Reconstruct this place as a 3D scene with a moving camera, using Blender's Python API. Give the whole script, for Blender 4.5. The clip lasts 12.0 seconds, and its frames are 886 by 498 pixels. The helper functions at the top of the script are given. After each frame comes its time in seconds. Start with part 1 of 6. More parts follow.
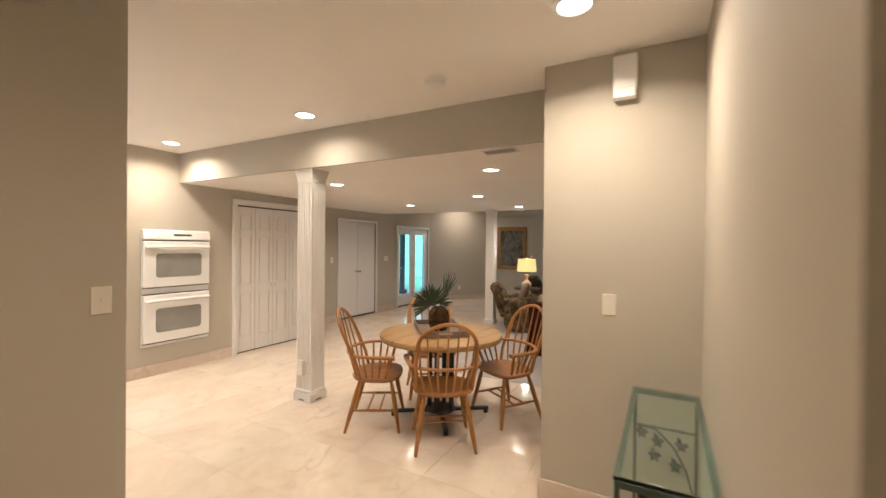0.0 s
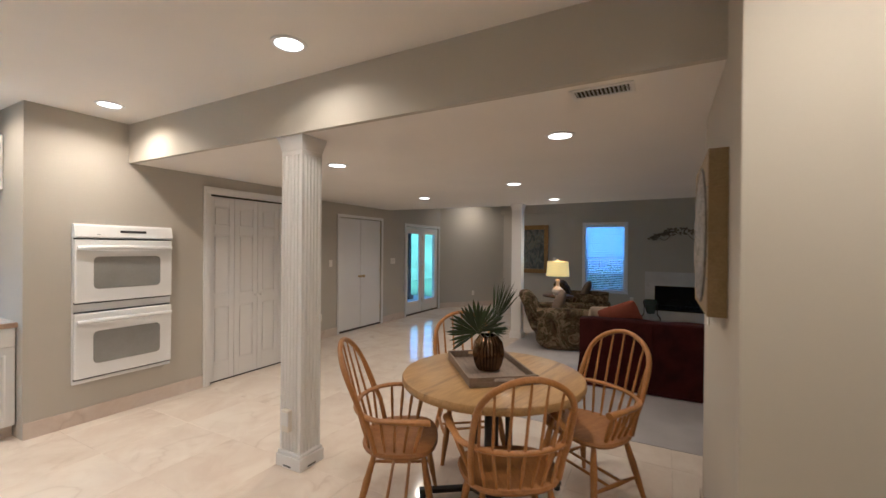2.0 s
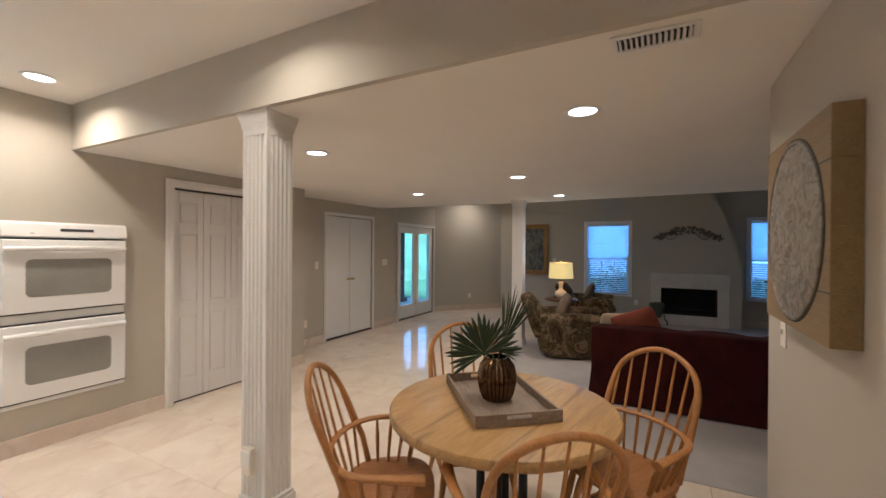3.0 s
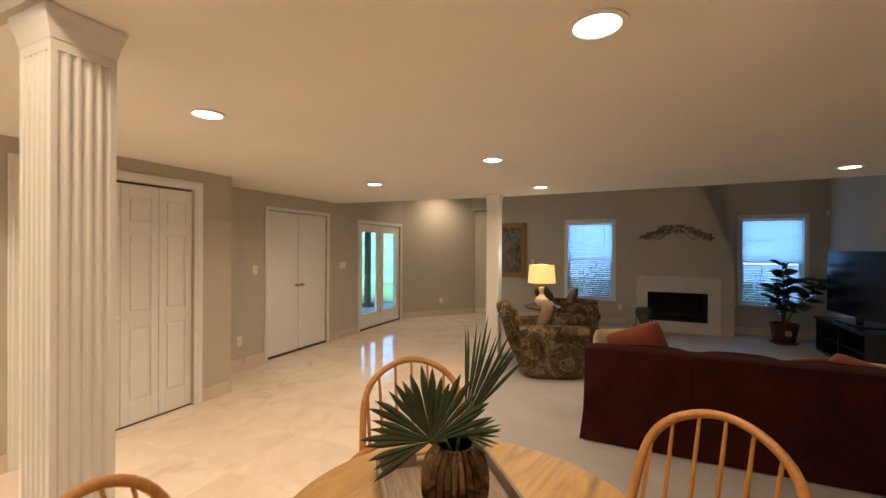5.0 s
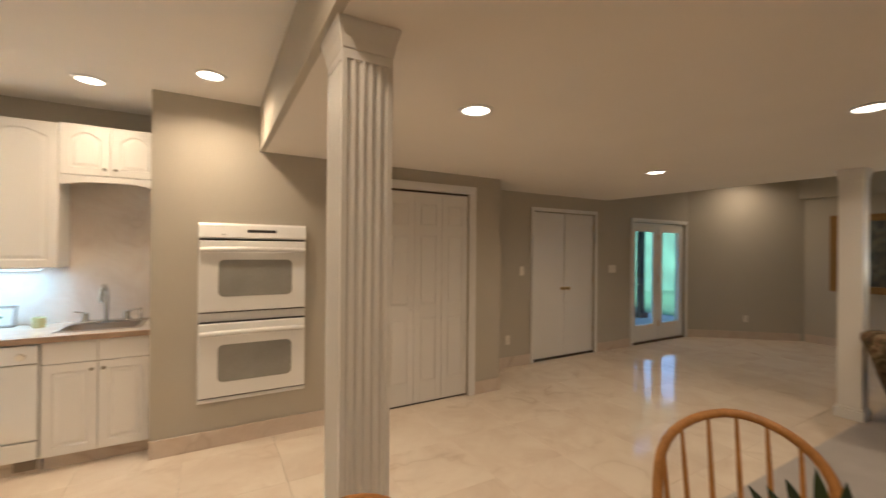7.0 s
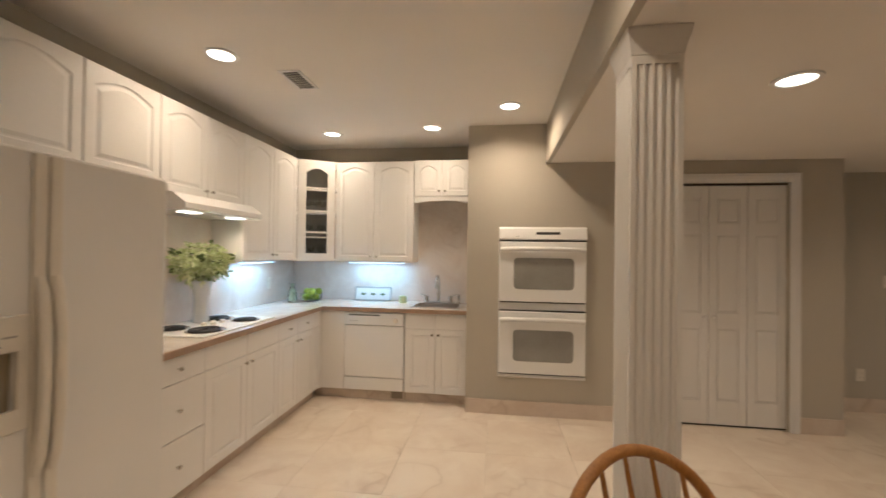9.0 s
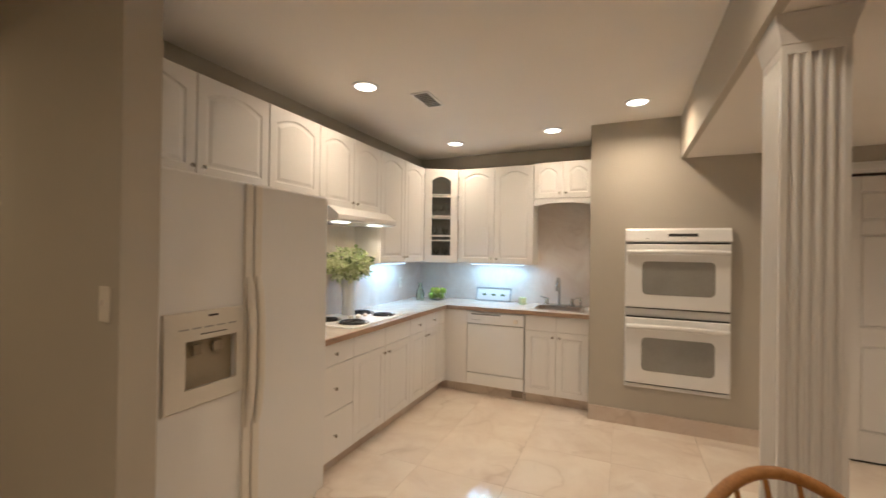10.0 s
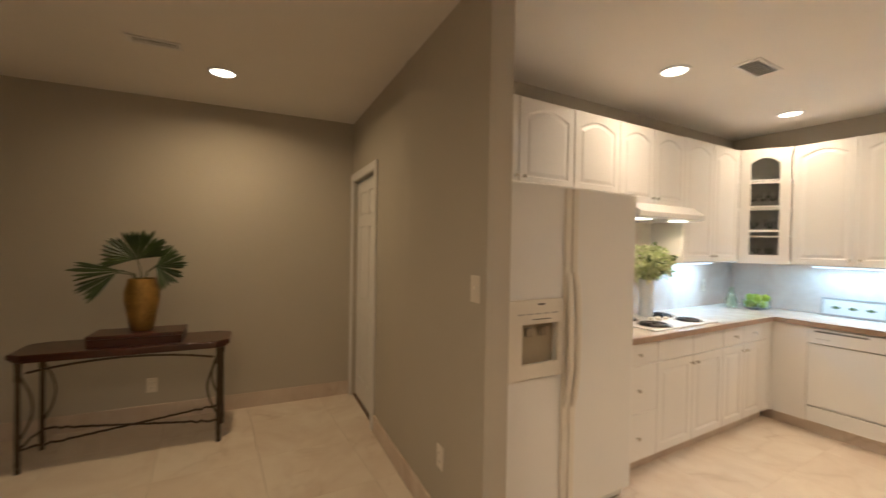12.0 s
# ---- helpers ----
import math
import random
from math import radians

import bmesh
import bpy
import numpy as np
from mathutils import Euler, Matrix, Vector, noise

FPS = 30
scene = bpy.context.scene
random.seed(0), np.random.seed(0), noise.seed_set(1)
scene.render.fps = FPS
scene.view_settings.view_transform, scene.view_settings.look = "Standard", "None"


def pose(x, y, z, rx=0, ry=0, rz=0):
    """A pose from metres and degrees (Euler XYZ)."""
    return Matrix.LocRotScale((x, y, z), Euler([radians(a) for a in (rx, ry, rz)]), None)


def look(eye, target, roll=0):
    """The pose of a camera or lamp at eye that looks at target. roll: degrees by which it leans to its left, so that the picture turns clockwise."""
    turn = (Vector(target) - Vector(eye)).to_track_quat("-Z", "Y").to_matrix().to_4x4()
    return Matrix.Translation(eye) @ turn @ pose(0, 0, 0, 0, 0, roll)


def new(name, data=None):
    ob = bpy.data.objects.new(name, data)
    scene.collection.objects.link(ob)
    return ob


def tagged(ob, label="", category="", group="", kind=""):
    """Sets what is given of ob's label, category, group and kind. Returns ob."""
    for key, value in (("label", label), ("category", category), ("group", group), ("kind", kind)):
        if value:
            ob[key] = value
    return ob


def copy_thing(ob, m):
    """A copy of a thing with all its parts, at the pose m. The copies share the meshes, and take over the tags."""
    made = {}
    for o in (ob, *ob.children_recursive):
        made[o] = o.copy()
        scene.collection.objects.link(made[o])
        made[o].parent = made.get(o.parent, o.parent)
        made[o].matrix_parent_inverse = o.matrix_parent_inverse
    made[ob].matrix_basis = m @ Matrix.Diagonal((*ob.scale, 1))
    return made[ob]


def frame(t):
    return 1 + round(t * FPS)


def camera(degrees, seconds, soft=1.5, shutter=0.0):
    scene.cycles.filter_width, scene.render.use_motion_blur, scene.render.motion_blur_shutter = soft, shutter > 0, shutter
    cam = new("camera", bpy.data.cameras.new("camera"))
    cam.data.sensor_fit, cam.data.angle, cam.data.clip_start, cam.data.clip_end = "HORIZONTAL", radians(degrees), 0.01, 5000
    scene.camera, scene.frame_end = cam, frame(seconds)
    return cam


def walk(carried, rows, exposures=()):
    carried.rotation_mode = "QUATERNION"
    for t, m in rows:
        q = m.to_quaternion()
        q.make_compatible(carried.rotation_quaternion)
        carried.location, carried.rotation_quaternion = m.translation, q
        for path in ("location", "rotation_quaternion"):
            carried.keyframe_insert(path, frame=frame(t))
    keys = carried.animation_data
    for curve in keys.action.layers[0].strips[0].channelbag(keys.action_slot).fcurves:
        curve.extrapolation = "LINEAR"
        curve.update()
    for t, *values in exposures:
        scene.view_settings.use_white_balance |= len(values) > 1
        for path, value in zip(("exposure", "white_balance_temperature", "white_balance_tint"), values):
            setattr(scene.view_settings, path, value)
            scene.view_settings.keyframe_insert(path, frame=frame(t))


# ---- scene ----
cam = camera(94.9, 12.0, shutter=0.5)
PATH = [
    (0, (0.385, 0.346, 1.541), (2.14, 1.304, 1.528), 0.6),
    (0.5, (0.602, 0.594, 1.535), (2.348, 1.57, 1.524), 0.6),
    (1, (0.834, 0.803, 1.522), (2.584, 1.772, 1.514), 0.5),
    (1.5, (1.076, 0.997, 1.521), (2.831, 1.957, 1.515), 0.4),
    (2, (1.288, 1.212, 1.527), (3.045, 2.167, 1.52), 0.5),
    (2.5, (1.462, 1.377, 1.526), (3.224, 2.323, 1.522), 0.5),
    (3, (1.722, 1.466, 1.527), (3.492, 2.396, 1.522), 0.4),
    (5, (2.604, 1.734, 1.536), (4.426, 2.56, 1.533), 0.3),
    (5.5, (2.731, 1.771, 1.547), (4.415, 2.851, 1.547), 0.5),
    (6, (2.818, 1.88, 1.535), (4.318, 3.202, 1.532), 0.5),
    (6.5, (2.862, 1.974, 1.527), (4.146, 3.508, 1.518), 0.6),
    (7, (2.877, 2.026, 1.514), (3.866, 3.764, 1.517), 0.5),
    (9, (2.768, 1.812, 1.454), (2.507, 3.795, 1.475), 0.8),
    (9.5, (2.766, 1.727, 1.468), (2.216, 3.65, 1.483), 0.8),
    (10, (2.774, 1.677, 1.487), (1.964, 3.505, 1.496), 0.8),
    (10.5, (2.714, 1.644, 1.496), (1.667, 3.349, 1.499), 0.7),
    (11, (2.697, 1.598, 1.481), (1.387, 3.11, 1.482), 0.8),
    (11.5, (2.669, 1.524, 1.489), (1.129, 2.801, 1.472), 1.1),
    (12, (2.667, 1.455, 1.491), (0.932, 2.45, 1.463), 1.0),
]
walk(cam, [(t, look(eye, target, roll)) for t, eye, target, roll in PATH],
     [(0, 2.35, 4800, 3), (0.6, 2.0, 4570, 3), (1.2, 1.87, 4420, 3), (2.5, 1.8, 4400, 3), (3.2, 1.95, 4600, 3), (4.8, 2.3, 5500, 4), (5.6, 2.15, 5500, 4),
      (7, 1.55, 5300, 3), (9, 1.31, 5080, 3), (10, 1.36, 5040, 3), (11, 1.36, 5100, 3), (12, 1.6, 5250, 3)])

# ---- light ----
world = bpy.data.worlds.new("world")
scene.world = world
world.use_nodes = True
wn = world.node_tree
sky = wn.nodes.new("ShaderNodeTexSky")
sky.sky_type, sky.sun_disc, sky.sun_elevation, sky.sun_rotation = "NISHITA", False, radians(48), radians(210)
wn.links.new(sky.outputs[0], wn.nodes["Background"].inputs[0])
wn.nodes["Background"].inputs[1].default_value = 0.15
sky.ozone_density = 3.0
sun_data = bpy.data.lights.new("sun", "SUN")
sun_data.energy, sun_data.angle, sun_data.color = 4.0, radians(12), (1.0, 0.96, 0.9)
sun = new("sun", sun_data)
sun.matrix_world = look((0, 0, 20), (6, 12, 5))

HIGH, LOW, FAR = 2.64, 2.285, 2.85
WARM = (1.0, 0.665, 0.385)


def spot(name, at, watts, cone=125, blend=0.75, colour=WARM, radius=0.05):
    data = bpy.data.lights.new(name, "SPOT")
    data.energy, data.spot_size, data.spot_blend, data.color, data.shadow_soft_size = watts, radians(cone), blend, colour, radius
    ob = new(name, data)
    ob.location = at
    return ob


def area(name, at, size, size_y, watts, colour, aim=(0, 0, -1)):
    data = bpy.data.lights.new(name, "AREA")
    data.shape, data.size, data.size_y, data.energy, data.color = "RECTANGLE", size, size_y, watts, colour
    ob = new(name, data)
    ob.matrix_world = look(at, Vector(at) + Vector(aim))
    return ob


# daylight in the upper half of the two living room windows
for y, watts in ((2.453, 5.6), (-0.62, 5.4)):
    area("window_daylight", (12.0, y, 1.70), 0.95, 0.86, watts, (0.32, 0.58, 1.0), (-1, 0, 0))


# ---- materials ----
def shader(name, rough=0.5, metal=0.0, spec=0.5, coat=0.0):
    m = bpy.data.materials.new(name)
    m.use_nodes = True
    b = m.node_tree.nodes["Principled BSDF"]
    b.inputs["Roughness"].default_value = rough
    b.inputs["Metallic"].default_value = metal
    b.inputs["Specular IOR Level"].default_value = spec
    b.inputs["Coat Weight"].default_value = coat
    b.inputs["Coat Roughness"].default_value = 0.08
    return m, m.node_tree.nodes, m.node_tree.links, b


def coords(nodes, links, scale=(1, 1, 1), per_object=True):
    """Object coordinates in metres, shifted by chance from piece to piece."""
    tc = nodes.new("ShaderNodeTexCoord")
    mp = nodes.new("ShaderNodeMapping")
    mp.inputs["Scale"].default_value = scale
    links.new(tc.outputs["Object"], mp.inputs["Vector"])
    if per_object:
        info = nodes.new("ShaderNodeObjectInfo")
        mul = nodes.new("ShaderNodeMath")
        mul.operation = "MULTIPLY"
        mul.inputs[1].default_value = 37.0
        links.new(info.outputs["Random"], mul.inputs[0])
        comb = nodes.new("ShaderNodeCombineXYZ")
        for n in (0, 1, 2):
            links.new(mul.outputs[0], comb.inputs[n])
        links.new(comb.outputs[0], mp.inputs["Location"])
    return mp.outputs[0]


def noise_of(nodes, links, vec, scale, detail=4, rough=0.55, distortion=0.0):
    n = nodes.new("ShaderNodeTexNoise")
    n.inputs["Scale"].default_value, n.inputs["Detail"].default_value = scale, detail
    n.inputs["Roughness"].default_value, n.inputs["Distortion"].default_value = rough, distortion
    links.new(vec, n.inputs["Vector"])
    return n.outputs[0]


def ramp(nodes, links, fac, stops):
    r = nodes.new("ShaderNodeValToRGB")
    while len(r.color_ramp.elements) < len(stops):
        r.color_ramp.elements.new(0.5)
    for e, (p, c) in zip(r.color_ramp.elements, stops):
        e.position, e.color = p, (*c, 1)
    links.new(fac, r.inputs[0])
    return r.outputs[0]


def mix(nodes, links, fac, a, b, mode="MIX"):
    m = nodes.new("ShaderNodeMix")
    m.data_type, m.blend_type = "RGBA", mode
    for sock, v in ((m.inputs[0], fac), (m.inputs[6], a), (m.inputs[7], b)):
        if isinstance(v, (int, float)):
            sock.default_value = v
        elif isinstance(v, tuple):
            sock.default_value = (*v, 1)
        else:
            links.new(v, sock)
    return m.outputs[2]


def bump(nodes, links, bsdf, height, strength, distance):
    b = nodes.new("ShaderNodeBump")
    b.inputs["Strength"].default_value, b.inputs["Distance"].default_value = strength, distance
    links.new(height, b.inputs["Height"])
    links.new(b.outputs[0], bsdf.inputs["Normal"])


def shade_of(c, k):
    return tuple(min(1.0, v * k) for v in c)


def plain(name, colour, rough=0.5, metal=0.0, vary=0.06, coarse=1.3, fine=60, relief=0.15, depth=0.001, stretch=(1, 1, 1), spec=0.5, coat=0.0):
    """A painted, metal or ceramic surface: cloudy and fine variation, and fine relief."""
    m, n, l, b = shader(name, rough, metal, spec, coat)
    v = coords(n, l, stretch)
    big, small = noise_of(n, l, v, coarse, 3), noise_of(n, l, v, fine, 3)
    col = ramp(n, l, big, [(0.3, shade_of(colour, 1 - vary)), (0.7, shade_of(colour, 1 + vary))])
    col2 = ramp(n, l, small, [(0.3, (1 - vary * 0.7,) * 3), (0.7, (1, 1, 1))])
    l.new(mix(n, l, 1.0, col, col2, "MULTIPLY"), b.inputs["Base Color"])
    rr = n.new("ShaderNodeMapRange")
    rr.inputs["To Min"].default_value, rr.inputs["To Max"].default_value = rough * 0.85, min(1, rough * 1.15)
    l.new(big, rr.inputs["Value"])
    l.new(rr.outputs[0], b.inputs["Roughness"])
    if relief:
        bump(n, l, b, small, relief, depth)
    return m


def wood(name, light, dark, rough=0.4, along=(14, 1.2, 14), scale=2.2, coat=0.0, contrast=(0.3, 0.72)):
    m, n, l, b = shader(name, rough, coat=coat)
    v = coords(n, l, along)
    big = noise_of(n, l, v, scale, 6, 0.65, 0.6)
    small = noise_of(n, l, v, scale * 7, 4, 0.6)
    col = ramp(n, l, big, [(contrast[0], dark), (contrast[1], light)])
    col = mix(n, l, 0.35, col, ramp(n, l, small, [(0.35, shade_of(dark, 0.8)), (0.65, shade_of(light, 1.1))]))
    l.new(col, b.inputs["Base Color"])
    bump(n, l, b, small, 0.2, 0.001)
    return m


def marble(name, base, vein, cloud, rough=0.08, scale=1.0, vein_amount=0.55):
    m, n, l, b = shader(name, rough)
    v = coords(n, l)
    clouds = noise_of(n, l, v, 2.1 * scale, 6, 0.66, 0.7)
    col = ramp(n, l, clouds, [(0.32, cloud), (0.62, base)])
    w = noise_of(n, l, v, 1.25 * scale, 3.5, 0.5, 0.55)
    d = n.new("ShaderNodeMath")
    d.operation = "SUBTRACT"
    d.inputs[1].default_value = 0.5
    l.new(w, d.inputs[0])
    a = n.new("ShaderNodeMath")
    a.operation = "ABSOLUTE"
    l.new(d.outputs[0], a.inputs[0])
    line = ramp(n, l, a.outputs[0], [(0.0, (1, 1, 1)), (0.012, (0.35, 0.35, 0.35)), (0.05, (0, 0, 0))])
    patch = ramp(n, l, noise_of(n, l, v, 1.1 * scale, 2), [(0.5, (0, 0, 0)), (0.68, (vein_amount,) * 3)])
    fac = mix(n, l, 1.0, line, patch, "MULTIPLY")
    col = mix(n, l, fac, col, vein)
    spots = ramp(n, l, noise_of(n, l, v, 4.2 * scale, 5, 0.6, 0.8), [(0.62, (0, 0, 0)), (0.74, (vein_amount * 0.8,) * 3)])
    col = mix(n, l, spots, col, tuple(0.5 * p + 0.5 * q for p, q in zip(vein, cloud)))
    info = n.new("ShaderNodeObjectInfo")
    tone = ramp(n, l, info.outputs["Random"], [(0.0, (0.985, 0.98, 0.975)), (1.0, (1.0, 1.0, 1.0))])
    l.new(mix(n, l, 1.0, col, tone, "MULTIPLY"), b.inputs["Base Color"])
    rr = n.new("ShaderNodeMapRange")
    rr.inputs["To Min"].default_value, rr.inputs["To Max"].default_value = rough * 0.7, rough * 1.6
    l.new(clouds, rr.inputs["Value"])
    l.new(rr.outputs[0], b.inputs["Roughness"])
    return m


def glass(name, tint=(0.95, 0.98, 1.0), rough=0.0):
    m, n, l, b = shader(name, rough)
    b.inputs["Base Color"].default_value = (*tint, 1)
    b.inputs["Transmission Weight"].default_value = 1.0
    b.inputs["IOR"].default_value = 1.45
    return m


def glow(name, colour, strength):
    m = bpy.data.materials.new(name)
    m.use_nodes = True
    n = m.node_tree.nodes
    n.remove(n["Principled BSDF"])
    e = n.new("ShaderNodeEmission")
    e.inputs[0].default_value, e.inputs[1].default_value = (*colour, 1), strength
    m.node_tree.links.new(e.outputs[0], n["Material Output"].inputs[0])
    return m


M = {}
M["wall"] = plain("wall_paint", (0.497, 0.46, 0.388), 0.75, vary=0.025, fine=220, relief=0.12, depth=0.0006, spec=0.3)
M["ceiling"] = plain("ceiling_paint", (0.83, 0.79, 0.73), 0.85, vary=0.02, fine=260, relief=0.15, depth=0.0006, spec=0.2)
M["white"] = plain("white_gloss_paint", (0.80, 0.785, 0.76), 0.38, vary=0.02, fine=90, relief=0.05, depth=0.0005)
M["cabinet"] = plain("white_cabinet_foil", (0.82, 0.80, 0.77), 0.33, vary=0.02, fine=80, relief=0.04, depth=0.0004)
M["enamel"] = plain("white_enamel", (0.84, 0.835, 0.82), 0.22, vary=0.015, fine=120, relief=0.03, depth=0.0003)
M["fridge"] = plain("white_textured_enamel", (0.80, 0.79, 0.77), 0.35, vary=0.02, fine=420, relief=0.25, depth=0.0004)
M["plastic"] = plain("cream_plastic", (0.80, 0.75, 0.66), 0.4, vary=0.02, relief=0.0)
M["almond"] = plain("almond_plastic", (0.76, 0.715, 0.63), 0.42, vary=0.03, relief=0.0)
M["floor"] = marble("cream_marble", (0.82, 0.735, 0.62), (0.40, 0.27, 0.17), (0.72, 0.61, 0.50), vein_amount=0.38)
M["skirting"] = marble("cream_marble_skirting", (0.70, 0.61, 0.52), (0.35, 0.24, 0.16), (0.60, 0.49, 0.40), 0.2)
M["splash"] = marble("pale_marble_splashback", (0.80, 0.735, 0.67), (0.52, 0.42, 0.35), (0.70, 0.61, 0.54), 0.16, 1.6, 0.35)
M["mantel"] = marble("white_marble", (0.66, 0.64, 0.60), (0.42, 0.39, 0.36), (0.58, 0.555, 0.52), 0.2)
M["grout"] = plain("grout", (0.74, 0.66, 0.55), 0.7)
M["carpet"] = plain("grey_carpet", (0.49, 0.465, 0.455), 1.0, vary=0.08, coarse=2.5, fine=330, relief=0.9, depth=0.004, spec=0.05)
M["dark"] = plain("black_iron", (0.025, 0.023, 0.022), 0.5, vary=0.2, relief=0.3)
M["soot"] = plain("sooty_firebrick", (0.018, 0.017, 0.016), 0.95, vary=0.3, coarse=6, relief=0.5)
M["chrome"] = plain("brushed_nickel", (0.62, 0.60, 0.56), 0.22, 1.0, vary=0.05)
M["brass"] = plain("brass", (0.62, 0.47, 0.25), 0.3, 1.0, vary=0.08)
M["pane"] = glass("window_glass")
M["bulb"] = glow("lamp_lens", (1.0, 0.78, 0.54), 2.6)


# ---- mesh tools ----
def box(bm, x0, x1, y0, y1, z0, z1, bevel=0.0, seg=2):
    vs = [bm.verts.new(p) for p in ((x0, y0, z0), (x1, y0, z0), (x1, y1, z0), (x0, y1, z0), (x0, y0, z1), (x1, y0, z1), (x1, y1, z1), (x0, y1, z1))]
    fs = [bm.faces.new([vs[i] for i in q]) for q in ((0, 3, 2, 1), (4, 5, 6, 7), (0, 1, 5, 4), (1, 2, 6, 5), (2, 3, 7, 6), (3, 0, 4, 7))]
    if bevel:
        edges = list({e for f in fs for e in f.edges})
        bmesh.ops.bevel(bm, geom=edges, offset=bevel, segments=seg, affect="EDGES", profile=0.5)
    return bm


def prism(bm, outline, z0, z1, bevel=0.0):
    """An upright prism over a plan outline."""
    lo, hi = [bm.verts.new((x, y, z0)) for x, y in outline], [bm.verts.new((x, y, z1)) for x, y in outline]
    n = len(outline)
    bm.faces.new(lo[::-1])
    top = bm.faces.new(hi)
    for i in range(n):
        bm.faces.new((lo[i], lo[(i + 1) % n], hi[(i + 1) % n], hi[i]))
    if bevel:
        bmesh.ops.bevel(bm, geom=list(top.edges), offset=bevel, segments=2, affect="EDGES", profile=0.5)
    bmesh.ops.recalc_face_normals(bm, faces=bm.faces[:])
    return bm


def tube(bm, points, radii, n=8, cap=True):
    """A round bar along points; radii: one, or one for each point."""
    pts = [Vector(p) for p in points]
    if isinstance(radii, (int, float)):
        radii = [radii] * len(pts)
    rings, side = [], None
    for i, p in enumerate(pts):
        way = (pts[min(i + 1, len(pts) - 1)] - pts[max(i - 1, 0)]).normalized()
        if side is None:
            side = way.orthogonal().normalized()
        side = (side - way * side.dot(way)).normalized()
        up = way.cross(side)
        rings.append([bm.verts.new(p + radii[i] * (side * math.cos(a) + up * math.sin(a))) for a in (2 * math.pi * k / n for k in range(n))])
    for a, b in zip(rings, rings[1:]):
        for k in range(n):
            bm.faces.new((a[k], a[(k + 1) % n], b[(k + 1) % n], b[k]))
    if cap:
        bm.faces.new(rings[0][::-1])
        bm.faces.new(rings[-1])
    return bm


def lathe(bm, profile, n=28, cx=0.0, cy=0.0, flute=0.0, flutes=0):
    """Turned round the upright axis through (cx, cy). profile: radius, height."""
    rings = []
    for r, z in profile:
        ring = []
        for k in range(n):
            a = 2 * math.pi * k / n
            q = r * (1 - flute * (0.5 + 0.5 * math.cos(flutes * a))) if flutes else r
            ring.append(bm.verts.new((cx + q * math.cos(a), cy + q * math.sin(a), z)))
        rings.append(ring)
    for a, b in zip(rings, rings[1:]):
        for k in range(n):
            bm.faces.new((a[k], a[(k + 1) % n], b[(k + 1) % n], b[k]))
    bm.faces.new(rings[0][::-1])
    bm.faces.new(rings[-1])
    return bm


def moved(bm, m):
    bmesh.ops.transform(bm, matrix=m, verts=bm.verts[:])
    return bm


def part(name, bm, material, parent=None, label="", smooth=False):
    """Links a bmesh as one mesh object, under a thing or a part."""
    bmesh.ops.recalc_face_normals(bm, faces=bm.faces[:])
    data = bpy.data.meshes.new(name)
    bm.to_mesh(data)
    bm.free()
    data.materials.append(material)
    if smooth:
        data.shade_smooth()
        data.set_sharp_from_angle(angle=radians(38))
    ob = new(name, data)
    if parent:
        ob.parent = parent
    if label:
        tagged(ob, label)
    return ob


def thing(name, label, category, at=(0, 0, 0), turn=0.0, group="", kind=""):
    ob = new(name)
    ob.empty_display_size = 0.1
    ob.matrix_basis = pose(*at, 0, 0, turn)
    return tagged(ob, label, category, group, kind)


def B():
    return bmesh.new()


def structure(name, bm, material, label, category):
    return tagged(part(name, bm, material), label, category, kind="structure")


def run(bm, axis, face, back, lo, hi, z0, z1, holes=()):
    """A straight wall along an axis with holes (lo, hi, z0, z1) through it."""
    cuts = sorted({lo, hi, *(v for h in holes for v in h[:2])})
    for a, b in zip(cuts, cuts[1:]):
        spans = [(z0, z1)]
        for h in holes:
            if h[0] <= a and b <= h[1]:
                spans = [s for s in ((z0, h[2]), (h[3], z1)) if s[1] - s[0] > 1e-4]
        for s in spans:
            lo2, hi2 = sorted((face, back))
            box(bm, a, b, lo2, hi2, *s) if axis == "x" else box(bm, lo2, hi2, a, b, *s)
    return bm


# ---- the shell ----
TOP = 2.95
WEST, SOUTH, EAST = -1.65, -1.9, 11.62
NORTH, PART, SIDE = 6.19, 1.0, 0.17
HALL = pose(1.30, 2.45, 0, 0, 0, -4.9)  # the hall stands a little askew to the kitchen
structure("ground", box(B(), -150, 200, -180, 180, -0.6, -0.24), plain("lawn", (0.07, 0.17, 0.075), 0.9, vary=0.3, coarse=0.6, fine=30, relief=0.8, depth=0.02), "green mown lawn round the house", "ground")
structure("floor", box(B(), WEST - 0.3, EAST + 0.4, SOUTH - 0.3, 6.75, -0.22, -0.012), M["grout"], "mortar bed under the marble floor tiles", "floor")
structure("porch_slab", box(B(), 8.2, 12.6, 6.78, 9.6, -0.23, -0.05), plain("concrete", (0.42, 0.41, 0.39), 0.8, vary=0.1), "pale concrete porch slab outside the french doors", "porch")

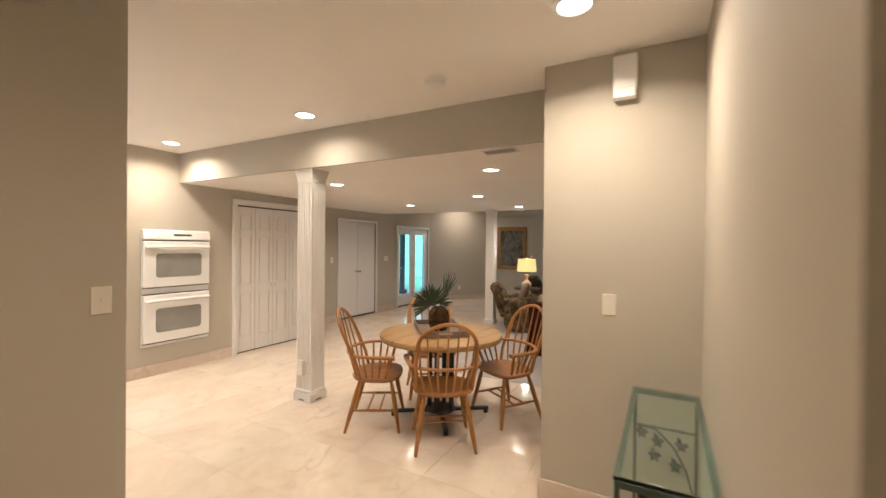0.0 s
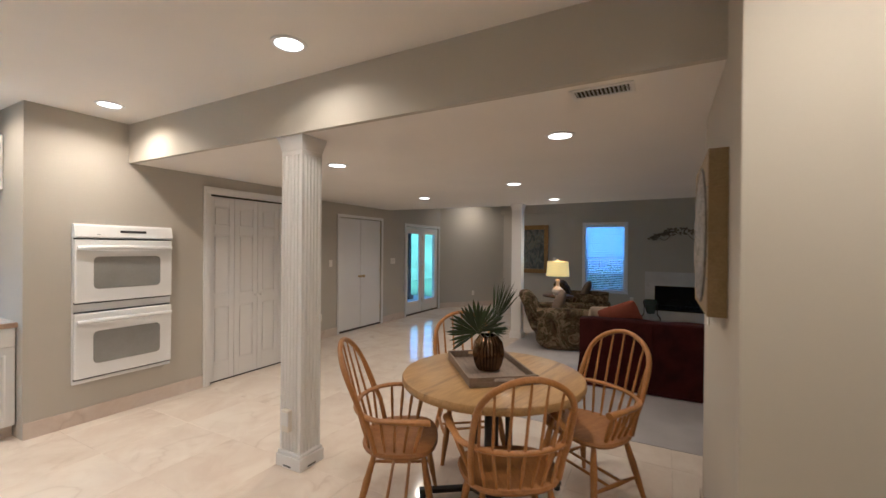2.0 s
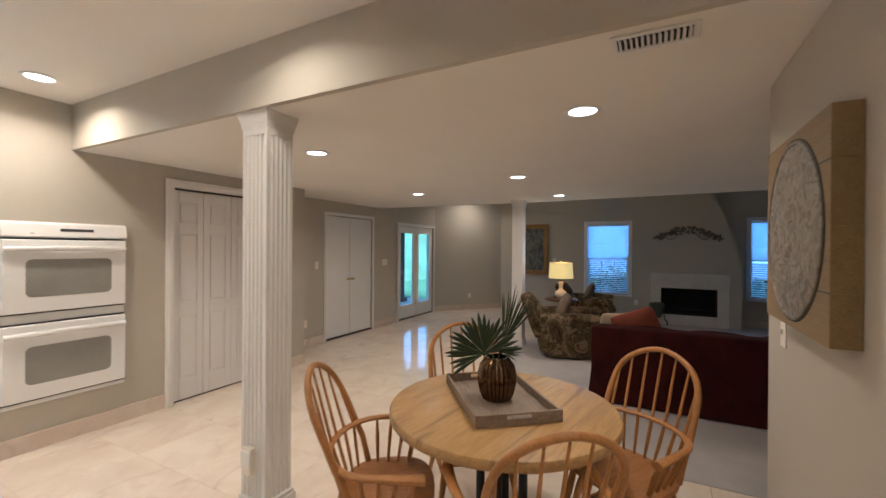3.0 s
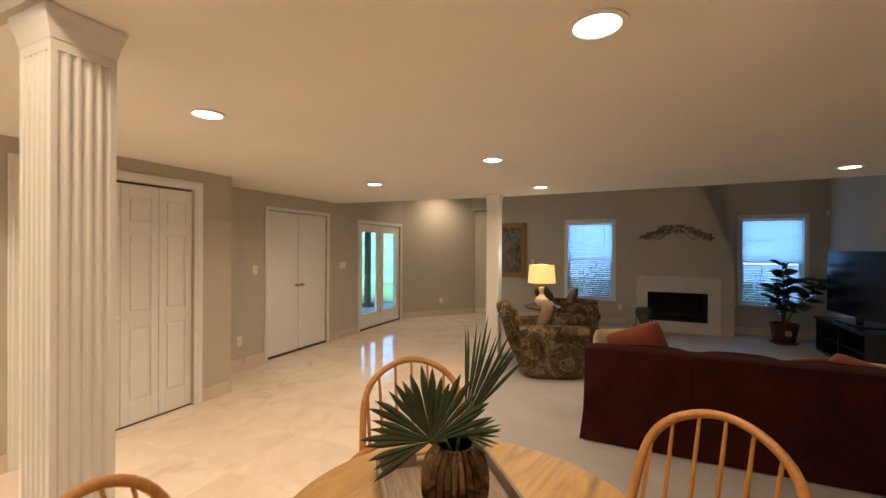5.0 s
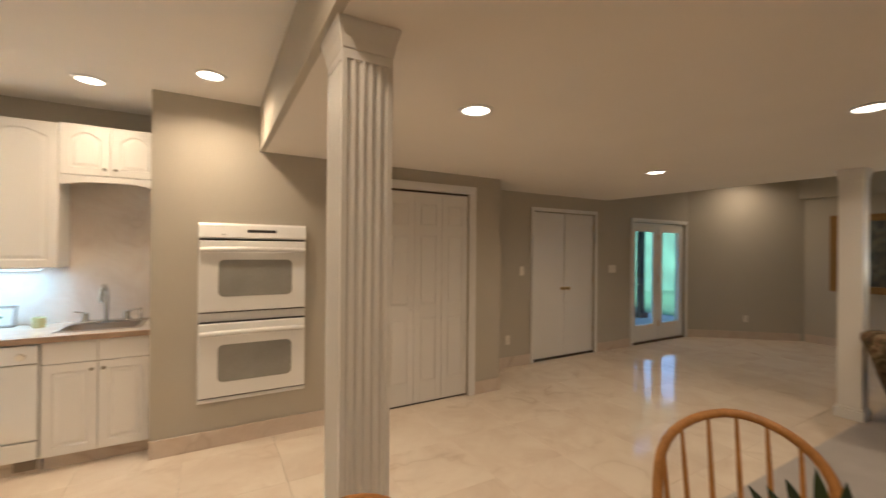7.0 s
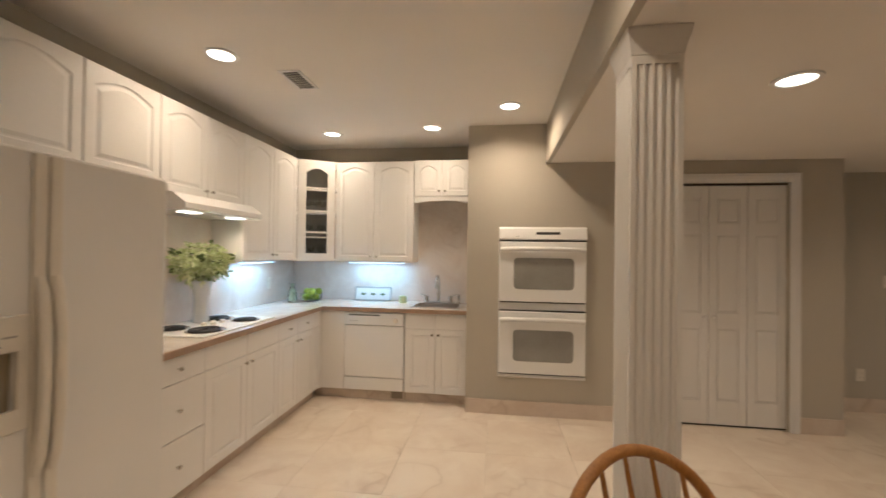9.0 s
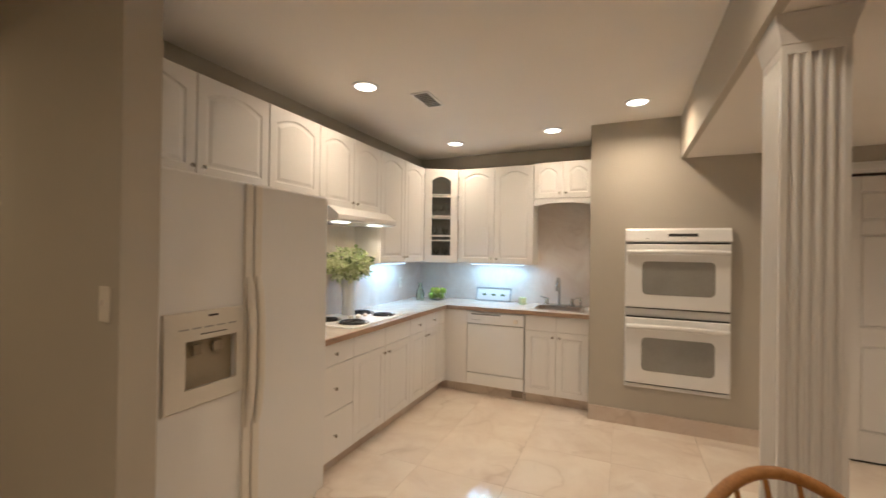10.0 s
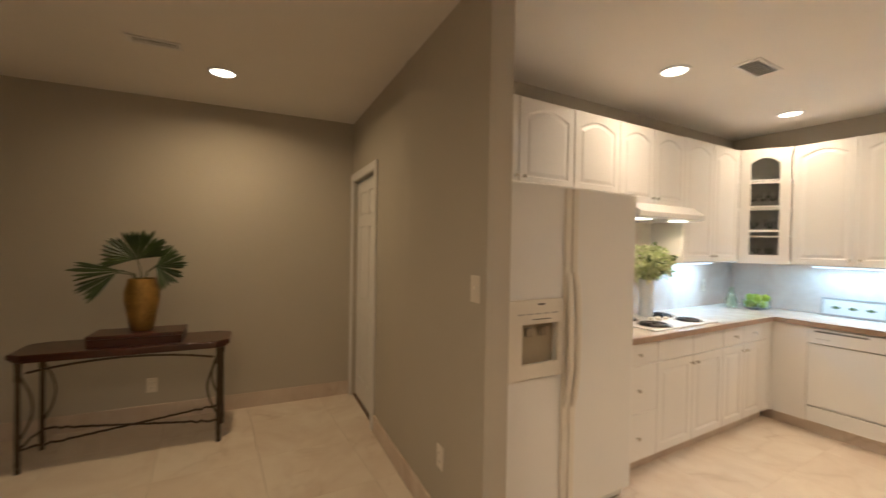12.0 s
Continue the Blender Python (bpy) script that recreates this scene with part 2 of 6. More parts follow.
structure("wall_hall_west", moved(run(B(), "y", -2.55, -2.69, -4.7, 0.14, 0, TOP), HALL), M["wall"], "greige painted hall wall behind the console table", "wall")
structure("wall_hall_south", run(B(), "x", SOUTH, SOUTH - 0.14, WEST - 0.3, 3.2, 0, TOP), M["wall"], "greige painted hall end wall", "wall")
structure("wall_stub", moved(run(B(), "x", 0.0, 0.115, -2.55, 0.0, 0, TOP, [(-2.49, -1.73, 0, 2.07)]), HALL), M["wall"], "greige painted partition between hall and kitchen", "wall")
structure("wall_hall_side", run(B(), "x", SIDE, SIDE - 0.135, 0.95, 2.86, 0, TOP), M["wall"], "greige painted wall beside the glass table", "wall")
structure("wall_partition", box(B(), 2.86, 4.11, -2.04, PART, 0, TOP), M["wall"], "greige painted wall block that carries the carved panel", "wall")
structure("wall_kitchen_west", run(B(), "y", 0.42, 0.28, 2.53, 6.44, 0, TOP), M["wall"], "greige painted kitchen wall behind the cabinets", "wall")
structure("wall_kitchen_north", run(B(), "x", 6.305, 6.44, 0.42, 2.5, 0, TOP), M["wall"], "greige painted kitchen end wall", "wall")
structure("wall_kitchen", run(B(), "x", 5.57, 6.44, 2.5, 5.61, 0, TOP, [(3.975, 5.205, 0, 2.09)]), M["wall"], "greige painted wall with the built-in oven and closet", "wall")
structure("wall_north", run(B(), "x", NORTH, NORTH + 0.18, 5.61, 10.29, 0, TOP, [(6.65, 7.85, 0, 2.05), (8.745, 10.20, 0, 1.99)]), M["wall"], "greige painted wall with double door and french doors", "wall")
structure("closet_back", box(B(), 3.9, 5.3, 5.9, 6.0, 0, 2.3), M["wall"], "greige painted back of the closet", "wall")
structure("wall_diagonal", prism(B(), [(10.29, NORTH), (11.72, 5.0), (11.9, 5.2), (10.4, NORTH + 0.18)], 0, TOP), M["wall"], "greige painted diagonal wall washed by a downlight", "wall")
structure("wall_niche", run(B(), "y", 11.70, 11.94, 3.41, 5.2, 0, TOP), M["wall"], "greige painted niche wall behind the framed painting", "wall")
structure("niche_header", box(B(), EAST, 11.70, 3.41, 5.07, 2.43, TOP), M["wall"], "greige painted header over the niche", "trim")
W1, W2 = (2.016, 2.89, 0.515, 2.09), (-1.06, -0.175, 0.55, 2.10)
structure("wall_east", run(B(), "y", EAST, EAST + 0.18, -1.54, 3.41, 0, TOP, [W1, W2]), M["wall"], "greige painted window wall behind the fireplace", "wall")
structure("wall_living_south", run(B(), "x", -1.39, -1.54, 4.11, EAST + 0.18, 0, TOP), M["wall"], "greige painted wall behind the television", "wall")

structure("ceiling_high", prism(B(), [(WEST - 0.4, SOUTH - 0.2), (3.24, SOUTH - 0.2), (3.24, 6.5), (WEST - 0.4, 6.5)], HIGH, HIGH + 0.12), M["ceiling"], "off-white painted kitchen and hall ceiling", "ceiling")
structure("ceiling_low", prism(B(), [(3.244, -1.6), (8.0, -1.6), (8.2, 1.0), (8.32, 3.5), (8.1, 6.5), (3.244, 6.5)], LOW, LOW + 0.2), M["ceiling"], "off-white painted living room ceiling", "ceiling")
structure("ceiling_far", prism(B(), [(7.8, -1.6), (12.1, -1.6), (12.1, 6.5), (7.8, 6.5)], FAR, FAR + 0.12), M["ceiling"], "off-white painted raised ceiling by the windows", "ceiling")
structure("soffit_face", box(B(), 3.205, 3.242, PART, 5.57, LOW - 0.002, HIGH), M["wall"], "greige painted drop between the two ceilings", "trim")
# unseen slab, added to close the shell against sky and sun
structure("roof", box(B(), -2, 13, -3, 7.6, TOP, TOP + 0.15), M["grout"], "unseen flat cover added above the ceilings to keep out the sky", "roof")
structure("porch_roof", box(B(), 8.2, 13.5, 7.6, 9.6, 2.5, 2.65), M["white"], "white porch roof outside the french doors", "roof")

SKIRT = 0.13


def skirting(name, a, b, inward):
    """A marble skirting from a to b, 14 mm thick on the inward side."""
    a, b, n = Vector((*a, 0)), Vector((*b, 0)), Vector((*inward, 0)).normalized() * 0.014
    out = [(a.x, a.y), (b.x, b.y), (b.x + n.x, b.y + n.y), (a.x + n.x, a.y + n.y)]
    structure(name, prism(B(), out, -0.01, SKIRT, 0.003), M["skirting"], "polished cream marble skirting along the wall", "baseboard")


def in_hall(x, y):
    p = HALL @ Vector((x, y, 0))
    return p.x, p.y


UP, LEFT = in_hall(0, -1), in_hall(1, 0)
TO_HALL, FROM_WEST = (UP[0] - 1.30, UP[1] - 2.45), (LEFT[0] - 1.30, LEFT[1] - 2.45)
for a, b, n in ((in_hall(-2.55, -4.6), in_hall(-2.55, 0), FROM_WEST), (in_hall(-1.66, 0), in_hall(0, 0), TO_HALL), (in_hall(0, -0.014), in_hall(0, 0.115), FROM_WEST),
                ((0.95, SIDE), (2.86, SIDE), (0, 1)), ((2.86, SIDE + 0.014), (2.86, PART + 0.014), (-1, 0)), ((2.86, PART), (4.11, PART), (0, 1)),
                ((2.5, 5.57), (3.90, 5.57), (0, -1)), ((5.28, 5.57), (5.61, 5.57), (0, -1)), ((5.61, 5.57), (5.61, NORTH), (1, 0)),
                ((5.624, NORTH), (6.60, NORTH), (0, -1)), ((7.90, NORTH), (8.685, NORTH), (0, -1)), ((10.29, NORTH), (11.66, 5.05), (-0.64, -0.77)),
                ((11.70, 3.41), (11.70, 5.0), (-1, 0)), ((EAST, 1.77), (EAST, 3.41), (-1, 0)), ((EAST, -1.39), (EAST, 0.02), (-1, 0))):
    skirting("baseboard", a, b, n)

CARPET_Y = 3.34
structure("carpet", prism(B(), [(4.85, -1.39), (EAST - 0.02, -1.39), (EAST - 0.02, CARPET_Y), (4.85, CARPET_Y)], -0.012, 0.004, 0.003), M["carpet"], "pale grey cut-pile carpet of the living room", "carpet")


# ---- recessed ceiling lamps ----
def downlight(x, y, z, watts, spread=150, colour=WARM):
    t = thing("recessed_downlight", "white round recessed ceiling downlight, lit", "ceiling light", (x, y, z), 0, "recessed downlights")
    part("trim_ring", lathe(B(), [(0.098, -0.001), (0.096, -0.007), (0.078, -0.009), (0.074, -0.004), (0.074, -0.001)], 32), M["white"], t, smooth=True)
    part("lens", lathe(B(), [(0.073, -0.001), (0.073, -0.004), (0.04, -0.0055)], 32), M["bulb"], t, "glowing warm-white lens", True)
    data = bpy.data.lights.new("downlight_lamp", "AREA")
    data.shape, data.size, data.energy, data.color = "DISK", 0.14, watts, colour
    data.spread = radians(spread)
    new("downlight_lamp", data).location = (x, y, z - 0.012)


downlight(-0.54, 1.522, HIGH, 4.0, 165, (1.0, 0.63, 0.30))
for x, y, z, w in ((2.86, 5.09, HIGH, 4.2), (2.845, 3.033, HIGH, 1.9), (1.097, 4.07, HIGH, 2.6), (1.117, 5.714, HIGH, 2.0), (2.153, 5.597, HIGH, 2.2),
                   (2.285, 0.72, HIGH, 4.7), (4.138, 3.886, LOW, 2.4), (6.624, 4.442, LOW, 3.2), (4.05, 1.83, LOW, 2.9),
                   (5.895, 2.772, LOW, 2.1), (7.589, 2.70, LOW, 2.2), (7.413, -0.073, LOW, 2.1), (10.6, 5.25, FAR, 3.0)):
    downlight(x, y, z, w)


# ---- kitchen ----
def raised_panel(bm, w, h, d, arch=0.0, rail=0.055):
    """A cabinet or room door leaf in the xz plane, front at y = 0, with a sunk groove and a raised field, arched at the top."""
    n = 10
    def outline(inset, rise):
        a, b, lo, hi = inset, w - inset, inset, h - inset
        pts = [(a, lo), (b, lo)]
        if rise:
            pts += [(b + (a - b) * k / n, hi - rise + rise * math.sin(math.pi * k / n)) for k in range(n + 1)]
        else:
            pts += [(b + (a - b) * k / n, hi) for k in range(n + 1)]
        return pts
    rings = [outline(0, 0), outline(0.004, 0), outline(rail, arch), outline(rail + 0.008, arch), outline(rail + 0.016, arch), outline(rail + 0.034, arch)]
    ys = [0.005, 0, 0, 0.007, 0.007, 0.001]
    loops = [[bm.verts.new((x, y, z)) for x, z in r] for r, y in zip(rings, ys)]
    back = [bm.verts.new((x, d, z)) for x, z in rings[0]]
    for a, b in zip([back] + loops, loops):
        k = len(a)
        for i in range(k):
            bm.faces.new((a[i], a[(i + 1) % k], b[(i + 1) % k], b[i]))
    bm.faces.new(loops[-1])
    bm.faces.new(back[::-1])
    return bm


def slab_front(bm, w, h, d):
    return box(bm, 0, w, 0, d, 0, h, 0.004)


def at_front(bm, x, y, z):
    """Lays a front (made in xz, facing -y) at a place."""
    return moved(bm, Matrix.Translation((x, y, z)))


def small_pull(parent, x, y, z):
    bm = lathe(B(), [(0.0045, 0.0), (0.0045, 0.012), (0.011, 0.016), (0.013, 0.022), (0.009, 0.027)], 14)
    part("knob", moved(bm, Matrix.Translation((x, y, z)) @ pose(0, 0, 0, 90, 0, 0)), M["chrome"], parent, "small brushed nickel knob", True)


def cabinet(name, label, w, h, d, z, fronts, at, turn, toe=0.0, group=""):
    """A cabinet whose front is the local xz plane. fronts: (x0, x1, z0, z1, style, knob side)."""
    t = thing(name, label, "cabinet", at, turn, group)
    bm = box(B(), 0.001, w - 0.001, 0.021, d, z + toe, z + h, 0.001, 1)
    part("body", bm, M["cabinet"], t)
    if toe:
        part("toe_kick", box(B(), 0.001, w - 0.001, 0.07, d - 0.05, 0.0, toe), M["skirting"], t, "marble toe kick")
    for x0, x1, z0, z1, style, knob in fronts:
        x0, x1, z0, z1 = x0 + 0.002, x1 - 0.002, z0 + 0.002, z1 - 0.002
        bm = slab_front(B(), x1 - x0, z1 - z0, 0.019) if style == "drawer" else raised_panel(B(), x1 - x0, z1 - z0, 0.019, 0.05 if style == "arch" else 0.0)
        leaf = part("drawer" if style == "drawer" else "door", at_front(bm, x0, 0, z0), M["cabinet"], t)
        if knob:
            kx = {"l": x0 + 0.03, "r": x1 - 0.03, "m": (x0 + x1) / 2}[knob[0]]
            kz = {"t": z1 - 0.05, "b": z0 + 0.05, "m": (z0 + z1) / 2}[knob[1]]
            small_pull(leaf, kx, 0, kz)
    return t


# the run along the west wall faces +x: local x runs along world y
FX, FY = 1.035, 5.685
cabinet("drawer_cabinet", "white base cabinet with three drawers under the counter", 0.42, 0.87, 0.6, 0.0,
        [(0, 0.42, 0.72, 0.87, "drawer", "mm"), (0, 0.42, 0.41, 0.72, "drawer", "mm"), (0, 0.42, 0.10, 0.41, "drawer", "mm")], (FX, 3.645, 0), 90, 0.1)
cabinet("base_cabinet", "white raised-panel base cabinet under the cooktop", 0.84, 0.87, 0.6, 0.0,
        [(0, 0.42, 0.72, 0.87, "drawer", ""), (0.42, 0.84, 0.72, 0.87, "drawer", ""), (0, 0.42, 0.10, 0.72, "panel", "rt"), (0.42, 0.84, 0.10, 0.72, "panel", "lt")], (FX, 4.065, 0), 90, 0.1, "base cabinets")
cabinet("base_cabinet", "white raised-panel base cabinet with two small drawers", 0.63, 0.87, 0.6, 0.0,
        [(0, 0.315, 0.72, 0.87, "drawer", "mm"), (0.315, 0.63, 0.72, 0.87, "drawer", "mm"), (0, 0.315, 0.10, 0.72, "panel", "rt"), (0.315, 0.63, 0.10, 0.72, "panel", "lt")], (FX, 4.905, 0), 90, 0.1, "base cabinets")
cabinet("base_cabinet", "narrow white base cabinet in the kitchen corner", 0.165, 0.87, 0.6, 0.0,
        [(0, 0.165, 0.72, 0.87, "drawer", ""), (0, 0.165, 0.10, 0.72, "panel", "")], (FX, 5.535, 0), 90, 0.1, "base cabinets")
cabinet("base_cabinet", "plain white corner filler panel beside the dishwasher", 0.25, 0.87, 0.58, 0.0, [(0, 0.25, 0.10, 0.87, "drawer", "")], (FX + 0.002, FY, 0), 0, 0.1, "base cabinets")
part("corner_post", box(B(), -0.03, 0.006, -0.02, 0.022, 0.10, 0.87), M["cabinet"], bpy.data.objects["base_cabinet.003"])
part("toe_kick", box(B(), -0.08, 0.0005, 0.071, 0.1, 0.0, 0.099), M["skirting"], bpy.data.objects["base_cabinet.003"], "marble toe kick")
cabinet("sink_cabinet", "white raised-panel sink cabinet with two doors", 0.60, 0.87, 0.58, 0.0,
        [(0, 0.30, 0.72, 0.87, "drawer", ""), (0.30, 0.60, 0.72, 0.87, "drawer", ""), (0, 0.30, 0.10, 0.72, "panel", "rt"), (0.30, 0.60, 0.10, 0.72, "panel", "lt")], (1.895, FY, 0), 0, 0.1)

# upper cabinets
UX, UY = 0.72, 5.985
for y0, y1, z0, z1, lab in ((2.62, 3.58, 1.86, 2.41, "white arched-panel wall cabinet over the refrigerator"), (3.58, 4.05, 1.86, 2.41, "white arched-panel wall cabinet beside the hood"),
                            (4.05, 4.88, 1.815, 2.41, "white arched-panel wall cabinet over the range hood"), (4.88, 5.78, 1.367, 2.415, "tall white arched-panel wall cabinet")):
    w = y1 - y0
    if w < 0.5:
        fr = [(0, w, z0, z1, "arch", "")]
    else:
        fr = [(0, w / 2, z0, z1, "arch", "rb"), (w / 2, w, z0, z1, "arch", "lb")]
    cabinet("wall_cabinet", lab, w, z1 - z0, 0.295, z0, fr, (UX, y0, 0), 90, 0, "wall cabinets")
cabinet("wall_cabinet", "tall white arched-panel wall cabinet with two doors", 0.852, 1.06, 0.315, 1.355, [(0, 0.426, 1.355, 2.415, "arch", "rb"), (0.426, 0.852, 1.355, 2.415, "arch", "lb")], (1.05, UY, 0), 0, 0, "wall cabinets")
cabinet("wall_cabinet", "short white arched-panel wall cabinet over the sink", 0.592, 0.38, 0.315, 2.045, [(0, 0.296, 2.045, 2.425, "arch", "rb"), (0.296, 0.592, 2.045, 2.425, "arch", "lb")], (1.905, UY, 0), 0, 0, "wall cabinets")

# scalloped valance over the sink
bm = B()
top = 2.042
lo = []
for k in range(25):
    u = k / 24
    drop = 0.06 - 0.026 * math.exp(-((u - 0.5) / 0.2) ** 2) + 0.009 * math.cos(u * 4 * math.pi)
    lo.append((1.908 + 0.586 * u, top - drop))
outline = [(1.908, top), *lo, (2.494, top)]
f0 = [bm.verts.new((x, UY, z)) for x, z in outline]
f1 = [bm.verts.new((x, UY + 0.02, z)) for x, z in outline]
bm.faces.new(f0)
bm.faces.new(f1[::-1])
for i in range(len(outline)):
    j = (i + 1) % len(outline)
    bm.faces.new((f0[i], f0[j], f1[j], f1[i]))
t = thing("valance", "white scalloped valance under the sink cabinet", "valance", (0, 0, 0))
part("board", bm, M["cabinet"], t)

# the corner cabinet with a glazed door
t = thing("corner_cabinet", "white corner wall cabinet with a glazed arched door", "cabinet", (0, 0, 0), 0, "wall cabinets")
z0, z1 = 1.355, 2.415
pa, pb = Vector((0.72, 5.782, 0)), Vector((1.048, 5.985, 0))
ln = (pb - pa).length
ang = math.degrees(math.atan2(pb.y - pa.y, pb.x - pa.x))
face = pose(pa.x, pa.y, 0, 0, 0, ang)
bm = B()
for lo2, hi2 in ((z0, z0 + 0.02), (z1 - 0.02, z1), (1.6, 1.612), (1.855, 1.867), (2.12, 2.132)):
    prism(bm, [(0.43, 5.784), (0.716, 5.784), (1.044, 5.99), (1.044, 6.295), (0.43, 6.295)], lo2, hi2)
part("shelf", bm, M["cabinet"], t)
# the shade inside the white cabinet is put into this grey
part("back", moved(box(B(), 0.005, ln - 0.005, 0.17, 0.18, z0 + 0.02, z1 - 0.02), face), plain("cabinet_inside_shade", (0.34, 0.32, 0.29), 0.7), t, "cabinet back in a grey darkened for the shade inside")
bm = B()
st, dz0, dz1 = 0.085, z0 + 0.004, z1 - 0.004
box(bm, 0.004, st, 0, 0.02, dz0, dz1)
box(bm, ln - st, ln - 0.004, 0, 0.02, dz0, dz1)
box(bm, st, ln - st, 0, 0.02, dz0, dz0 + 0.075)
n = 12
a0 = [(st + (ln - 2 * st) * k / n, dz1 - 0.13 + 0.05 * math.sin(math.pi * k / n)) for k in range(n + 1)]
for (xa, za), (xb, zb) in zip(a0, a0[1:]):
    q = [bm.verts.new(p) for p in ((xa, 0, za), (xb, 0, zb), (xb, 0, dz1), (xa, 0, dz1), (xa, 0.02, za), (xb, 0.02, zb), (xb, 0.02, dz1), (xa, 0.02, dz1))]
    for f in ((0, 1, 2, 3), (7, 6, 5, 4), (0, 4, 5, 1), (3, 2, 6, 7)):
        bm.faces.new([q[i] for i in f])
for k in (1, 2, 3):
    zz = dz0 + 0.075 + (dz1 - dz0 - 0.16) * k / 4
    box(bm, st, ln - st, 0.002, 0.018, zz - 0.009, zz + 0.009)
door = part("door", moved(bm, face), M["cabinet"], t)
pane = part("pane", moved(box(B(), st - 0.01, ln - st + 0.01, 0.011, 0.014, dz0 + 0.06, dz1 - 0.07), face), glass("cabinet_glass", (0.8, 0.84, 0.85)), door, "clear glass pane")
pane.visible_shadow = False
stem = glass("stemware_glass", (0.97, 0.98, 0.98))
for zz, us in ((1.612, (0.13, 0.25)), (1.867, (0.12, 0.2, 0.27)), (1.375, (0.15, 0.25))):
    for u in us:
        p = face @ Vector((u, 0.1, zz))
        g = thing("wine_glass", "clear stemmed wine glass on a cabinet shelf", "glass", p, 0, "stemware")
        part("bowl", lathe(B(), [(0.03, 0.001), (0.028, 0.004), (0.004, 0.01), (0.004, 0.07), (0.026, 0.09), (0.034, 0.12), (0.03, 0.16), (0.028, 0.16), (0.03, 0.12), (0.003, 0.085)], 16), stem, g, smooth=True)

# countertop with its coloured edge
counter_top = marble("laminate_marble_top", (0.70, 0.64, 0.56), (0.45, 0.36, 0.28), (0.62, 0.55, 0.47), 0.18, 3.0, 0.3)
edge_wood = plain("tan_counter_edge", (0.40, 0.28, 0.19), 0.35, vary=0.12, coarse=9)
t = thing("countertop", "pale marbled L-shaped countertop with a tan rounded edge", "countertop", (0, 0, 0.872))
sx0, sx1, sy0, sy1 = 1.93, 2.41, 5.82, 6.12
CX0, CY0 = FX + 0.005, FY - 0.005
bm = prism(B(), [(0.422, 3.64), (CX0, 3.64), (CX0, CY0), (1.1, CY0), (1.1, 6.303), (0.422, 6.303)], 0, 0.04)
box(bm, 1.1, sx0, CY0, 6.303, 0, 0.04)
box(bm, sx1, 2.498, CY0, 6.303, 0, 0.04)
box(bm, sx0, sx1, CY0, sy0, 0, 0.04)
box(bm, sx0, sx1, sy1, 6.303, 0, 0.04)
part("slab", bm, counter_top, t)
part("edge", prism(B(), [(CX0, 3.64), (CX0 + 0.023, 3.64), (CX0 + 0.023, CY0 - 0.023), (2.498, CY0 - 0.023), (2.498, CY0), (CX0, CY0)], 0.001, 0.041, 0.006), edge_wood, t, "tan rounded front edge")

# splashbacks
structure("splashback_west", box(B(), 0.422, 0.434, 3.645, 6.291, 0.912, 1.82), M["splash"], "pale polished marble splashback behind the cooktop", "splashback")
structure("splashback_north", box(B(), 0.436, 2.498, 6.291, 6.303, 0.912, 2.3), M["splash"], "pale polished marble splashback behind the sink", "splashback")

# sink and tap
t = thing("sink", "stainless steel sink set in the countertop", "sink", (2.17, 5.97, 0.913))
bm = B()
for lo_, hi_, w_, h_ in ((0.0, 0.004, 0.245, 0.175),):
    for a, b, c, d in ((-w_, w_, -h_, -0.15), (-w_, w_, 0.15, h_), (-w_, -0.22, -0.15, 0.15), (0.22, w_, -0.15, 0.15)):
        box(bm, a, b, c, d, lo_, hi_)
sink_steel = plain("dull_steel", (0.34, 0.29, 0.25), 0.35, 0.85, vary=0.1)
part("rim", bm, sink_steel, t)
bm = B()
for a, b, c, d, e, f in ((-0.22, 0.22, -0.15, 0.15, -0.17, -0.165), (-0.222, -0.217, -0.15, 0.15, -0.165, 0.0), (0.217, 0.222, -0.15, 0.15, -0.165, 0.0), (-0.217, 0.217, -0.152, -0.147, -0.165, 0.0), (-0.217, 0.217, 0.147, 0.152, -0.165, 0.0)):
    box(bm, a, b, c, d, e, f)
part("bowl", bm, sink_steel, t)
t = thing("faucet", "chrome high-arc kitchen faucet with two lever handles", "faucet", (2.15, 6.19, 0.912))
t.scale = (1.3, 1.3, 1.35)
part("base_plate", box(B(), -0.13, 0.13, -0.03, 0.03, 0, 0.014, 0.006), M["chrome"], t, smooth=True)
arc = [(0, 0, 0.01), (0, 0, 0.15)] + [(0, -0.07 + 0.07 * math.cos(a), 0.15 + 0.07 * math.sin(a)) for a in np.linspace(0.3, 2.9, 8)] + [(0, -0.142, 0.13)]
part("spout", tube(B(), arc, 0.012, 12), M["chrome"], t, smooth=True)
for s in (-1, 1):
    h = part("handle", lathe(B(), [(0.02, 0.012), (0.016, 0.03), (0.018, 0.05), (0.012, 0.06)], 14, s * 0.1, 0), M["chrome"], t, smooth=True)
    part("lever", tube(B(), [(s * 0.1, 0, 0.055), (s * 0.15, -0.02, 0.07)], [0.008, 0.005], 8), M["chrome"], h, smooth=True)
t = thing("soap_dispenser", "chrome soap dispenser beside the faucet", "soap dispenser", (2.37, 6.19, 0.912))
part("pump", lathe(B(), [(0.02, 0), (0.02, 0.01), (0.012, 0.02), (0.012, 0.08), (0.016, 0.085), (0.012, 0.1)], 14), M["chrome"], t, smooth=True)

# refrigerator, side by side
t = thing("refrigerator", "white side-by-side refrigerator with a door ice dispenser", "refrigerator", (1.18, 2.63, 0), 90)
t.scale = (1.085, 0.85, 1.01)
part("body", box(B(), 0.006, 0.885, 0.062, 0.84, 0.02, 1.765, 0.01), M["fridge"], t)
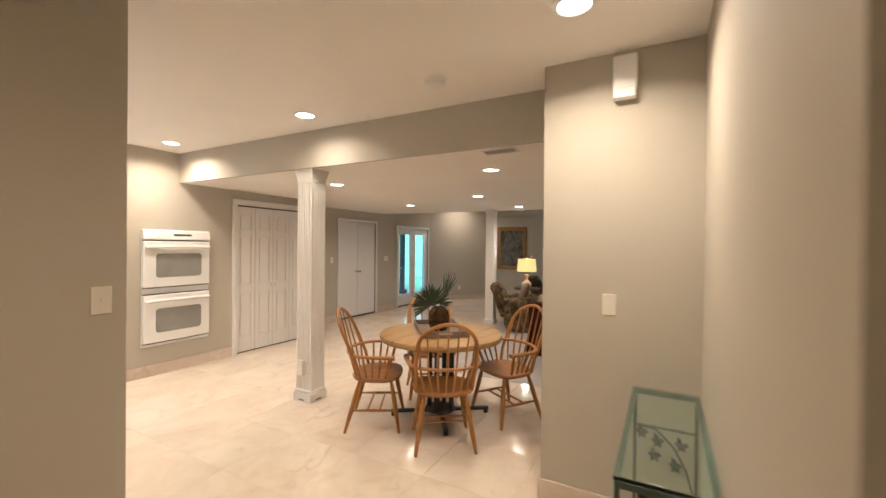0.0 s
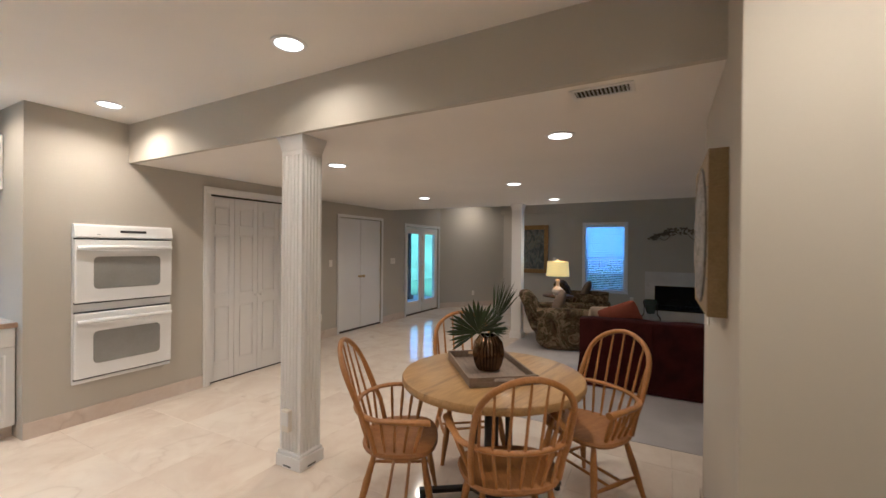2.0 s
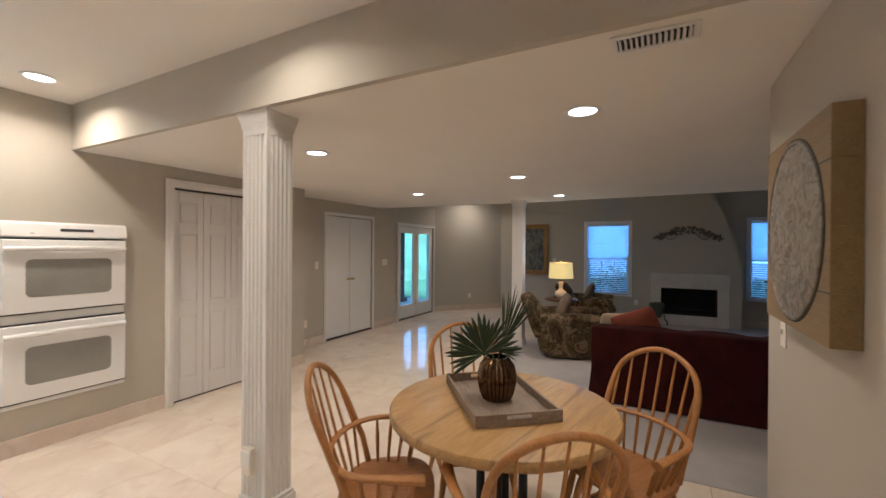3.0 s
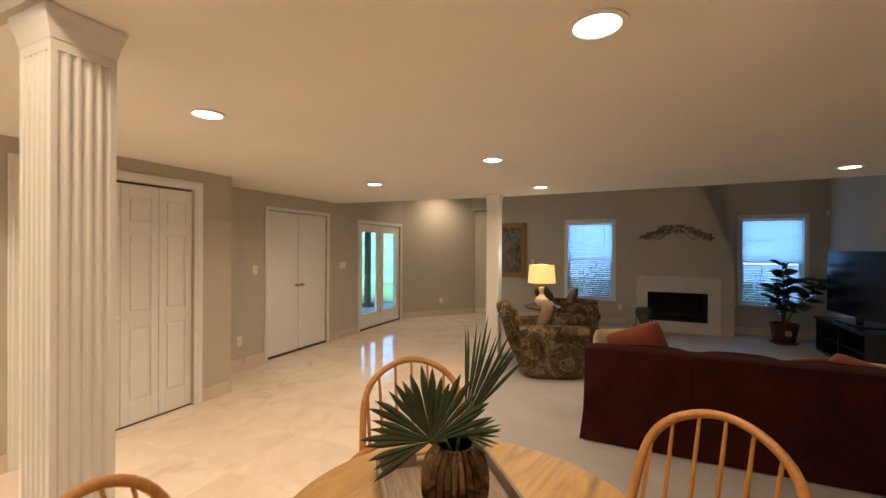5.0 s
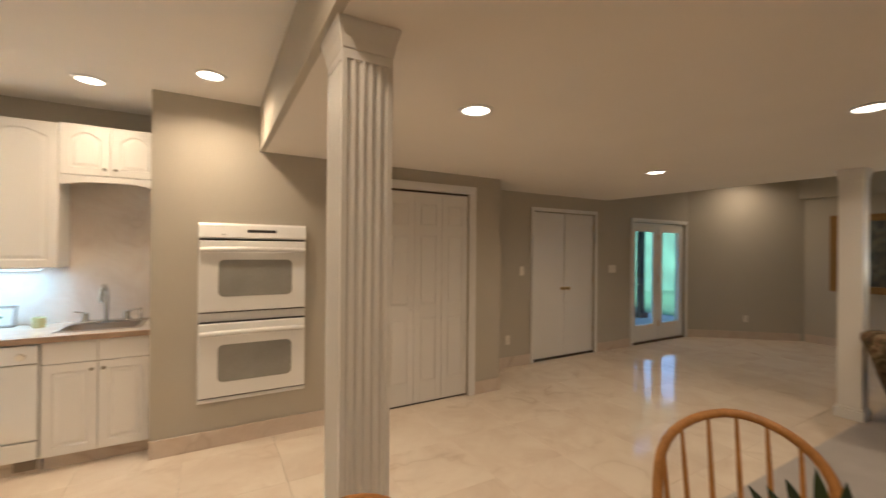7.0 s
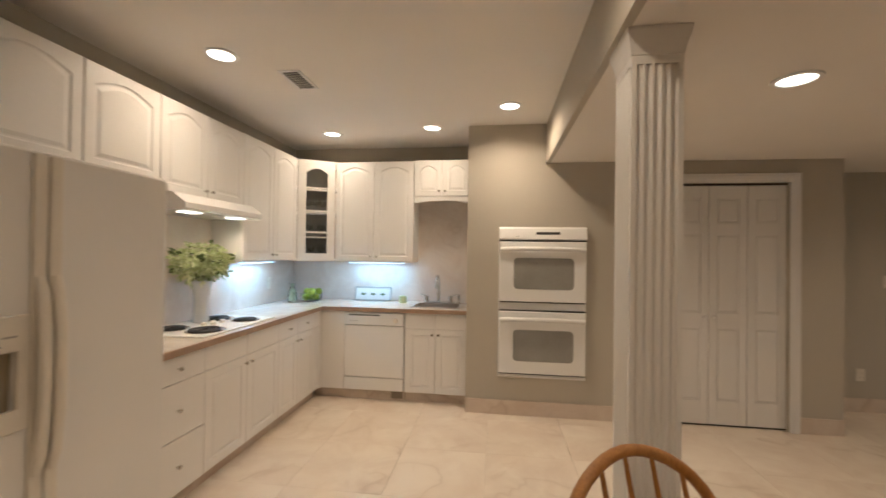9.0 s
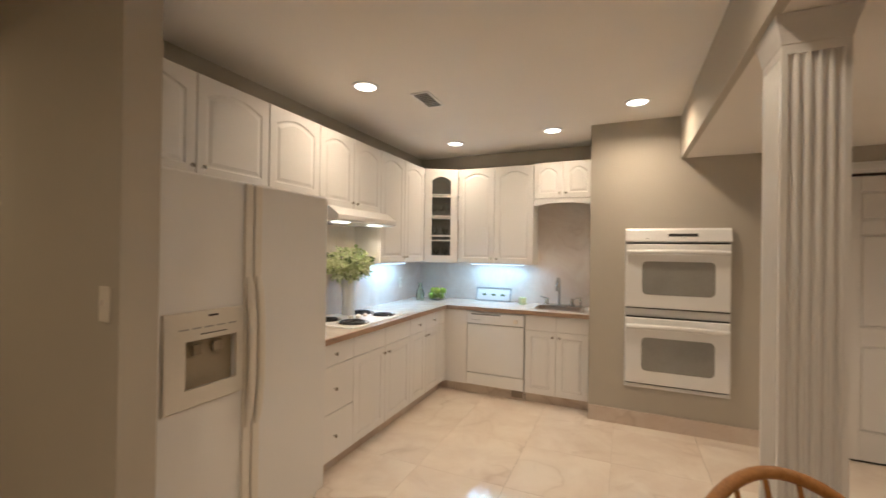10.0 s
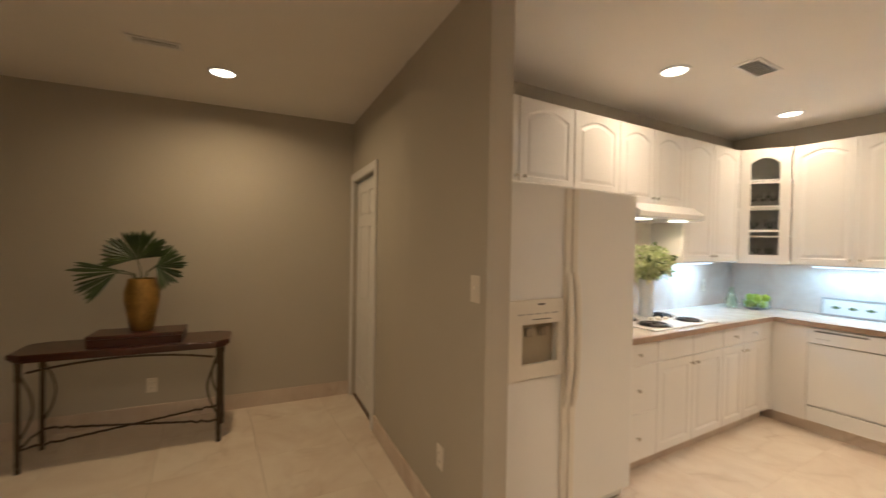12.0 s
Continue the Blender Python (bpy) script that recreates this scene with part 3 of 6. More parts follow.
part("kick_grille", box(B(), 0.02, 0.87, 0.07, 0.1, 0.012, 0.085), plain("grey_grille", (0.3, 0.29, 0.27), 0.6), t, "grey toe grille")
split = 0.395


def framed_slab(bm, x0, x1, z0, z1, hole, y0, y1, depth=None, bevel=0.006):
    """A slab in the xz plane, front at y0, with a hole: right through, or a recess of that depth."""
    a0, a1, c0, c1 = hole
    def loop(xa, xb, za, zb, y):
        return [bm.verts.new(p) for p in ((xa, y, za), (xb, y, za), (xb, y, zb), (xa, y, zb))]
    of, ob_, hf, hb = loop(x0, x1, z0, z1, y0), loop(x0, x1, z0, z1, y1), loop(a0, a1, c0, c1, y0), loop(a0, a1, c0, c1, y1 if depth is None else y0 + depth)
    for k in range(4):
        j = (k + 1) % 4
        bm.faces.new((of[k], of[j], hf[j], hf[k]))
        bm.faces.new((of[k], of[j], ob_[j], ob_[k]))
        bm.faces.new((hf[k], hf[j], hb[j], hb[k]))
        if depth is None:
            bm.faces.new((ob_[k], ob_[j], hb[j], hb[k]))
    if depth is not None:
        bm.faces.new(hb)
        bm.faces.new(ob_)
    edges = [e for e in bm.edges if all(v in of for v in e.verts)]
    bmesh.ops.bevel(bm, geom=edges, offset=bevel, segments=2, affect="EDGES", profile=0.5)
    return bm


fz = part("freezer_door", framed_slab(B(), 0.002, split - 0.003, 0.09, 1.775, (0.09, 0.33, 0.89, 1.11), 0.0, 0.058, 0.05, 0.01), M["fridge"], t)
disp = part("ice_dispenser", framed_slab(B(), 0.02, 0.35, 0.83, 1.215, (0.102, 0.318, 0.905, 1.098), -0.016, -0.0005, None, 0.006), M["almond"], fz, "cream ice and water dispenser surround")
part("dispenser_recess", box(B(), 0.092, 0.328, 0.044, 0.0495, 0.892, 1.108), plain("recess_tan", (0.40, 0.34, 0.24), 0.6), fz, "tan dispenser recess")
part("dispenser_paddle", box(B(), 0.145, 0.185, 0.012, 0.03, 1.03, 1.075, 0.006), plain("paddle_tan", (0.30, 0.25, 0.18), 0.45), fz)
part("dispenser_paddle", box(B(), 0.23, 0.27, 0.012, 0.03, 1.03, 1.075, 0.006), bpy.data.materials["paddle_tan"], fz)
part("badge", box(B(), 0.19, 0.23, -0.0185, -0.0155, 1.188, 1.196), M["dark"], fz, "small dark badge bar")
for k in range(5):
    part("label_bar", box(B(), 0.075 + 0.05 * k, 0.112 + 0.05 * k, -0.0185, -0.0155, 1.147 - 0.003, 1.147 + 0.003), plain("grey_print", (0.42, 0.4, 0.38), 0.6), fz)
part("label_bar", box(B(), 0.16, 0.27, -0.0185, -0.0155, 1.118, 1.122), M["dark"], fz)
rd = part("fridge_door", box(B(), split + 0.003, 0.889, 0.0, 0.058, 0.09, 1.775, 0.012), M["fridge"], t)
for parent, x, s in ((fz, split - 0.024, -1), (rd, split + 0.024, 1)):
    bm = B()
    box(bm, x - 0.02, x + 0.02, -0.02, 0.002, 0.1, 1.765, 0.008)
    part("door_trim", bm, M["almond"], parent, "cream full-height door trim")
    pts = [(x, -0.018, 0.66), (x, -0.034, 0.72), (x, -0.05, 0.85), (x, -0.053, 1.0), (x, -0.05, 1.15), (x, -0.034, 1.28), (x, -0.018, 1.34)]
    part("handle", tube(B(), pts, [0.014, 0.018, 0.018, 0.018, 0.018, 0.018, 0.014], 10), M["almond"], parent, "cream bowed door handle", True)

# cooktop
t = thing("cooktop", "white electric cooktop with four black coil burners", "cooktop", (0.745, 4.485, 0.9125))
t.scale = (1.0, 1.08, 1.0)
part("plate", box(B(), -0.25, 0.26, -0.37, 0.37, 0, 0.012, 0.005), M["enamel"], t)
for x, y, r in ((-0.11, -0.2, 0.085), (-0.11, 0.2, 0.105), (0.13, -0.2, 0.105), (0.13, 0.2, 0.085)):
    b = part("burner", lathe(B(), [(r + 0.015, 0.012), (r + 0.013, 0.016), (r, 0.016), (r * 0.2, 0.0125)], 28, x, y), M["chrome"], t, "chrome drip bowl", True)
    spiral = [(x + r * (0.15 + 0.85 * k / 60) * math.cos(k * 0.42), y + r * (0.15 + 0.85 * k / 60) * math.sin(k * 0.42), 0.0205) for k in range(61)]
    part("coil", tube(B(), spiral, 0.0052, 6), M["dark"], b, "black coil", True)
for k in range(4):
    part("knob", lathe(B(), [(0.02, 0.012), (0.019, 0.03), (0.012, 0.034)], 14, 0.0 + 0.035 * (k % 2), -0.06 + 0.045 * k), M["plastic"], t, smooth=True)

# range hood with two lamps
t = thing("range_hood", "white under-cabinet range hood with two lamps lit", "range hood", (0.436, 4.055, 1.70), 0)
t.scale = (1.0, 1.09, 1.0)
bm = B()
prof = [(0.0, 0.0), (0.43, 0.0), (0.455, 0.012), (0.455, 0.045), (0.36, 0.112), (0.0, 0.112)]
a = [bm.verts.new((x, 0.0, z)) for x, z in prof]
b = [bm.verts.new((x, 0.75, z)) for x, z in prof]
for i in range(6):
    bm.faces.new((a[i], a[(i + 1) % 6], b[(i + 1) % 6], b[i]))
bm.faces.new(a)
bm.faces.new(b)
part("canopy", bm, M["enamel"], t)
hood_bulb = glow("hood_lamp_lens", (1.0, 0.82, 0.58), 2.0)
for y in (0.16, 0.59):
    part("lamp_lens", box(B(), 0.30, 0.38, y - 0.06, y + 0.06, -0.006, -0.001, 0.002), hood_bulb, t, "glowing warm lamp lens")
    spot("hood_lamp", (0.776, 4.055 + 1.09 * y, 1.685), 2.6, 150, 0.6)

# dishwasher
t = thing("dishwasher", "white built-in dishwasher under the countertop", "dishwasher", (1.286, FY - 0.005, 0))
part("body", box(B(), 0.004, 0.6, 0.03, 0.56, 0.1, 0.865), M["enamel"], t)
part("door_panel", box(B(), 0.003, 0.6, 0, 0.03, 0.235, 0.735, 0.006), M["enamel"], t)
cp = part("control_panel", box(B(), 0.003, 0.6, -0.012, 0.03, 0.741, 0.862, 0.008), M["enamel"], t)
part("latch_recess", box(B(), 0.05, 0.36, -0.0135, -0.0105, 0.832, 0.846, 0.001), plain("grey_recess", (0.16, 0.16, 0.16), 0.5), cp, "dark latch slot")
part("dial", lathe(B(), [(0.024, 0), (0.022, 0.016), (0.014, 0.018)], 18), M["plastic"], cp).matrix_basis = pose(0.52, -0.012, 0.79, 90, 0, 0)
for k in range(3):
    part("label_bar", box(B(), 0.06 + 0.03 * k, 0.08 + 0.03 * k, -0.0135, -0.0105, 0.778, 0.784), plain("pale_print", (0.5, 0.49, 0.47), 0.5), cp)
part("lower_panel", box(B(), 0.003, 0.6, 0, 0.03, 0.105, 0.225, 0.006), M["enamel"], t)
part("toe_kick", box(B(), 0.003, 0.6, 0.06, 0.08, 0.0, 0.1), M["skirting"], t, "marble toe kick")
part("toe_vent", box(B(), 0.47, 0.585, 0.053, 0.06, 0.02, 0.085, 0.002), plain("vent_tan", (0.3, 0.25, 0.2), 0.6), t, "tan slotted toe vent")

# under-cabinet strips
strip_glow = glow("strip_lens", (0.7, 0.9, 1.0), 1.2)
for nm, bx, at, sx, sy in (("under_cabinet_light", (-0.3, 0.3, -0.03, 0.03), (1.47, 6.13, 1.342), 0.6, 0.06), ("under_cabinet_light", (-0.03, 0.03, -0.24, 0.24), (0.57, 5.33, 1.349), 0.06, 0.5)):
    t = thing(nm, "slim cool-white strip light under the wall cabinets, lit", "strip light", at, 0, "under-cabinet strips")
    part("housing", box(B(), bx[0] - 0.008, bx[1] + 0.008, bx[2] - 0.008, bx[3] + 0.008, 0.0, 0.012), M["white"], t)
    part("diffuser", box(B(), *bx, -0.009, -0.001, 0.002), strip_glow, t, "glowing cool-white diffuser")
    area("strip_lamp", (at[0], at[1], at[2] - 0.012), sx, sy, 1.25, (0.55, 0.8, 1.0))

# the double wall oven
t = thing("double_wall_oven", "white built-in double wall oven with grey glass windows", "oven", (2.79, 5.57, 0.345))
t.scale = (0.985, 1.0, 0.98)
W, H = 0.782, 1.385
part("frame", box(B(), 0, W, -0.018, -0.001, 0, H, 0.006), M["enamel"], t)
bm = B()
prof = [(0.0, 0.0), (-0.045, 0.0), (-0.05, 0.01), (-0.03, 0.10), (-0.018, 0.118), (0.0, 0.118)]
a = [bm.verts.new((0.004, y - 0.018, z + H - 0.12)) for y, z in prof]
b = [bm.verts.new((W - 0.004, y - 0.018, z + H - 0.12)) for y, z in prof]
for i in range(6):
    bm.faces.new((a[i], a[(i + 1) % 6], b[(i + 1) % 6], b[i]))
bm.faces.new(a)
bm.faces.new(b)
cp = part("control_panel", bm, M["enamel"], t)
part("display", moved(box(B(), -0.105, 0.105, -0.003, 0.003, -0.011, 0.011), Matrix.Translation((W * 0.56, -0.0585, H - 0.06)) @ pose(0, 0, 0, -12.5)), M["dark"], cp, "dark clock display")
part("badge", moved(box(B(), -0.012, 0.012, -0.002, 0.002, -0.004, 0.004), Matrix.Translation((0.17, -0.0625, H - 0.09)) @ pose(0, 0, 0, -12.5)), plain("grey_badge", (0.4, 0.4, 0.4), 0.4), cp)
oven_glass = plain("grey_oven_glass", (0.30, 0.295, 0.275), 0.08, vary=0.08, coarse=4, relief=0.0)
# near-black colour that stands in for shade in gaps, slots and ducts
gap = plain("gap_shade", (0.03, 0.03, 0.03), 0.8)


def rounded(bm, x0, x1, z0, z1, r, y0, y1, n=6):
    pts = []
    for cx, cz, s in ((x1 - r, z1 - r, 0), (x0 + r, z1 - r, 1), (x0 + r, z0 + r, 2), (x1 - r, z0 + r, 3)):
        pts += [(cx + r * math.cos(math.pi / 2 * (s + k / n)), cz + r * math.sin(math.pi / 2 * (s + k / n))) for k in range(n + 1)]
    a, b = [bm.verts.new((x, y0, z)) for x, z in pts], [bm.verts.new((x, y1, z)) for x, z in pts]
    bm.faces.new(a)
    bm.faces.new(b[::-1])
    for i in range(len(pts)):
        j = (i + 1) % len(pts)
        bm.faces.new((a[i], a[j], b[j], b[i]))
    return bm


for dz, dh in ((0.70, 0.55), (0.045, 0.565)):
    # a solid dark slab paints the shade round each oven door
    part("shadow_gap", box(B(), 0.01, W - 0.01, -0.03, -0.017, dz - 0.012, dz + dh + 0.012), gap, t, "dark strip standing in for the shade round the door")
    d = part("door", box(B(), 0.006, W - 0.006, -0.06, -0.018, dz, dz + dh, 0.01), M["enamel"], t)
    part("window", rounded(B(), 0.135, W - 0.115, dz + 0.115, dz + 0.40, 0.04, -0.0625, -0.059), oven_glass, d, "grey tinted glass window")
    hb = B()
    pts = [(0.02, -0.068, dz + dh - 0.075), (0.12, -0.088, dz + dh - 0.07), (W / 2, -0.094, dz + dh - 0.066), (W - 0.12, -0.088, dz + dh - 0.07), (W - 0.02, -0.068, dz + dh - 0.075)]
    part("handle", tube(hb, pts, [0.02, 0.02, 0.019, 0.02, 0.02], 10), M["enamel"], d, "white bowed bar handle", True)
part("bottom_trim", box(B(), 0, W, -0.026, -0.016, 0.0, 0.03, 0.004), M["enamel"], t)


# ---- doors and columns ----
def casing(x0, x1, z1, y, w=0.085, d=0.02, name="door_casing", label="white moulded door casing"):
    """A moulded casing round an opening in a wall that faces -y."""
    bm = B()
    for a, b in ((x0 - w, x0), (x1, x1 + w)):
        box(bm, a, b, y - d, y - 0.001, 0, z1, 0.004)
        box(bm, a + 0.02, b - 0.02, y - d - 0.008, y - d + 0.001, 0, z1, 0.004)
    box(bm, x0 - w, x1 + w, y - d, y - 0.001, z1, z1 + w, 0.004)
    box(bm, x0 - w + 0.02, x1 + w - 0.02, y - d - 0.008, y - d + 0.001, z1 + 0.02, z1 + w - 0.02, 0.004)
    return tagged(part(name, bm, M["white"]), label, "trim", kind="structure")


def six_panel(bm, w, h, d, cols=1):
    """A moulded panel door leaf, front at y = 0: rows of raised panels."""
    m = 0.06 if w < 0.4 else 0.11
    gap_w = 0.09
    rows = ((0.2, 0.82), (0.95, 1.62), (1.72, h - 0.11))
    pw = (w - 2 * m - gap_w * (cols - 1)) / cols
    box(bm, 0, w, 0.012, d, 0, h)
    stiles = [(0, m)] + [(m + c * (pw + gap_w) + pw, m + (c + 1) * (pw + gap_w)) for c in range(cols - 1)] + [(w - m, w)]
    for a, b in stiles:
        box(bm, a, b, 0.0, 0.0121, 0, h, 0.003)
    for c in range(cols):
        xa = m + c * (pw + gap_w)
        zs = [0.0, *(v for r in rows for v in r), h]
        for za, zb in zip(zs[::2], zs[1::2]):
            box(bm, xa, xa + pw, 0.0, 0.0121, za, zb, 0.003)
        for za, zb in rows:
            box(bm, xa + 0.014, xa + pw - 0.014, 0.003, 0.0125, za + 0.014, zb - 0.014, 0.008)
    return bm


casing(3.975, 5.205, 2.09, 5.57, 0.078)
t = thing("bifold_closet_door", "white panelled bifold closet doors, closed", "door", (3.975, 5.6, 0.0), 0, kind="structure")
t.scale = (1.0165, 1.0, 1.008)
for k in range(4):
    lf = part("leaf", moved(six_panel(B(), 0.297, 2.04, 0.03), Matrix.Translation((0.004 + 0.302 * k, 0, 0.015))), M["white"], t)
    if k in (1, 2):
        kx = 0.004 + 0.302 * k + (0.262 if k == 1 else 0.035)
        part("knob", moved(lathe(B(), [(0.008, 0), (0.008, 0.02), (0.018, 0.028), (0.018, 0.036), (0.01, 0.042)], 14), Matrix.Translation((kx, 0, 0.93)) @ pose(0, 0, 0, 90)), M["white"], lf, "white round knob", True)

# two black strips paint the shade in the gaps over and under the leaves
part("track", box(B(), 0.0, 1.21, 0.004, 0.03, 2.059, 2.073), M["dark"], t, "dark strip painting the shade above the door leaves")
part("floor_gap", box(B(), 0.0, 1.21, 0.006, 0.03, 0.0015, 0.0148), M["dark"], t, "dark strip painting the shade under the door leaves")
casing(6.65, 7.85, 2.05, NORTH, 0.05)
t = thing("double_door", "pair of plain white flush doors, closed", "door", (6.65, NORTH + 0.02, 0.0), 0, kind="structure")
t.scale = (1.062, 1.0, 1.0)
for k in range(2):
    lf = part("leaf", box(B(), 0.004 + 0.565 * k, 0.56 + 0.565 * k, 0, 0.035, 0.03, 2.04, 0.003), M["white"], t)
    kx = 0.52 if k == 0 else 0.61
    part("knob", moved(lathe(B(), [(0.022, 0), (0.022, 0.004), (0.009, 0.008), (0.009, 0.03), (0.025, 0.042), (0.02, 0.058)], 16), Matrix.Translation((kx, 0, 0.98)) @ pose(0, 0, 0, 90)), M["brass"], lf, "brass knob", True)
    hx = 0.006 if k == 0 else 1.118
    for hz in (0.3, 1.05, 1.8):
        part("hinge", tube(B(), [(hx, -0.006, hz), (hx, -0.006, hz + 0.09)], 0.007, 8), M["brass"], lf, "brass hinge", True)
part("threshold", box(B(), 0, 1.13, -0.02, 0.06, 0.002, 0.03, 0.004), plain("dark_bronze", (0.06, 0.045, 0.035), 0.5), t, "dark bronze sill")
structure("store_back", box(B(), 6.5, 8.0, NORTH + 0.2, NORTH + 0.28, 0, 2.2), M["wall"], "plain wall behind the double door", "wall")

casing(8.745, 10.20, 1.99, NORTH, 0.06)
t = thing("french_door", "pair of white glazed french doors with tall panes, closed", "door", (8.745, NORTH + 0.03, 0.0), 0, kind="structure")
t.scale = (1.102, 1.0, 1.0)
for k in range(2):
    x0 = 0.004 + 0.66 * k
    bm = B()
    w, st = 0.652, 0.105
    for a, b, c, d in ((0, st, 0.03, 1.98), (w - st, w, 0.03, 1.98), (st, w - st, 0.03, 0.30), (st, w - st, 1.84, 1.98)):
        box(bm, x0 + a, x0 + b, 0, 0.042, c, d, 0.003)
    lf = part("leaf", bm, M["white"], t)
    pn = part("pane", box(B(), x0 + st - 0.008, x0 + w - st + 0.008, 0.018, 0.024, 0.29, 1.85), M["pane"], lf, "clear glass pane")
    pn.visible_shadow = False
    for hz in (0.25, 1.0, 1.7):
        part("hinge", tube(B(), [(x0 + (w if k == 0 else 0.0), -0.006, hz), (x0 + (w if k == 0 else 0.0), -0.006, hz + 0.1)], 0.006, 8), M["brass"], lf, "brass hinge", True)
    if k == 0:
        part("handle", tube(B(), [(x0 + 0.06, -0.001, 0.98), (x0 + 0.06, -0.04, 0.98), (x0 + 0.15, -0.05, 0.98)], 0.01, 8), M["chrome"], lf, "nickel lever handle", True)
part("threshold", box(B(), 0, 1.32, -0.03, 0.09, 0.001, 0.028, 0.004), plain("bronze_sill", (0.10, 0.07, 0.05), 0.45), t, "dark bronze sill")

# the hall door, seen edge on
bm = B()
for a, b in ((-2.548, -2.49), (-1.73, -1.66)):
    box(bm, a, b, -0.02, -0.001, 0, 2.07, 0.004)
box(bm, -2.548, -1.66, -0.02, -0.001, 2.07, 2.14, 0.004)
structure("door_casing", moved(bm, HALL), M["white"], "white moulded casing round the hall door", "trim")
t = thing("hall_door", "white panelled hall door, closed", "door", HALL @ Vector((-2.49, 0.035, 0.0)), -4.9, kind="structure")
part("leaf", moved(six_panel(B(), 0.75, 2.045, 0.04, 2), Matrix.Translation((0.005, 0, 0.015))), M["white"], t)
part("threshold", box(B(), 0.0, 0.76, -0.02, 0.02, 0.001, 0.014), plain("brown_sill", (0.12, 0.07, 0.04), 0.5), t, "brown wooden sill")


def column(name, label, x0, x1, y0, y1, top, fluted=True, outlet=False):
    cx, cy, hx, hy = (x0 + x1) / 2, (y0 + y1) / 2, (x1 - x0) / 2, (y1 - y0) / 2
    t = thing(name, label, "column", (cx, cy, 0), 0, "columns")
    bm = B()
    n = 5
    path = []
    for sx, sy, tx, ty, half_n, half_t in ((0, -1, 1, 0, hy, hx), (1, 0, 0, 1, hx, hy), (0, 1, -1, 0, hy, hx), (-1, 0, 0, -1, hx, hy)):
        edge = half_t * 0.16
        step = (2 * half_t - 2 * edge) / n
        path.append((sx * half_n - tx * half_t, sy * half_n - ty * half_t))
        if fluted:
            for k in range(n):
                a = -half_t + edge + k * step
                for u, dep in ((0.12, 0), (0.24, 0.008), (0.5, 0.012), (0.76, 0.008), (0.88, 0)):
                    path.append((sx * (half_n - dep) + tx * (a + u * step), sy * (half_n - dep) + ty * (a + u * step)))
    prism(bm, path, 0.10, top - 0.13)
    part("shaft", bm, M["white"], t, "white fluted shaft" if fluted else "plain white shaft")
    bm = box(B(), -hx, hx, -hy, hy, top - 0.13, top - 0.095)
    q = [(0.0, top - 0.10), (0.003, top - 0.096), (0.004, top - 0.088), (0.009, top - 0.06), (0.018, top - 0.03), (0.022, top - 0.012), (0.022, top - 0.002)]
    rings = [[bm.verts.new((sx * (hx + e), sy * (hy + e), z)) for sx, sy in ((-1, -1), (1, -1), (1, 1), (-1, 1))] for e, z in q]
    for a, b in zip(rings, rings[1:]):
        for k in range(4):
            bm.faces.new((a[k], a[(k + 1) % 4], b[(k + 1) % 4], b[k]))
    bm.faces.new(rings[0])
    bm.faces.new(rings[-1])
    part("capital", bm, M["white"], t, "white moulded capital")
    bm = box(B(), -hx - 0.02, hx + 0.02, -hy - 0.02, hy + 0.02, 0.0, 0.085, 0.004)
    box(bm, -hx - 0.012, hx + 0.012, -hy - 0.012, hy + 0.012, 0.085, 0.11, 0.008)
    part("plinth", bm, M["white"], t, "white square plinth")
    if fluted:
        part("vent_slot", box(B(), -0.04, 0.03, -hy - 0.0225, -hy - 0.0195, 0.012, 0.022), M["dark"], t, "dark slot in the plinth")
        part("vent_slot", box(B(), -hx - 0.0225, -hx - 0.0195, -0.03, 0.04, 0.012, 0.022), M["dark"], t, "dark slot in the plinth")
    return t


COL = column("column", "white fluted square column under the dropped ceiling", 3.25, 3.43, 3.368, 3.565, LOW)
column("column", "plain white square column in the living room", 7.95, 8.11, 3.33, 3.50, LOW, False)


# ---- dining group ----
oak = wood("golden_oak", (0.46, 0.22, 0.052), (0.28, 0.12, 0.026), 0.45, (5, 5, 2.0), 5.0, 0.06)
oak_seat = wood("golden_oak_seat", (0.42, 0.195, 0.05), (0.24, 0.10, 0.024), 0.5, (2, 16, 16), 2.0, 0.05)


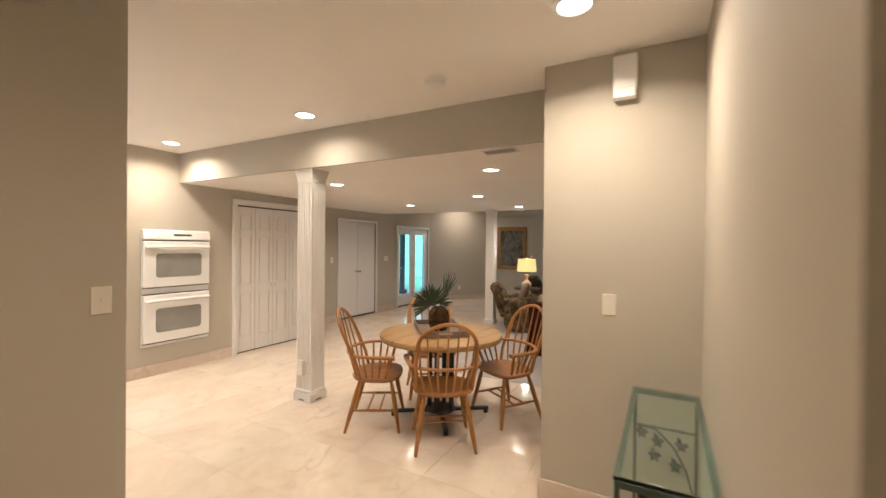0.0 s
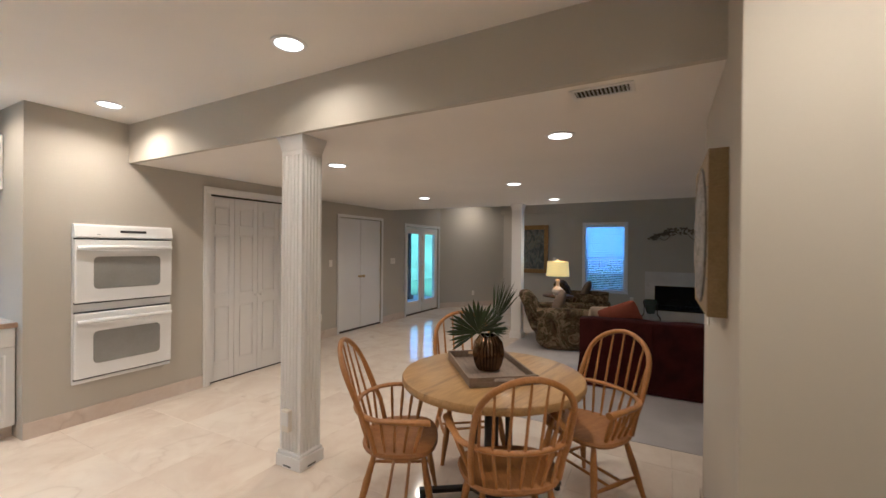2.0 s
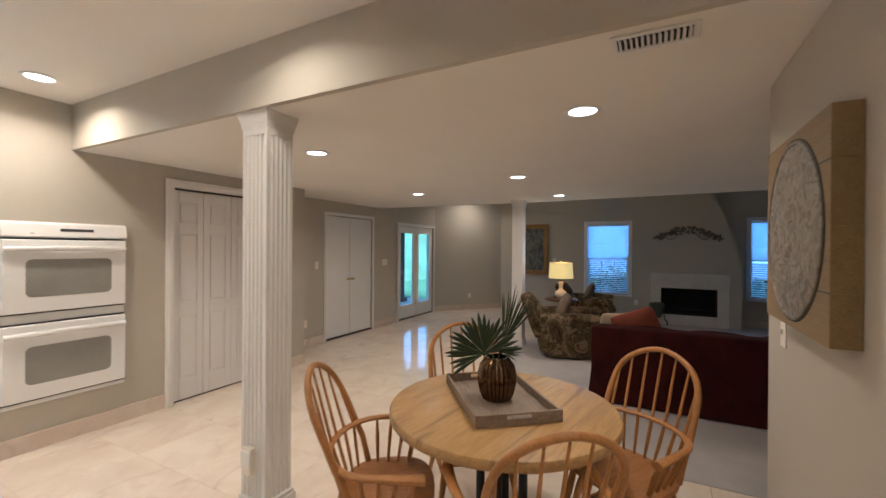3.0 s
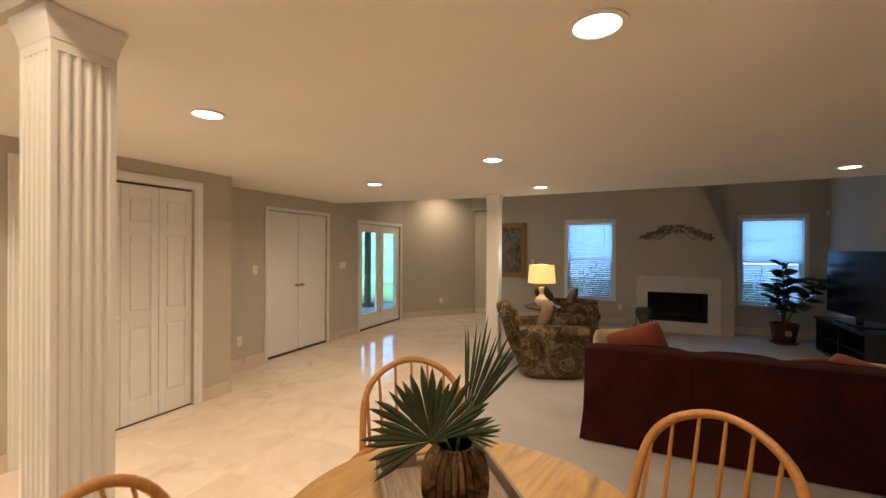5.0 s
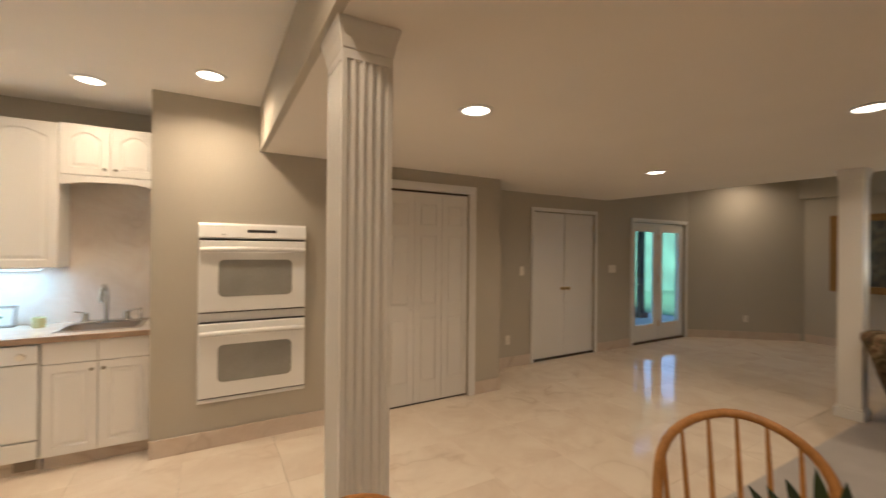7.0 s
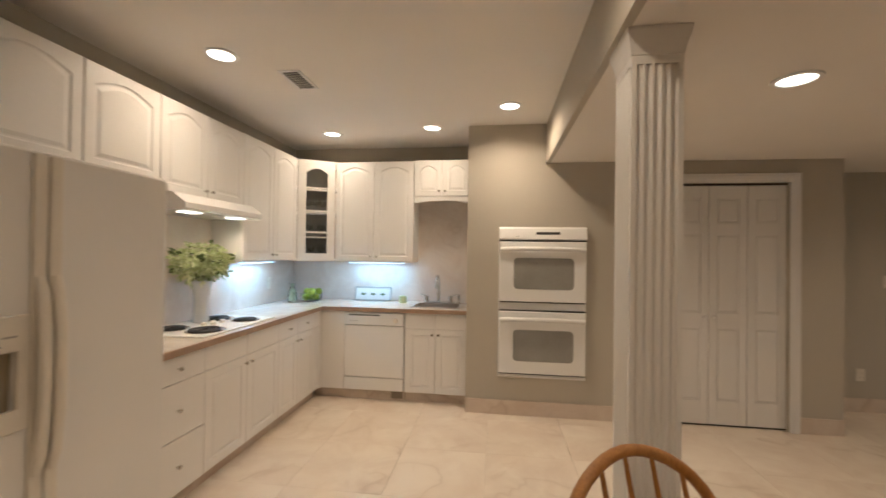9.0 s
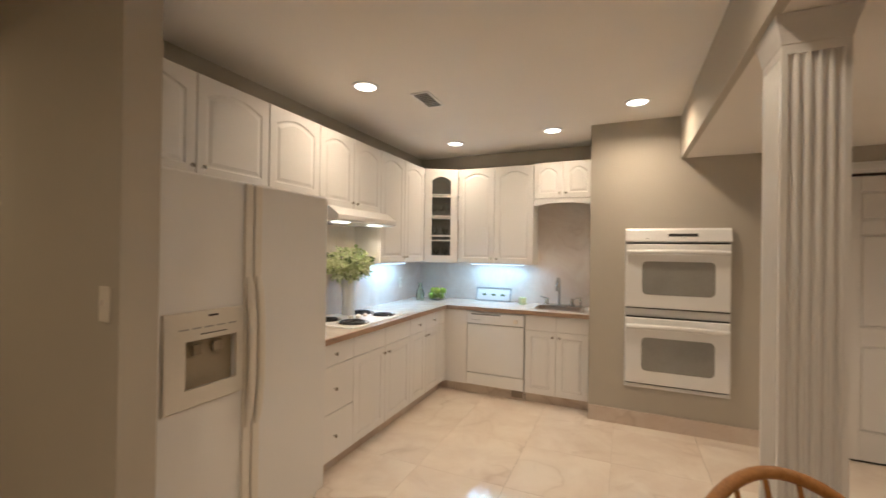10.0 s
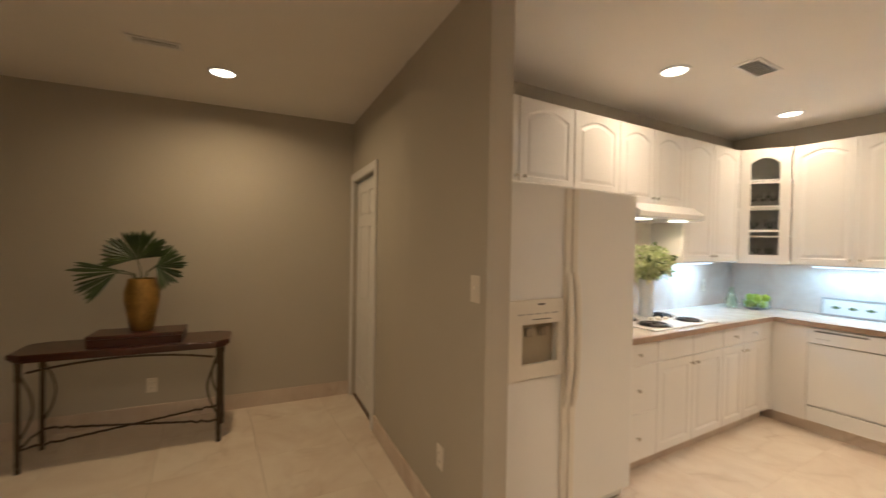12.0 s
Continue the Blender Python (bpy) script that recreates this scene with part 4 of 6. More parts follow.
def windsor_chair(label):
    """A bow-back Windsor armchair at its seat centre on the floor, facing +x."""
    t = thing("windsor_armchair", label, "chair", (0, 0, 0), 0, "chairs round the table")
    sh = 0.445
    # saddle seat
    bm = B()
    n = 28
    rings = []
    for sc, z in ((0.86, sh - 0.038), (0.97, sh - 0.026), (1.0, sh - 0.012), (0.97, sh), (0.8, sh - 0.004), (0.5, sh - 0.012), (0.2, sh - 0.013)):
        ring = []
        for k in range(n):
            a = 2 * math.pi * k / n
            c, s = math.cos(a), math.sin(a)
            x = 0.215 * math.copysign(abs(c) ** 0.75, c)
            y = (0.235 - 0.02 * c * -1) * math.copysign(abs(s) ** 0.75, s)
            ring.append(bm.verts.new((x * sc, y * sc, z)))
        rings.append(ring)
    for a, b in zip(rings, rings[1:]):
        for k in range(n):
            bm.faces.new((a[k], a[(k + 1) % n], b[(k + 1) % n], b[k]))
    bm.faces.new(rings[0][::-1])
    bm.faces.new(rings[-1])
    part("seat", bm, oak_seat, t, smooth=True)
    # legs
    feet = {}
    for sx, sy in ((1, 1), (1, -1), (-1, 1), (-1, -1)):
        topp, foot = Vector((0.13 * sx, 0.15 * sy, sh - 0.03)), Vector((0.205 * sx - (0.035 if sx < 0 else 0), 0.215 * sy, 0.0))
        pts = [topp.lerp(foot, u) for u in (0, 0.15, 0.35, 0.55, 0.6, 0.8, 1)]
        part("leg", tube(B(), pts, [0.012, 0.016, 0.02, 0.018, 0.0195, 0.015, 0.0115], 10), oak, t, smooth=True)
        feet[sx, sy] = (topp, foot)
    mids = {}
    for sy in (1, -1):
        a, b = feet[1, sy][0].lerp(feet[1, sy][1], 0.58), feet[-1, sy][0].lerp(feet[-1, sy][1], 0.58)
        part("stretcher", tube(B(), [a, a.lerp(b, 0.5), b], [0.008, 0.0125, 0.008], 8), oak, t, smooth=True)
        mids[sy] = a.lerp(b, 0.5)
    for off in (0.05, -0.05):
        part("stretcher", tube(B(), [mids[1] + Vector((off, 0, 0)), mids[-1] + Vector((off, 0, 0))], 0.009, 8), oak, t, smooth=True)
    # arm rail, a level U
    rail_z = 0.635
    def rail(u):
        a = math.pi * u
        return Vector((-0.215 * math.sin(a) - 0.04 + (0.0 if 0.02 < u < 0.98 else 0.0), -0.262 * math.cos(a), rail_z))
    us = [k / 20 for k in range(21)]
    pts = [Vector((0.17, -0.275, rail_z)), Vector((0.06, -0.272, rail_z))] + [rail(u) for u in us] + [Vector((0.06, 0.272, rail_z)), Vector((0.17, 0.275, rail_z))]
    bm = tube(B(), pts, [0.024, 0.02] + [0.0165] * 21 + [0.02, 0.024], 10)
    for v in bm.verts:
        v.co.z = rail_z + (v.co.z - rail_z) * 0.75
    part("arm_rail", bm, oak, t, smooth=True)
    # bow
    top_z, lean = 0.985, 0.115
    def bow(u):
        a = math.pi * u
        z = rail_z + (top_z - rail_z) * math.sin(a) ** 0.72
        return Vector((-0.185 - lean * (z - rail_z) / (top_z - rail_z) - 0.045 * math.sin(a), -0.215 * math.cos(a) * (1 + 0.10 * math.sin(2 * a) ** 2), z))
    low = [Vector((-0.12, -0.2, sh - 0.005)), Vector((-0.15, -0.21, 0.56))]
    pts = low + [bow(k / 24) for k in range(25)] + [Vector((-0.15, 0.21, 0.56)), Vector((-0.12, 0.2, sh - 0.005))]
    part("bow", tube(B(), pts, 0.0145, 10), oak, t, smooth=True)
    # back spindles run from the seat through the rail to the bow
    for k in range(7):
        s = (k - 3) / 3
        u = 0.5 + s * 0.315
        a = Vector((-0.19 + 0.03 * s * s, 0.15 * s, sh - 0.005))
        m = rail(0.5 + s * 0.25)
        b = bow(u)
        part("spindle", tube(B(), [a, a.lerp(m, 0.5), m, m.lerp(b, 0.5), b], [0.006, 0.0085, 0.0075, 0.007, 0.005], 8), oak, t, smooth=True)
    # arm spindles
    for sy in (1, -1):
        for x, sx2, r in ((0.13, 0.085, 0.012), (0.06, 0.03, 0.008), (-0.01, -0.02, 0.008), (-0.085, -0.07, 0.008)):
            y_top = 0.272 if x > 0 else 0.272 - 0.18 * x * x * 8
            a, b = Vector((sx2, 0.19 * sy, sh - 0.006)), Vector((x, y_top * sy, rail_z))
            part("arm_spindle", tube(B(), [a, a.lerp(b, 0.55), b], [r * 0.8, r * 1.25, r * 0.75], 8), oak, t, smooth=True)
    return t


TABLE = (3.66, 2.145)
chair = windsor_chair("golden oak bow-back Windsor armchair pushed in at the round table")
for k, (x, y, facing) in enumerate(((3.22, 1.88, 35), (3.25, 2.545, -60), (4.10, 2.50, 217), (3.92, 1.62, 147))):
    m = pose(x, y, 0, 0, 0, facing) @ Matrix.Diagonal((1.0, 1.05, 1.0, 1.0))
    if k == 0:
        chair.matrix_basis = m
    else:
        copy_thing(chair, m)

# round table: thick mango-wood top on an iron base
def table_top_material():
    m, n, l, b = shader("mango_wood_top", 0.4, coat=0.08)
    v = coords(n, l, (1.0, 9.0, 9.0), False)
    big = noise_of(n, l, v, 0.9, 5, 0.6, 1.2)
    fine = noise_of(n, l, v, 9, 4, 0.6, 0.4)
    col = ramp(n, l, big, [(0.3, (0.13, 0.075, 0.03)), (0.40, (0.29, 0.175, 0.062)), (0.52, (0.45, 0.28, 0.095)), (0.62, (0.37, 0.225, 0.073)), (0.72, (0.28, 0.165, 0.055))])
    col = mix(n, l, 0.25, col, ramp(n, l, fine, [(0.35, (0.18, 0.10, 0.04)), (0.65, (0.46, 0.29, 0.12))]))
    l.new(col, b.inputs["Base Color"])
    bump(n, l, b, fine, 0.15, 0.001)
    return m


t = thing("round_table", "round dining table with a thick pale mango-wood top and iron base", "table", (*TABLE, 0), -10)
t.scale = (1.065, 1.065, 1.0)
part("tabletop", lathe(B(), [(0.50, 0.70), (0.518, 0.705), (0.524, 0.715), (0.524, 0.738), (0.518, 0.748), (0.506, 0.752), (0.2, 0.752)], 96), table_top_material(), t, smooth=True)
part("top_plate", box(B(), -0.25, 0.25, -0.25, 0.25, 0.685, 0.704, 0.004), M["dark"], t, "black iron mounting plate")
for a in (20, 110, 200, 290):
    c, s = math.cos(radians(a)), math.sin(radians(a))
    part("leg", tube(B(), [(0.10 * c, 0.10 * s, 0.69), (0.10 * c, 0.10 * s, 0.05)], 0.021, 12), M["dark"], t, "black iron leg tube", True)
for a in (45, 135, 225, 315):
    c, s = math.cos(radians(a)), math.sin(radians(a))
    bm = moved(box(B(), 0.0, 0.42, -0.02, 0.02, 0.03, 0.055, 0.004), pose(0, 0, 0, 0, 0, a))
    ft = part("foot_bar", bm, M["dark"], t, "black iron foot bar")
    part("glide", lathe(B(), [(0.02, 0), (0.02, 0.012), (0.01, 0.03)], 12, 0.4 * c, 0.4 * s), M["dark"], ft, "black levelling glide")
part("collar", lathe(B(), [(0.13, 0.05), (0.13, 0.062), (0.09, 0.066)], 24), M["dark"], t, smooth=True)

# weathered tray
grey_wood = wood("weathered_grey_wood", (0.30, 0.235, 0.175), (0.13, 0.09, 0.065), 0.6, (1.2, 16, 16), 3.0)
t = thing("serving_tray", "weathered grey-brown wooden tray on the round table", "tray", (3.69, 2.18, 0.7535), 39)
t.scale = (1.08, 1.0, 1.0)
part("base", box(B(), -0.27, 0.27, -0.19, 0.19, 0, 0.01, 0.002), grey_wood, t)
for a, b, c, d in ((-0.27, 0.27, -0.202, -0.19), (-0.27, 0.27, 0.19, 0.202)):
    part("side", box(B(), a, b, c, d, 0, 0.048, 0.002), grey_wood, t)
for s in (-1, 1):
    bm = B()
    x0, x1 = sorted((s * 0.27, s * 0.283))
    box(bm, x0, x1, -0.202, 0.202, 0, 0.028, 0.001)
    box(bm, x0, x1, -0.202, -0.06, 0.028, 0.055, 0.001)
    box(bm, x0, x1, 0.06, 0.202, 0.028, 0.055, 0.001)
    box(bm, x0, x1, -0.06, 0.06, 0.046, 0.055, 0.001)
    part("end", bm, grey_wood, t, "tray end with a hand hole")

# ribbed bronze vase with a fan palm
bronze = plain("bronze_glaze", (0.15, 0.095, 0.05), 0.1, 0.9, vary=0.3, coarse=7, fine=40, relief=0.1)


def leaf_material(name, a, b, rough=0.4):
    m, n, l, bs = shader(name, rough)
    v = coords(n, l)
    geo = n.new("ShaderNodeNewGeometry")
    tone = ramp(n, l, geo.outputs["Random Per Island"], [(0.0, a), (1.0, b)])
    spots = ramp(n, l, noise_of(n, l, v, 35, 3), [(0.35, (0.75, 0.78, 0.7)), (0.65, (1, 1, 1))])
    l.new(mix(n, l, 1.0, tone, spots, "MULTIPLY"), bs.inputs["Base Color"])
    bump(n, l, bs, noise_of(n, l, v, 90, 2), 0.2, 0.001)
    return m


palm_green = leaf_material("palm_leaf", (0.010, 0.022, 0.003), (0.026, 0.046, 0.007), 0.6)


def blade(bm, root, tip, width, normal, droop=0.0, n=5, fold=0.25):
    """A lance-shaped folded blade from root to tip."""
    root, tip = Vector(root), Vector(tip)
    way = tip - root
    side = way.cross(normal).normalized()
    nor = side.cross(way).normalized()
    rows = []
    for k in range(n + 1):
        u = k / n
        w = width * (0.35 + 0.65 * min(1, u * 3)) * (1 - u ** 3) + 0.0006
        p = root + way * u - Vector((0, 0, droop * u * u))
        rows.append([bm.verts.new(p - side * w / 2), bm.verts.new(p - nor * w * fold), bm.verts.new(p + side * w / 2)])
    for a, b in zip(rows, rows[1:]):
        bm.faces.new((a[0], a[1], b[1], b[0]))
        bm.faces.new((a[1], a[2], b[2], b[1]))


def fan(bm, centre, axis, face, radius, blades=26, spread=250, width=0.022, cup=0.25, seed=1, split=0.52):
    """A fan-palm leaf: pleated blades joined near the centre, split at the rim."""
    rnd = random.Random(seed)
    c, axis, face = Vector(centre), Vector(axis).normalized(), Vector(face).normalized()
    face = (face - axis * face.dot(axis)).normalized()
    side = axis.cross(face)
    for k in range(blades):
        a = radians(-spread / 2 + spread * (k + 0.5) / blades + rnd.uniform(-1.5, 1.5))
        r = radius * (0.82 + 0.18 * math.cos(a / 2)) * rnd.uniform(0.9, 1.05)
        d = axis * math.cos(a) + side * math.sin(a)
        lift, out = face * (cup * rnd.uniform(0.5, 1.1)), d.cross(face)
        pitch, droop = radians(spread / blades) * 0.52, rnd.uniform(0.0, 0.10)
        rows = []
        for f in (0.03, 0.4 * split, 0.8 * split, split, split + 0.4 * (1 - split), split + 0.72 * (1 - split), 1.0):
            half = r * pitch * (f if f < split + 0.01 else split * (1 - ((f - split) / (1 - split)) ** 2.0) + 0.012)
            p = c + (d + lift * f) * (r * f) - Vector((0, 0, droop * r * f ** 3))
            rows.append([bm.verts.new(p - out * half), bm.verts.new(p + face * (half * 0.7)), bm.verts.new(p + out * half)])
        for a0, b0 in zip(rows, rows[1:]):
            bm.faces.new((a0[0], a0[1], b0[1], b0[0]))
            bm.faces.new((a0[1], a0[2], b0[2], b0[1]))
    bmesh.ops.create_uvsphere(bm, u_segments=8, v_segments=6, radius=0.009, matrix=Matrix.Translation(c))


t = thing("vase", "ribbed brown bronze-glazed vase on the tray", "vase", (3.68, 2.18, 0.7635))
prof = [(0.062, 0), (0.072, 0.004), (0.088, 0.04), (0.098, 0.09), (0.098, 0.13), (0.088, 0.175), (0.068, 0.2), (0.062, 0.208), (0.06, 0.216), (0.053, 0.216), (0.052, 0.2), (0.07, 0.17), (0.07, 0.06)]
part("body", lathe(B(), prof, 96, 0, 0, 0.10, 24), bronze, t, smooth=True)
p = thing("palm_leaves", "dark green fan-palm leaves in the bronze vase", "plant", (3.68, 2.18, 0.93))
bm = B()
LEAVES = (((-0.05, 0.05, 0.065), (0.02, 0.42, 0.90), (-0.85, -0.28, 0.20), 0.205, 24, 205, 0.08, 0.66), ((0.02, -0.02, 0.11), (0.20, -0.32, 0.90), (-0.66, 0.40, 0.25), 0.31, 13, 62, 0.10, 0.5),
          ((0.02, -0.02, 0.07), (0.15, -0.80, 0.02), (-0.35, -0.1, 0.9), 0.11, 7, 90, 0.1, 0.5))
for k, (c, axis, face_to, radius, count, spread, cup, split) in enumerate(LEAVES):
    if k:
        bm = B()
    fan(bm, c, axis, face_to, radius, count, spread, 0.022, cup, 3 + k, split)
    part("fan_leaf", bm, palm_green, p)
    part("stalk", tube(B(), [(0, 0, 0.0), (c[0] * 0.4, c[1] * 0.4, 0.06), c], 0.005, 6), palm_green, p, smooth=True)

# carved medallion panel on the partition
panel_wood = wood("antique_pine", (0.30, 0.215, 0.10), (0.20, 0.135, 0.06), 0.6, (1.2, 14, 14), 2.6)
t = thing("carved_wall_panel", "square antique wooden panel with a round carved grey medallion", "wall art", (3.125, PART + 0.002, 1.272), 0)
t.scale = (0.965, 1.0, 0.955)
s, th, cx, cz, r = 0.70, 0.065, 0.35, 0.335, 0.305
for k, (za, zb) in enumerate(((0, 0.15), (0.1503, 0.335), (0.3353, 0.52), (0.5203, 0.67))):
    part("board", box(B(), 0, s, 0.0, th, za, zb, 0.0008, 1), panel_wood, t)
def carved():
    m, n, l, b = shader("carved_grey_metal", 0.6, 0.1)
    v = coords(n, l)
    h = noise_of(n, l, v, 16, 3, 0.5, 2.2)
    l.new(ramp(n, l, h, [(0.35, (0.15, 0.13, 0.105)), (0.6, (0.30, 0.265, 0.22))]), b.inputs["Base Color"])
    bump(n, l, b, h, 0.7, 0.012)
    return m


bm = B()
rings = []
for q, y in ((1.0, th), (1.0, th + 0.006), (0.97, th + 0.008), (0.96, th + 0.003), (0.9, th + 0.003)):
    rings.append([bm.verts.new((cx + r * q * math.cos(a), y, cz + r * q * math.sin(a))) for a in (2 * math.pi * k / 64 for k in range(64))])
steps = 14
for i in range(1, steps):
    q = 0.9 * (1 - i / steps)
    ring = []
    for k in range(64):
        a = 2 * math.pi * k / 64
        x, z = r * q * math.cos(a), r * q * math.sin(a)
        h = 0.011 * max(0, noise.noise(Vector((x * 17, z * 17, 3.1)))) + 0.006 * abs(math.sin(8 * a + 26 * q)) * q
        ring.append(bm.verts.new((cx + x, th + 0.004 + h, cz + z)))
    rings.append(ring)
for a, b in zip(rings, rings[1:]):
    for k in range(64):
        bm.faces.new((a[k], a[(k + 1) % 64], b[(k + 1) % 64], b[k]))
bm.faces.new(rings[-1])
part("medallion", bm, carved(), t, "round carved grey medallion", True)
bm = B()
ringpts = [(cx + (r + 0.006) * math.cos(2 * math.pi * k / 64), th + 0.001, cz + (r + 0.006) * math.sin(2 * math.pi * k / 64)) for k in range(65)]
part("rim", tube(bm, ringpts, 0.003, 6), M["dark"], t, "dark rim of the medallion", True)
for x0, x1, z in ((0.0, 0.13, 0.52), (0.0, 0.15, 0.15), (0.62, 0.70, 0.335)):
    part("crack", box(B(), x0 + 0.001, x1, th - 0.002, th + 0.0006, z - 0.003, z + 0.002), M["dark"], t, "dark split in the wood")


# ---- living room ----
def cushion(bm, x0, x1, y0, y1, z0, z1, puff=0.03, n=10):
    """A soft cushion: a box that swells in the middle, with rounded edges."""
    def shape(u, v, w):
        p = [u, v, w]
        q = []
        for i in range(3):
            o = [abs(p[j]) for j in range(3) if j != i]
            q.append(p[i] * (1 - 0.10 * max(o) ** 5 - 0.05 * min(o) ** 3))
        return q
    cxx, cyy, czz = (x0 + x1) / 2, (y0 + y1) / 2, (z0 + z1) / 2
    hx, hy, hz = (x1 - x0) / 2, (y1 - y0) / 2, (z1 - z0) / 2
    cache = {}
    def vert(u, v, w):
        key = (round(u, 4), round(v, 4), round(w, 4))
        if key not in cache:
            a, b, c = shape(u, v, w)
            sw = puff * (1 - u * u) * (1 - v * v)
            cache[key] = bm.verts.new((cxx + a * hx + math.copysign(puff, u) * (1 - v * v) * (1 - w * w) * (abs(u) == 1) * 0.6, cyy + b * hy + math.copysign(puff, v) * (1 - u * u) * (1 - w * w) * (abs(v) == 1) * 0.4, czz + c * hz + math.copysign(sw, w) * (abs(w) == 1)))
        return cache[key]
    g = [-1 + 2 * k / n for k in range(n + 1)]
    for ax in range(3):
        for s in (-1, 1):
            for i in range(n):
                for j in range(n):
                    q = []
                    for a, b in ((g[i], g[j]), (g[i + 1], g[j]), (g[i + 1], g[j + 1]), (g[i], g[j + 1])):
                        p = [0, 0, 0]
                        p[ax], p[(ax + 1) % 3], p[(ax + 2) % 3] = s, a, b
                        q.append(vert(*p))
                    bm.faces.new(q if s > 0 else q[::-1])
    return bm


def cloth(name, colour, fine=420, relief=0.5, vary=0.12):
    return plain(name, colour, 0.95, vary=vary, coarse=5, fine=fine, relief=relief, depth=0.002, spec=0.15)


burgundy = cloth("burgundy_chenille", (0.043, 0.0075, 0.0065), 240, 0.9, 0.38)


def upholstered(bm, x0, x1, y0, y1, z0, z1, flare=0.0, sag=0.0, n=24):
    """A firm upholstered block: soft edges, a foot that flares out, and a top that sags between its ends."""
    grid = {}
    r = 0.03
    ring = [(x0 + r, z0), (x1 - r, z0), (x1, z0 + r), (x1, z1 - r), (x1 - r * 0.3, z1 - r * 0.3), (x1 - r, z1), (x0 + r, z1), (x0 + r * 0.3, z1 - r * 0.3), (x0, z1 - r), (x0, z0 + 0.30), (x0, z0 + 0.12), (x0, z0)]
    rows = []
    for k in range(n + 1):
        u = k / n
        inset = 0.012 if k in (0, n) else 0.0
        row = []
        for x, z in ring:
            low = max(0.0, 1 - (z - z0) / 0.3)
            y = y0 + (y1 - y0) * u
            y += flare * low * low * (1 if u > 0.5 else -1) * abs(2 * u - 1) ** 3
            xx = x - (flare * low * low if x < (x0 + x1) / 2 else 0)
            zz = z - sag * (abs(math.sin(3 * math.pi * u)) < 0.18 and z > z1 - 0.05 and 0.1 < u < 0.9)
            row.append(bm.verts.new((xx + (inset if x < (x0 + x1) / 2 else -inset), y, zz - (inset if z > (z0 + z1) / 2 else 0))))
        rows.append(row)
    m = len(ring)
    for a, b in zip(rows, rows[1:]):
        for k in range(m):
            bm.faces.new((a[k], a[(k + 1) % m], b[(k + 1) % m], b[k]))
    bm.faces.new(rows[0])
    bm.faces.new(rows[-1])
    return bm


t = thing("sofa", "burgundy upholstered three-seat sofa with its back to the dining table", "sofa", (6.07, -0.155, 0), 0)
t.scale = (1.0, 1.0, 1.04)
LEN = 2.2
part("base", upholstered(B(), 0.15, 0.86, 0.05, LEN - 0.05, 0.02, 0.34), burgundy, t, smooth=True)
part("backrest", upholstered(B(), 0.0, 0.2, 0.0, LEN, 0.014, 0.725, 0.035, 0.0), burgundy, t, smooth=True)
for k in range(3):
    y0 = 0.2 + k * 0.6
    part("seat_cushion", cushion(B(), 0.24, 0.88, y0, y0 + 0.595, 0.33, 0.48, 0.02), burgundy, t, smooth=True)
    part("back_cushion", cushion(B(), 0.18, 0.40, y0, y0 + 0.595, 0.46, 0.70, 0.02), burgundy, t, smooth=True)
for y0, y1 in ((0.0, 0.2), (LEN - 0.2, LEN)):
    part("arm", upholstered(B(), 0.19, 0.86, y0, y1, 0.014, 0.58, 0.0, 0.0, 8), burgundy, t, smooth=True)
for y in (LEN / 3, 2 * LEN / 3):
    part("seam", tube(B(), [(-0.002, y, 0.10), (-0.002, y, 0.69)], 0.004, 6), burgundy, t, "piped back seam")


def pillow(label, colour, at, turn, tilt, size=0.46, roll=0):
    p = thing("throw_pillow", label, "pillow", at, turn, "sofa pillows")
    bm = cushion(B(), -size / 2, size / 2, -0.05, 0.05, 0, size, 0.0, 10)
    for v in bm.verts:
        u, w = v.co.x / (size / 2), (v.co.z - size / 2) / (size / 2)
        v.co.y *= 0.12 + 1.6 * max(0, 1 - u * u) ** 0.6 * max(0, 1 - w * w) ** 0.6
        pinch = 1 - 0.07 * (1 - u * u) * w * w
        v.co.z = size / 2 + (v.co.z - size / 2) * pinch
        v.co.x *= 1 - 0.07 * (1 - w * w) * u * u
    ob = part("cover", moved(bm, pose(0, 0, 0, tilt) @ pose(0, 0, 0, 0, roll, 0)), cloth("pillow_" + label.split()[0], colour), p, smooth=True)


pillow("terracotta orange throw pillow leaning on the sofa back", (0.32, 0.10, 0.062), (6.54, 1.55, 0.50), 98, -22, 0.46, 24)
pillow("cream patterned throw pillow leaning on the sofa arm", (0.50, 0.42, 0.30), (6.60, 1.90, 0.50), 120, -24, 0.38)
pillow("terracotta orange throw pillow leaning on the sofa back", (0.40, 0.155, 0.11), (6.54, 0.33, 0.45), 84, -28, 0.39, -20)
pillow("brick red throw pillow leaning on the sofa back", (0.22, 0.06, 0.045), (6.6, 0.52, 0.43), 100, -32, 0.37, 14)
pillow("cream patterned throw pillow leaning on the sofa arm", (0.50, 0.42, 0.30), (6.6, 0.13, 0.44), 76, -30, 0.36)


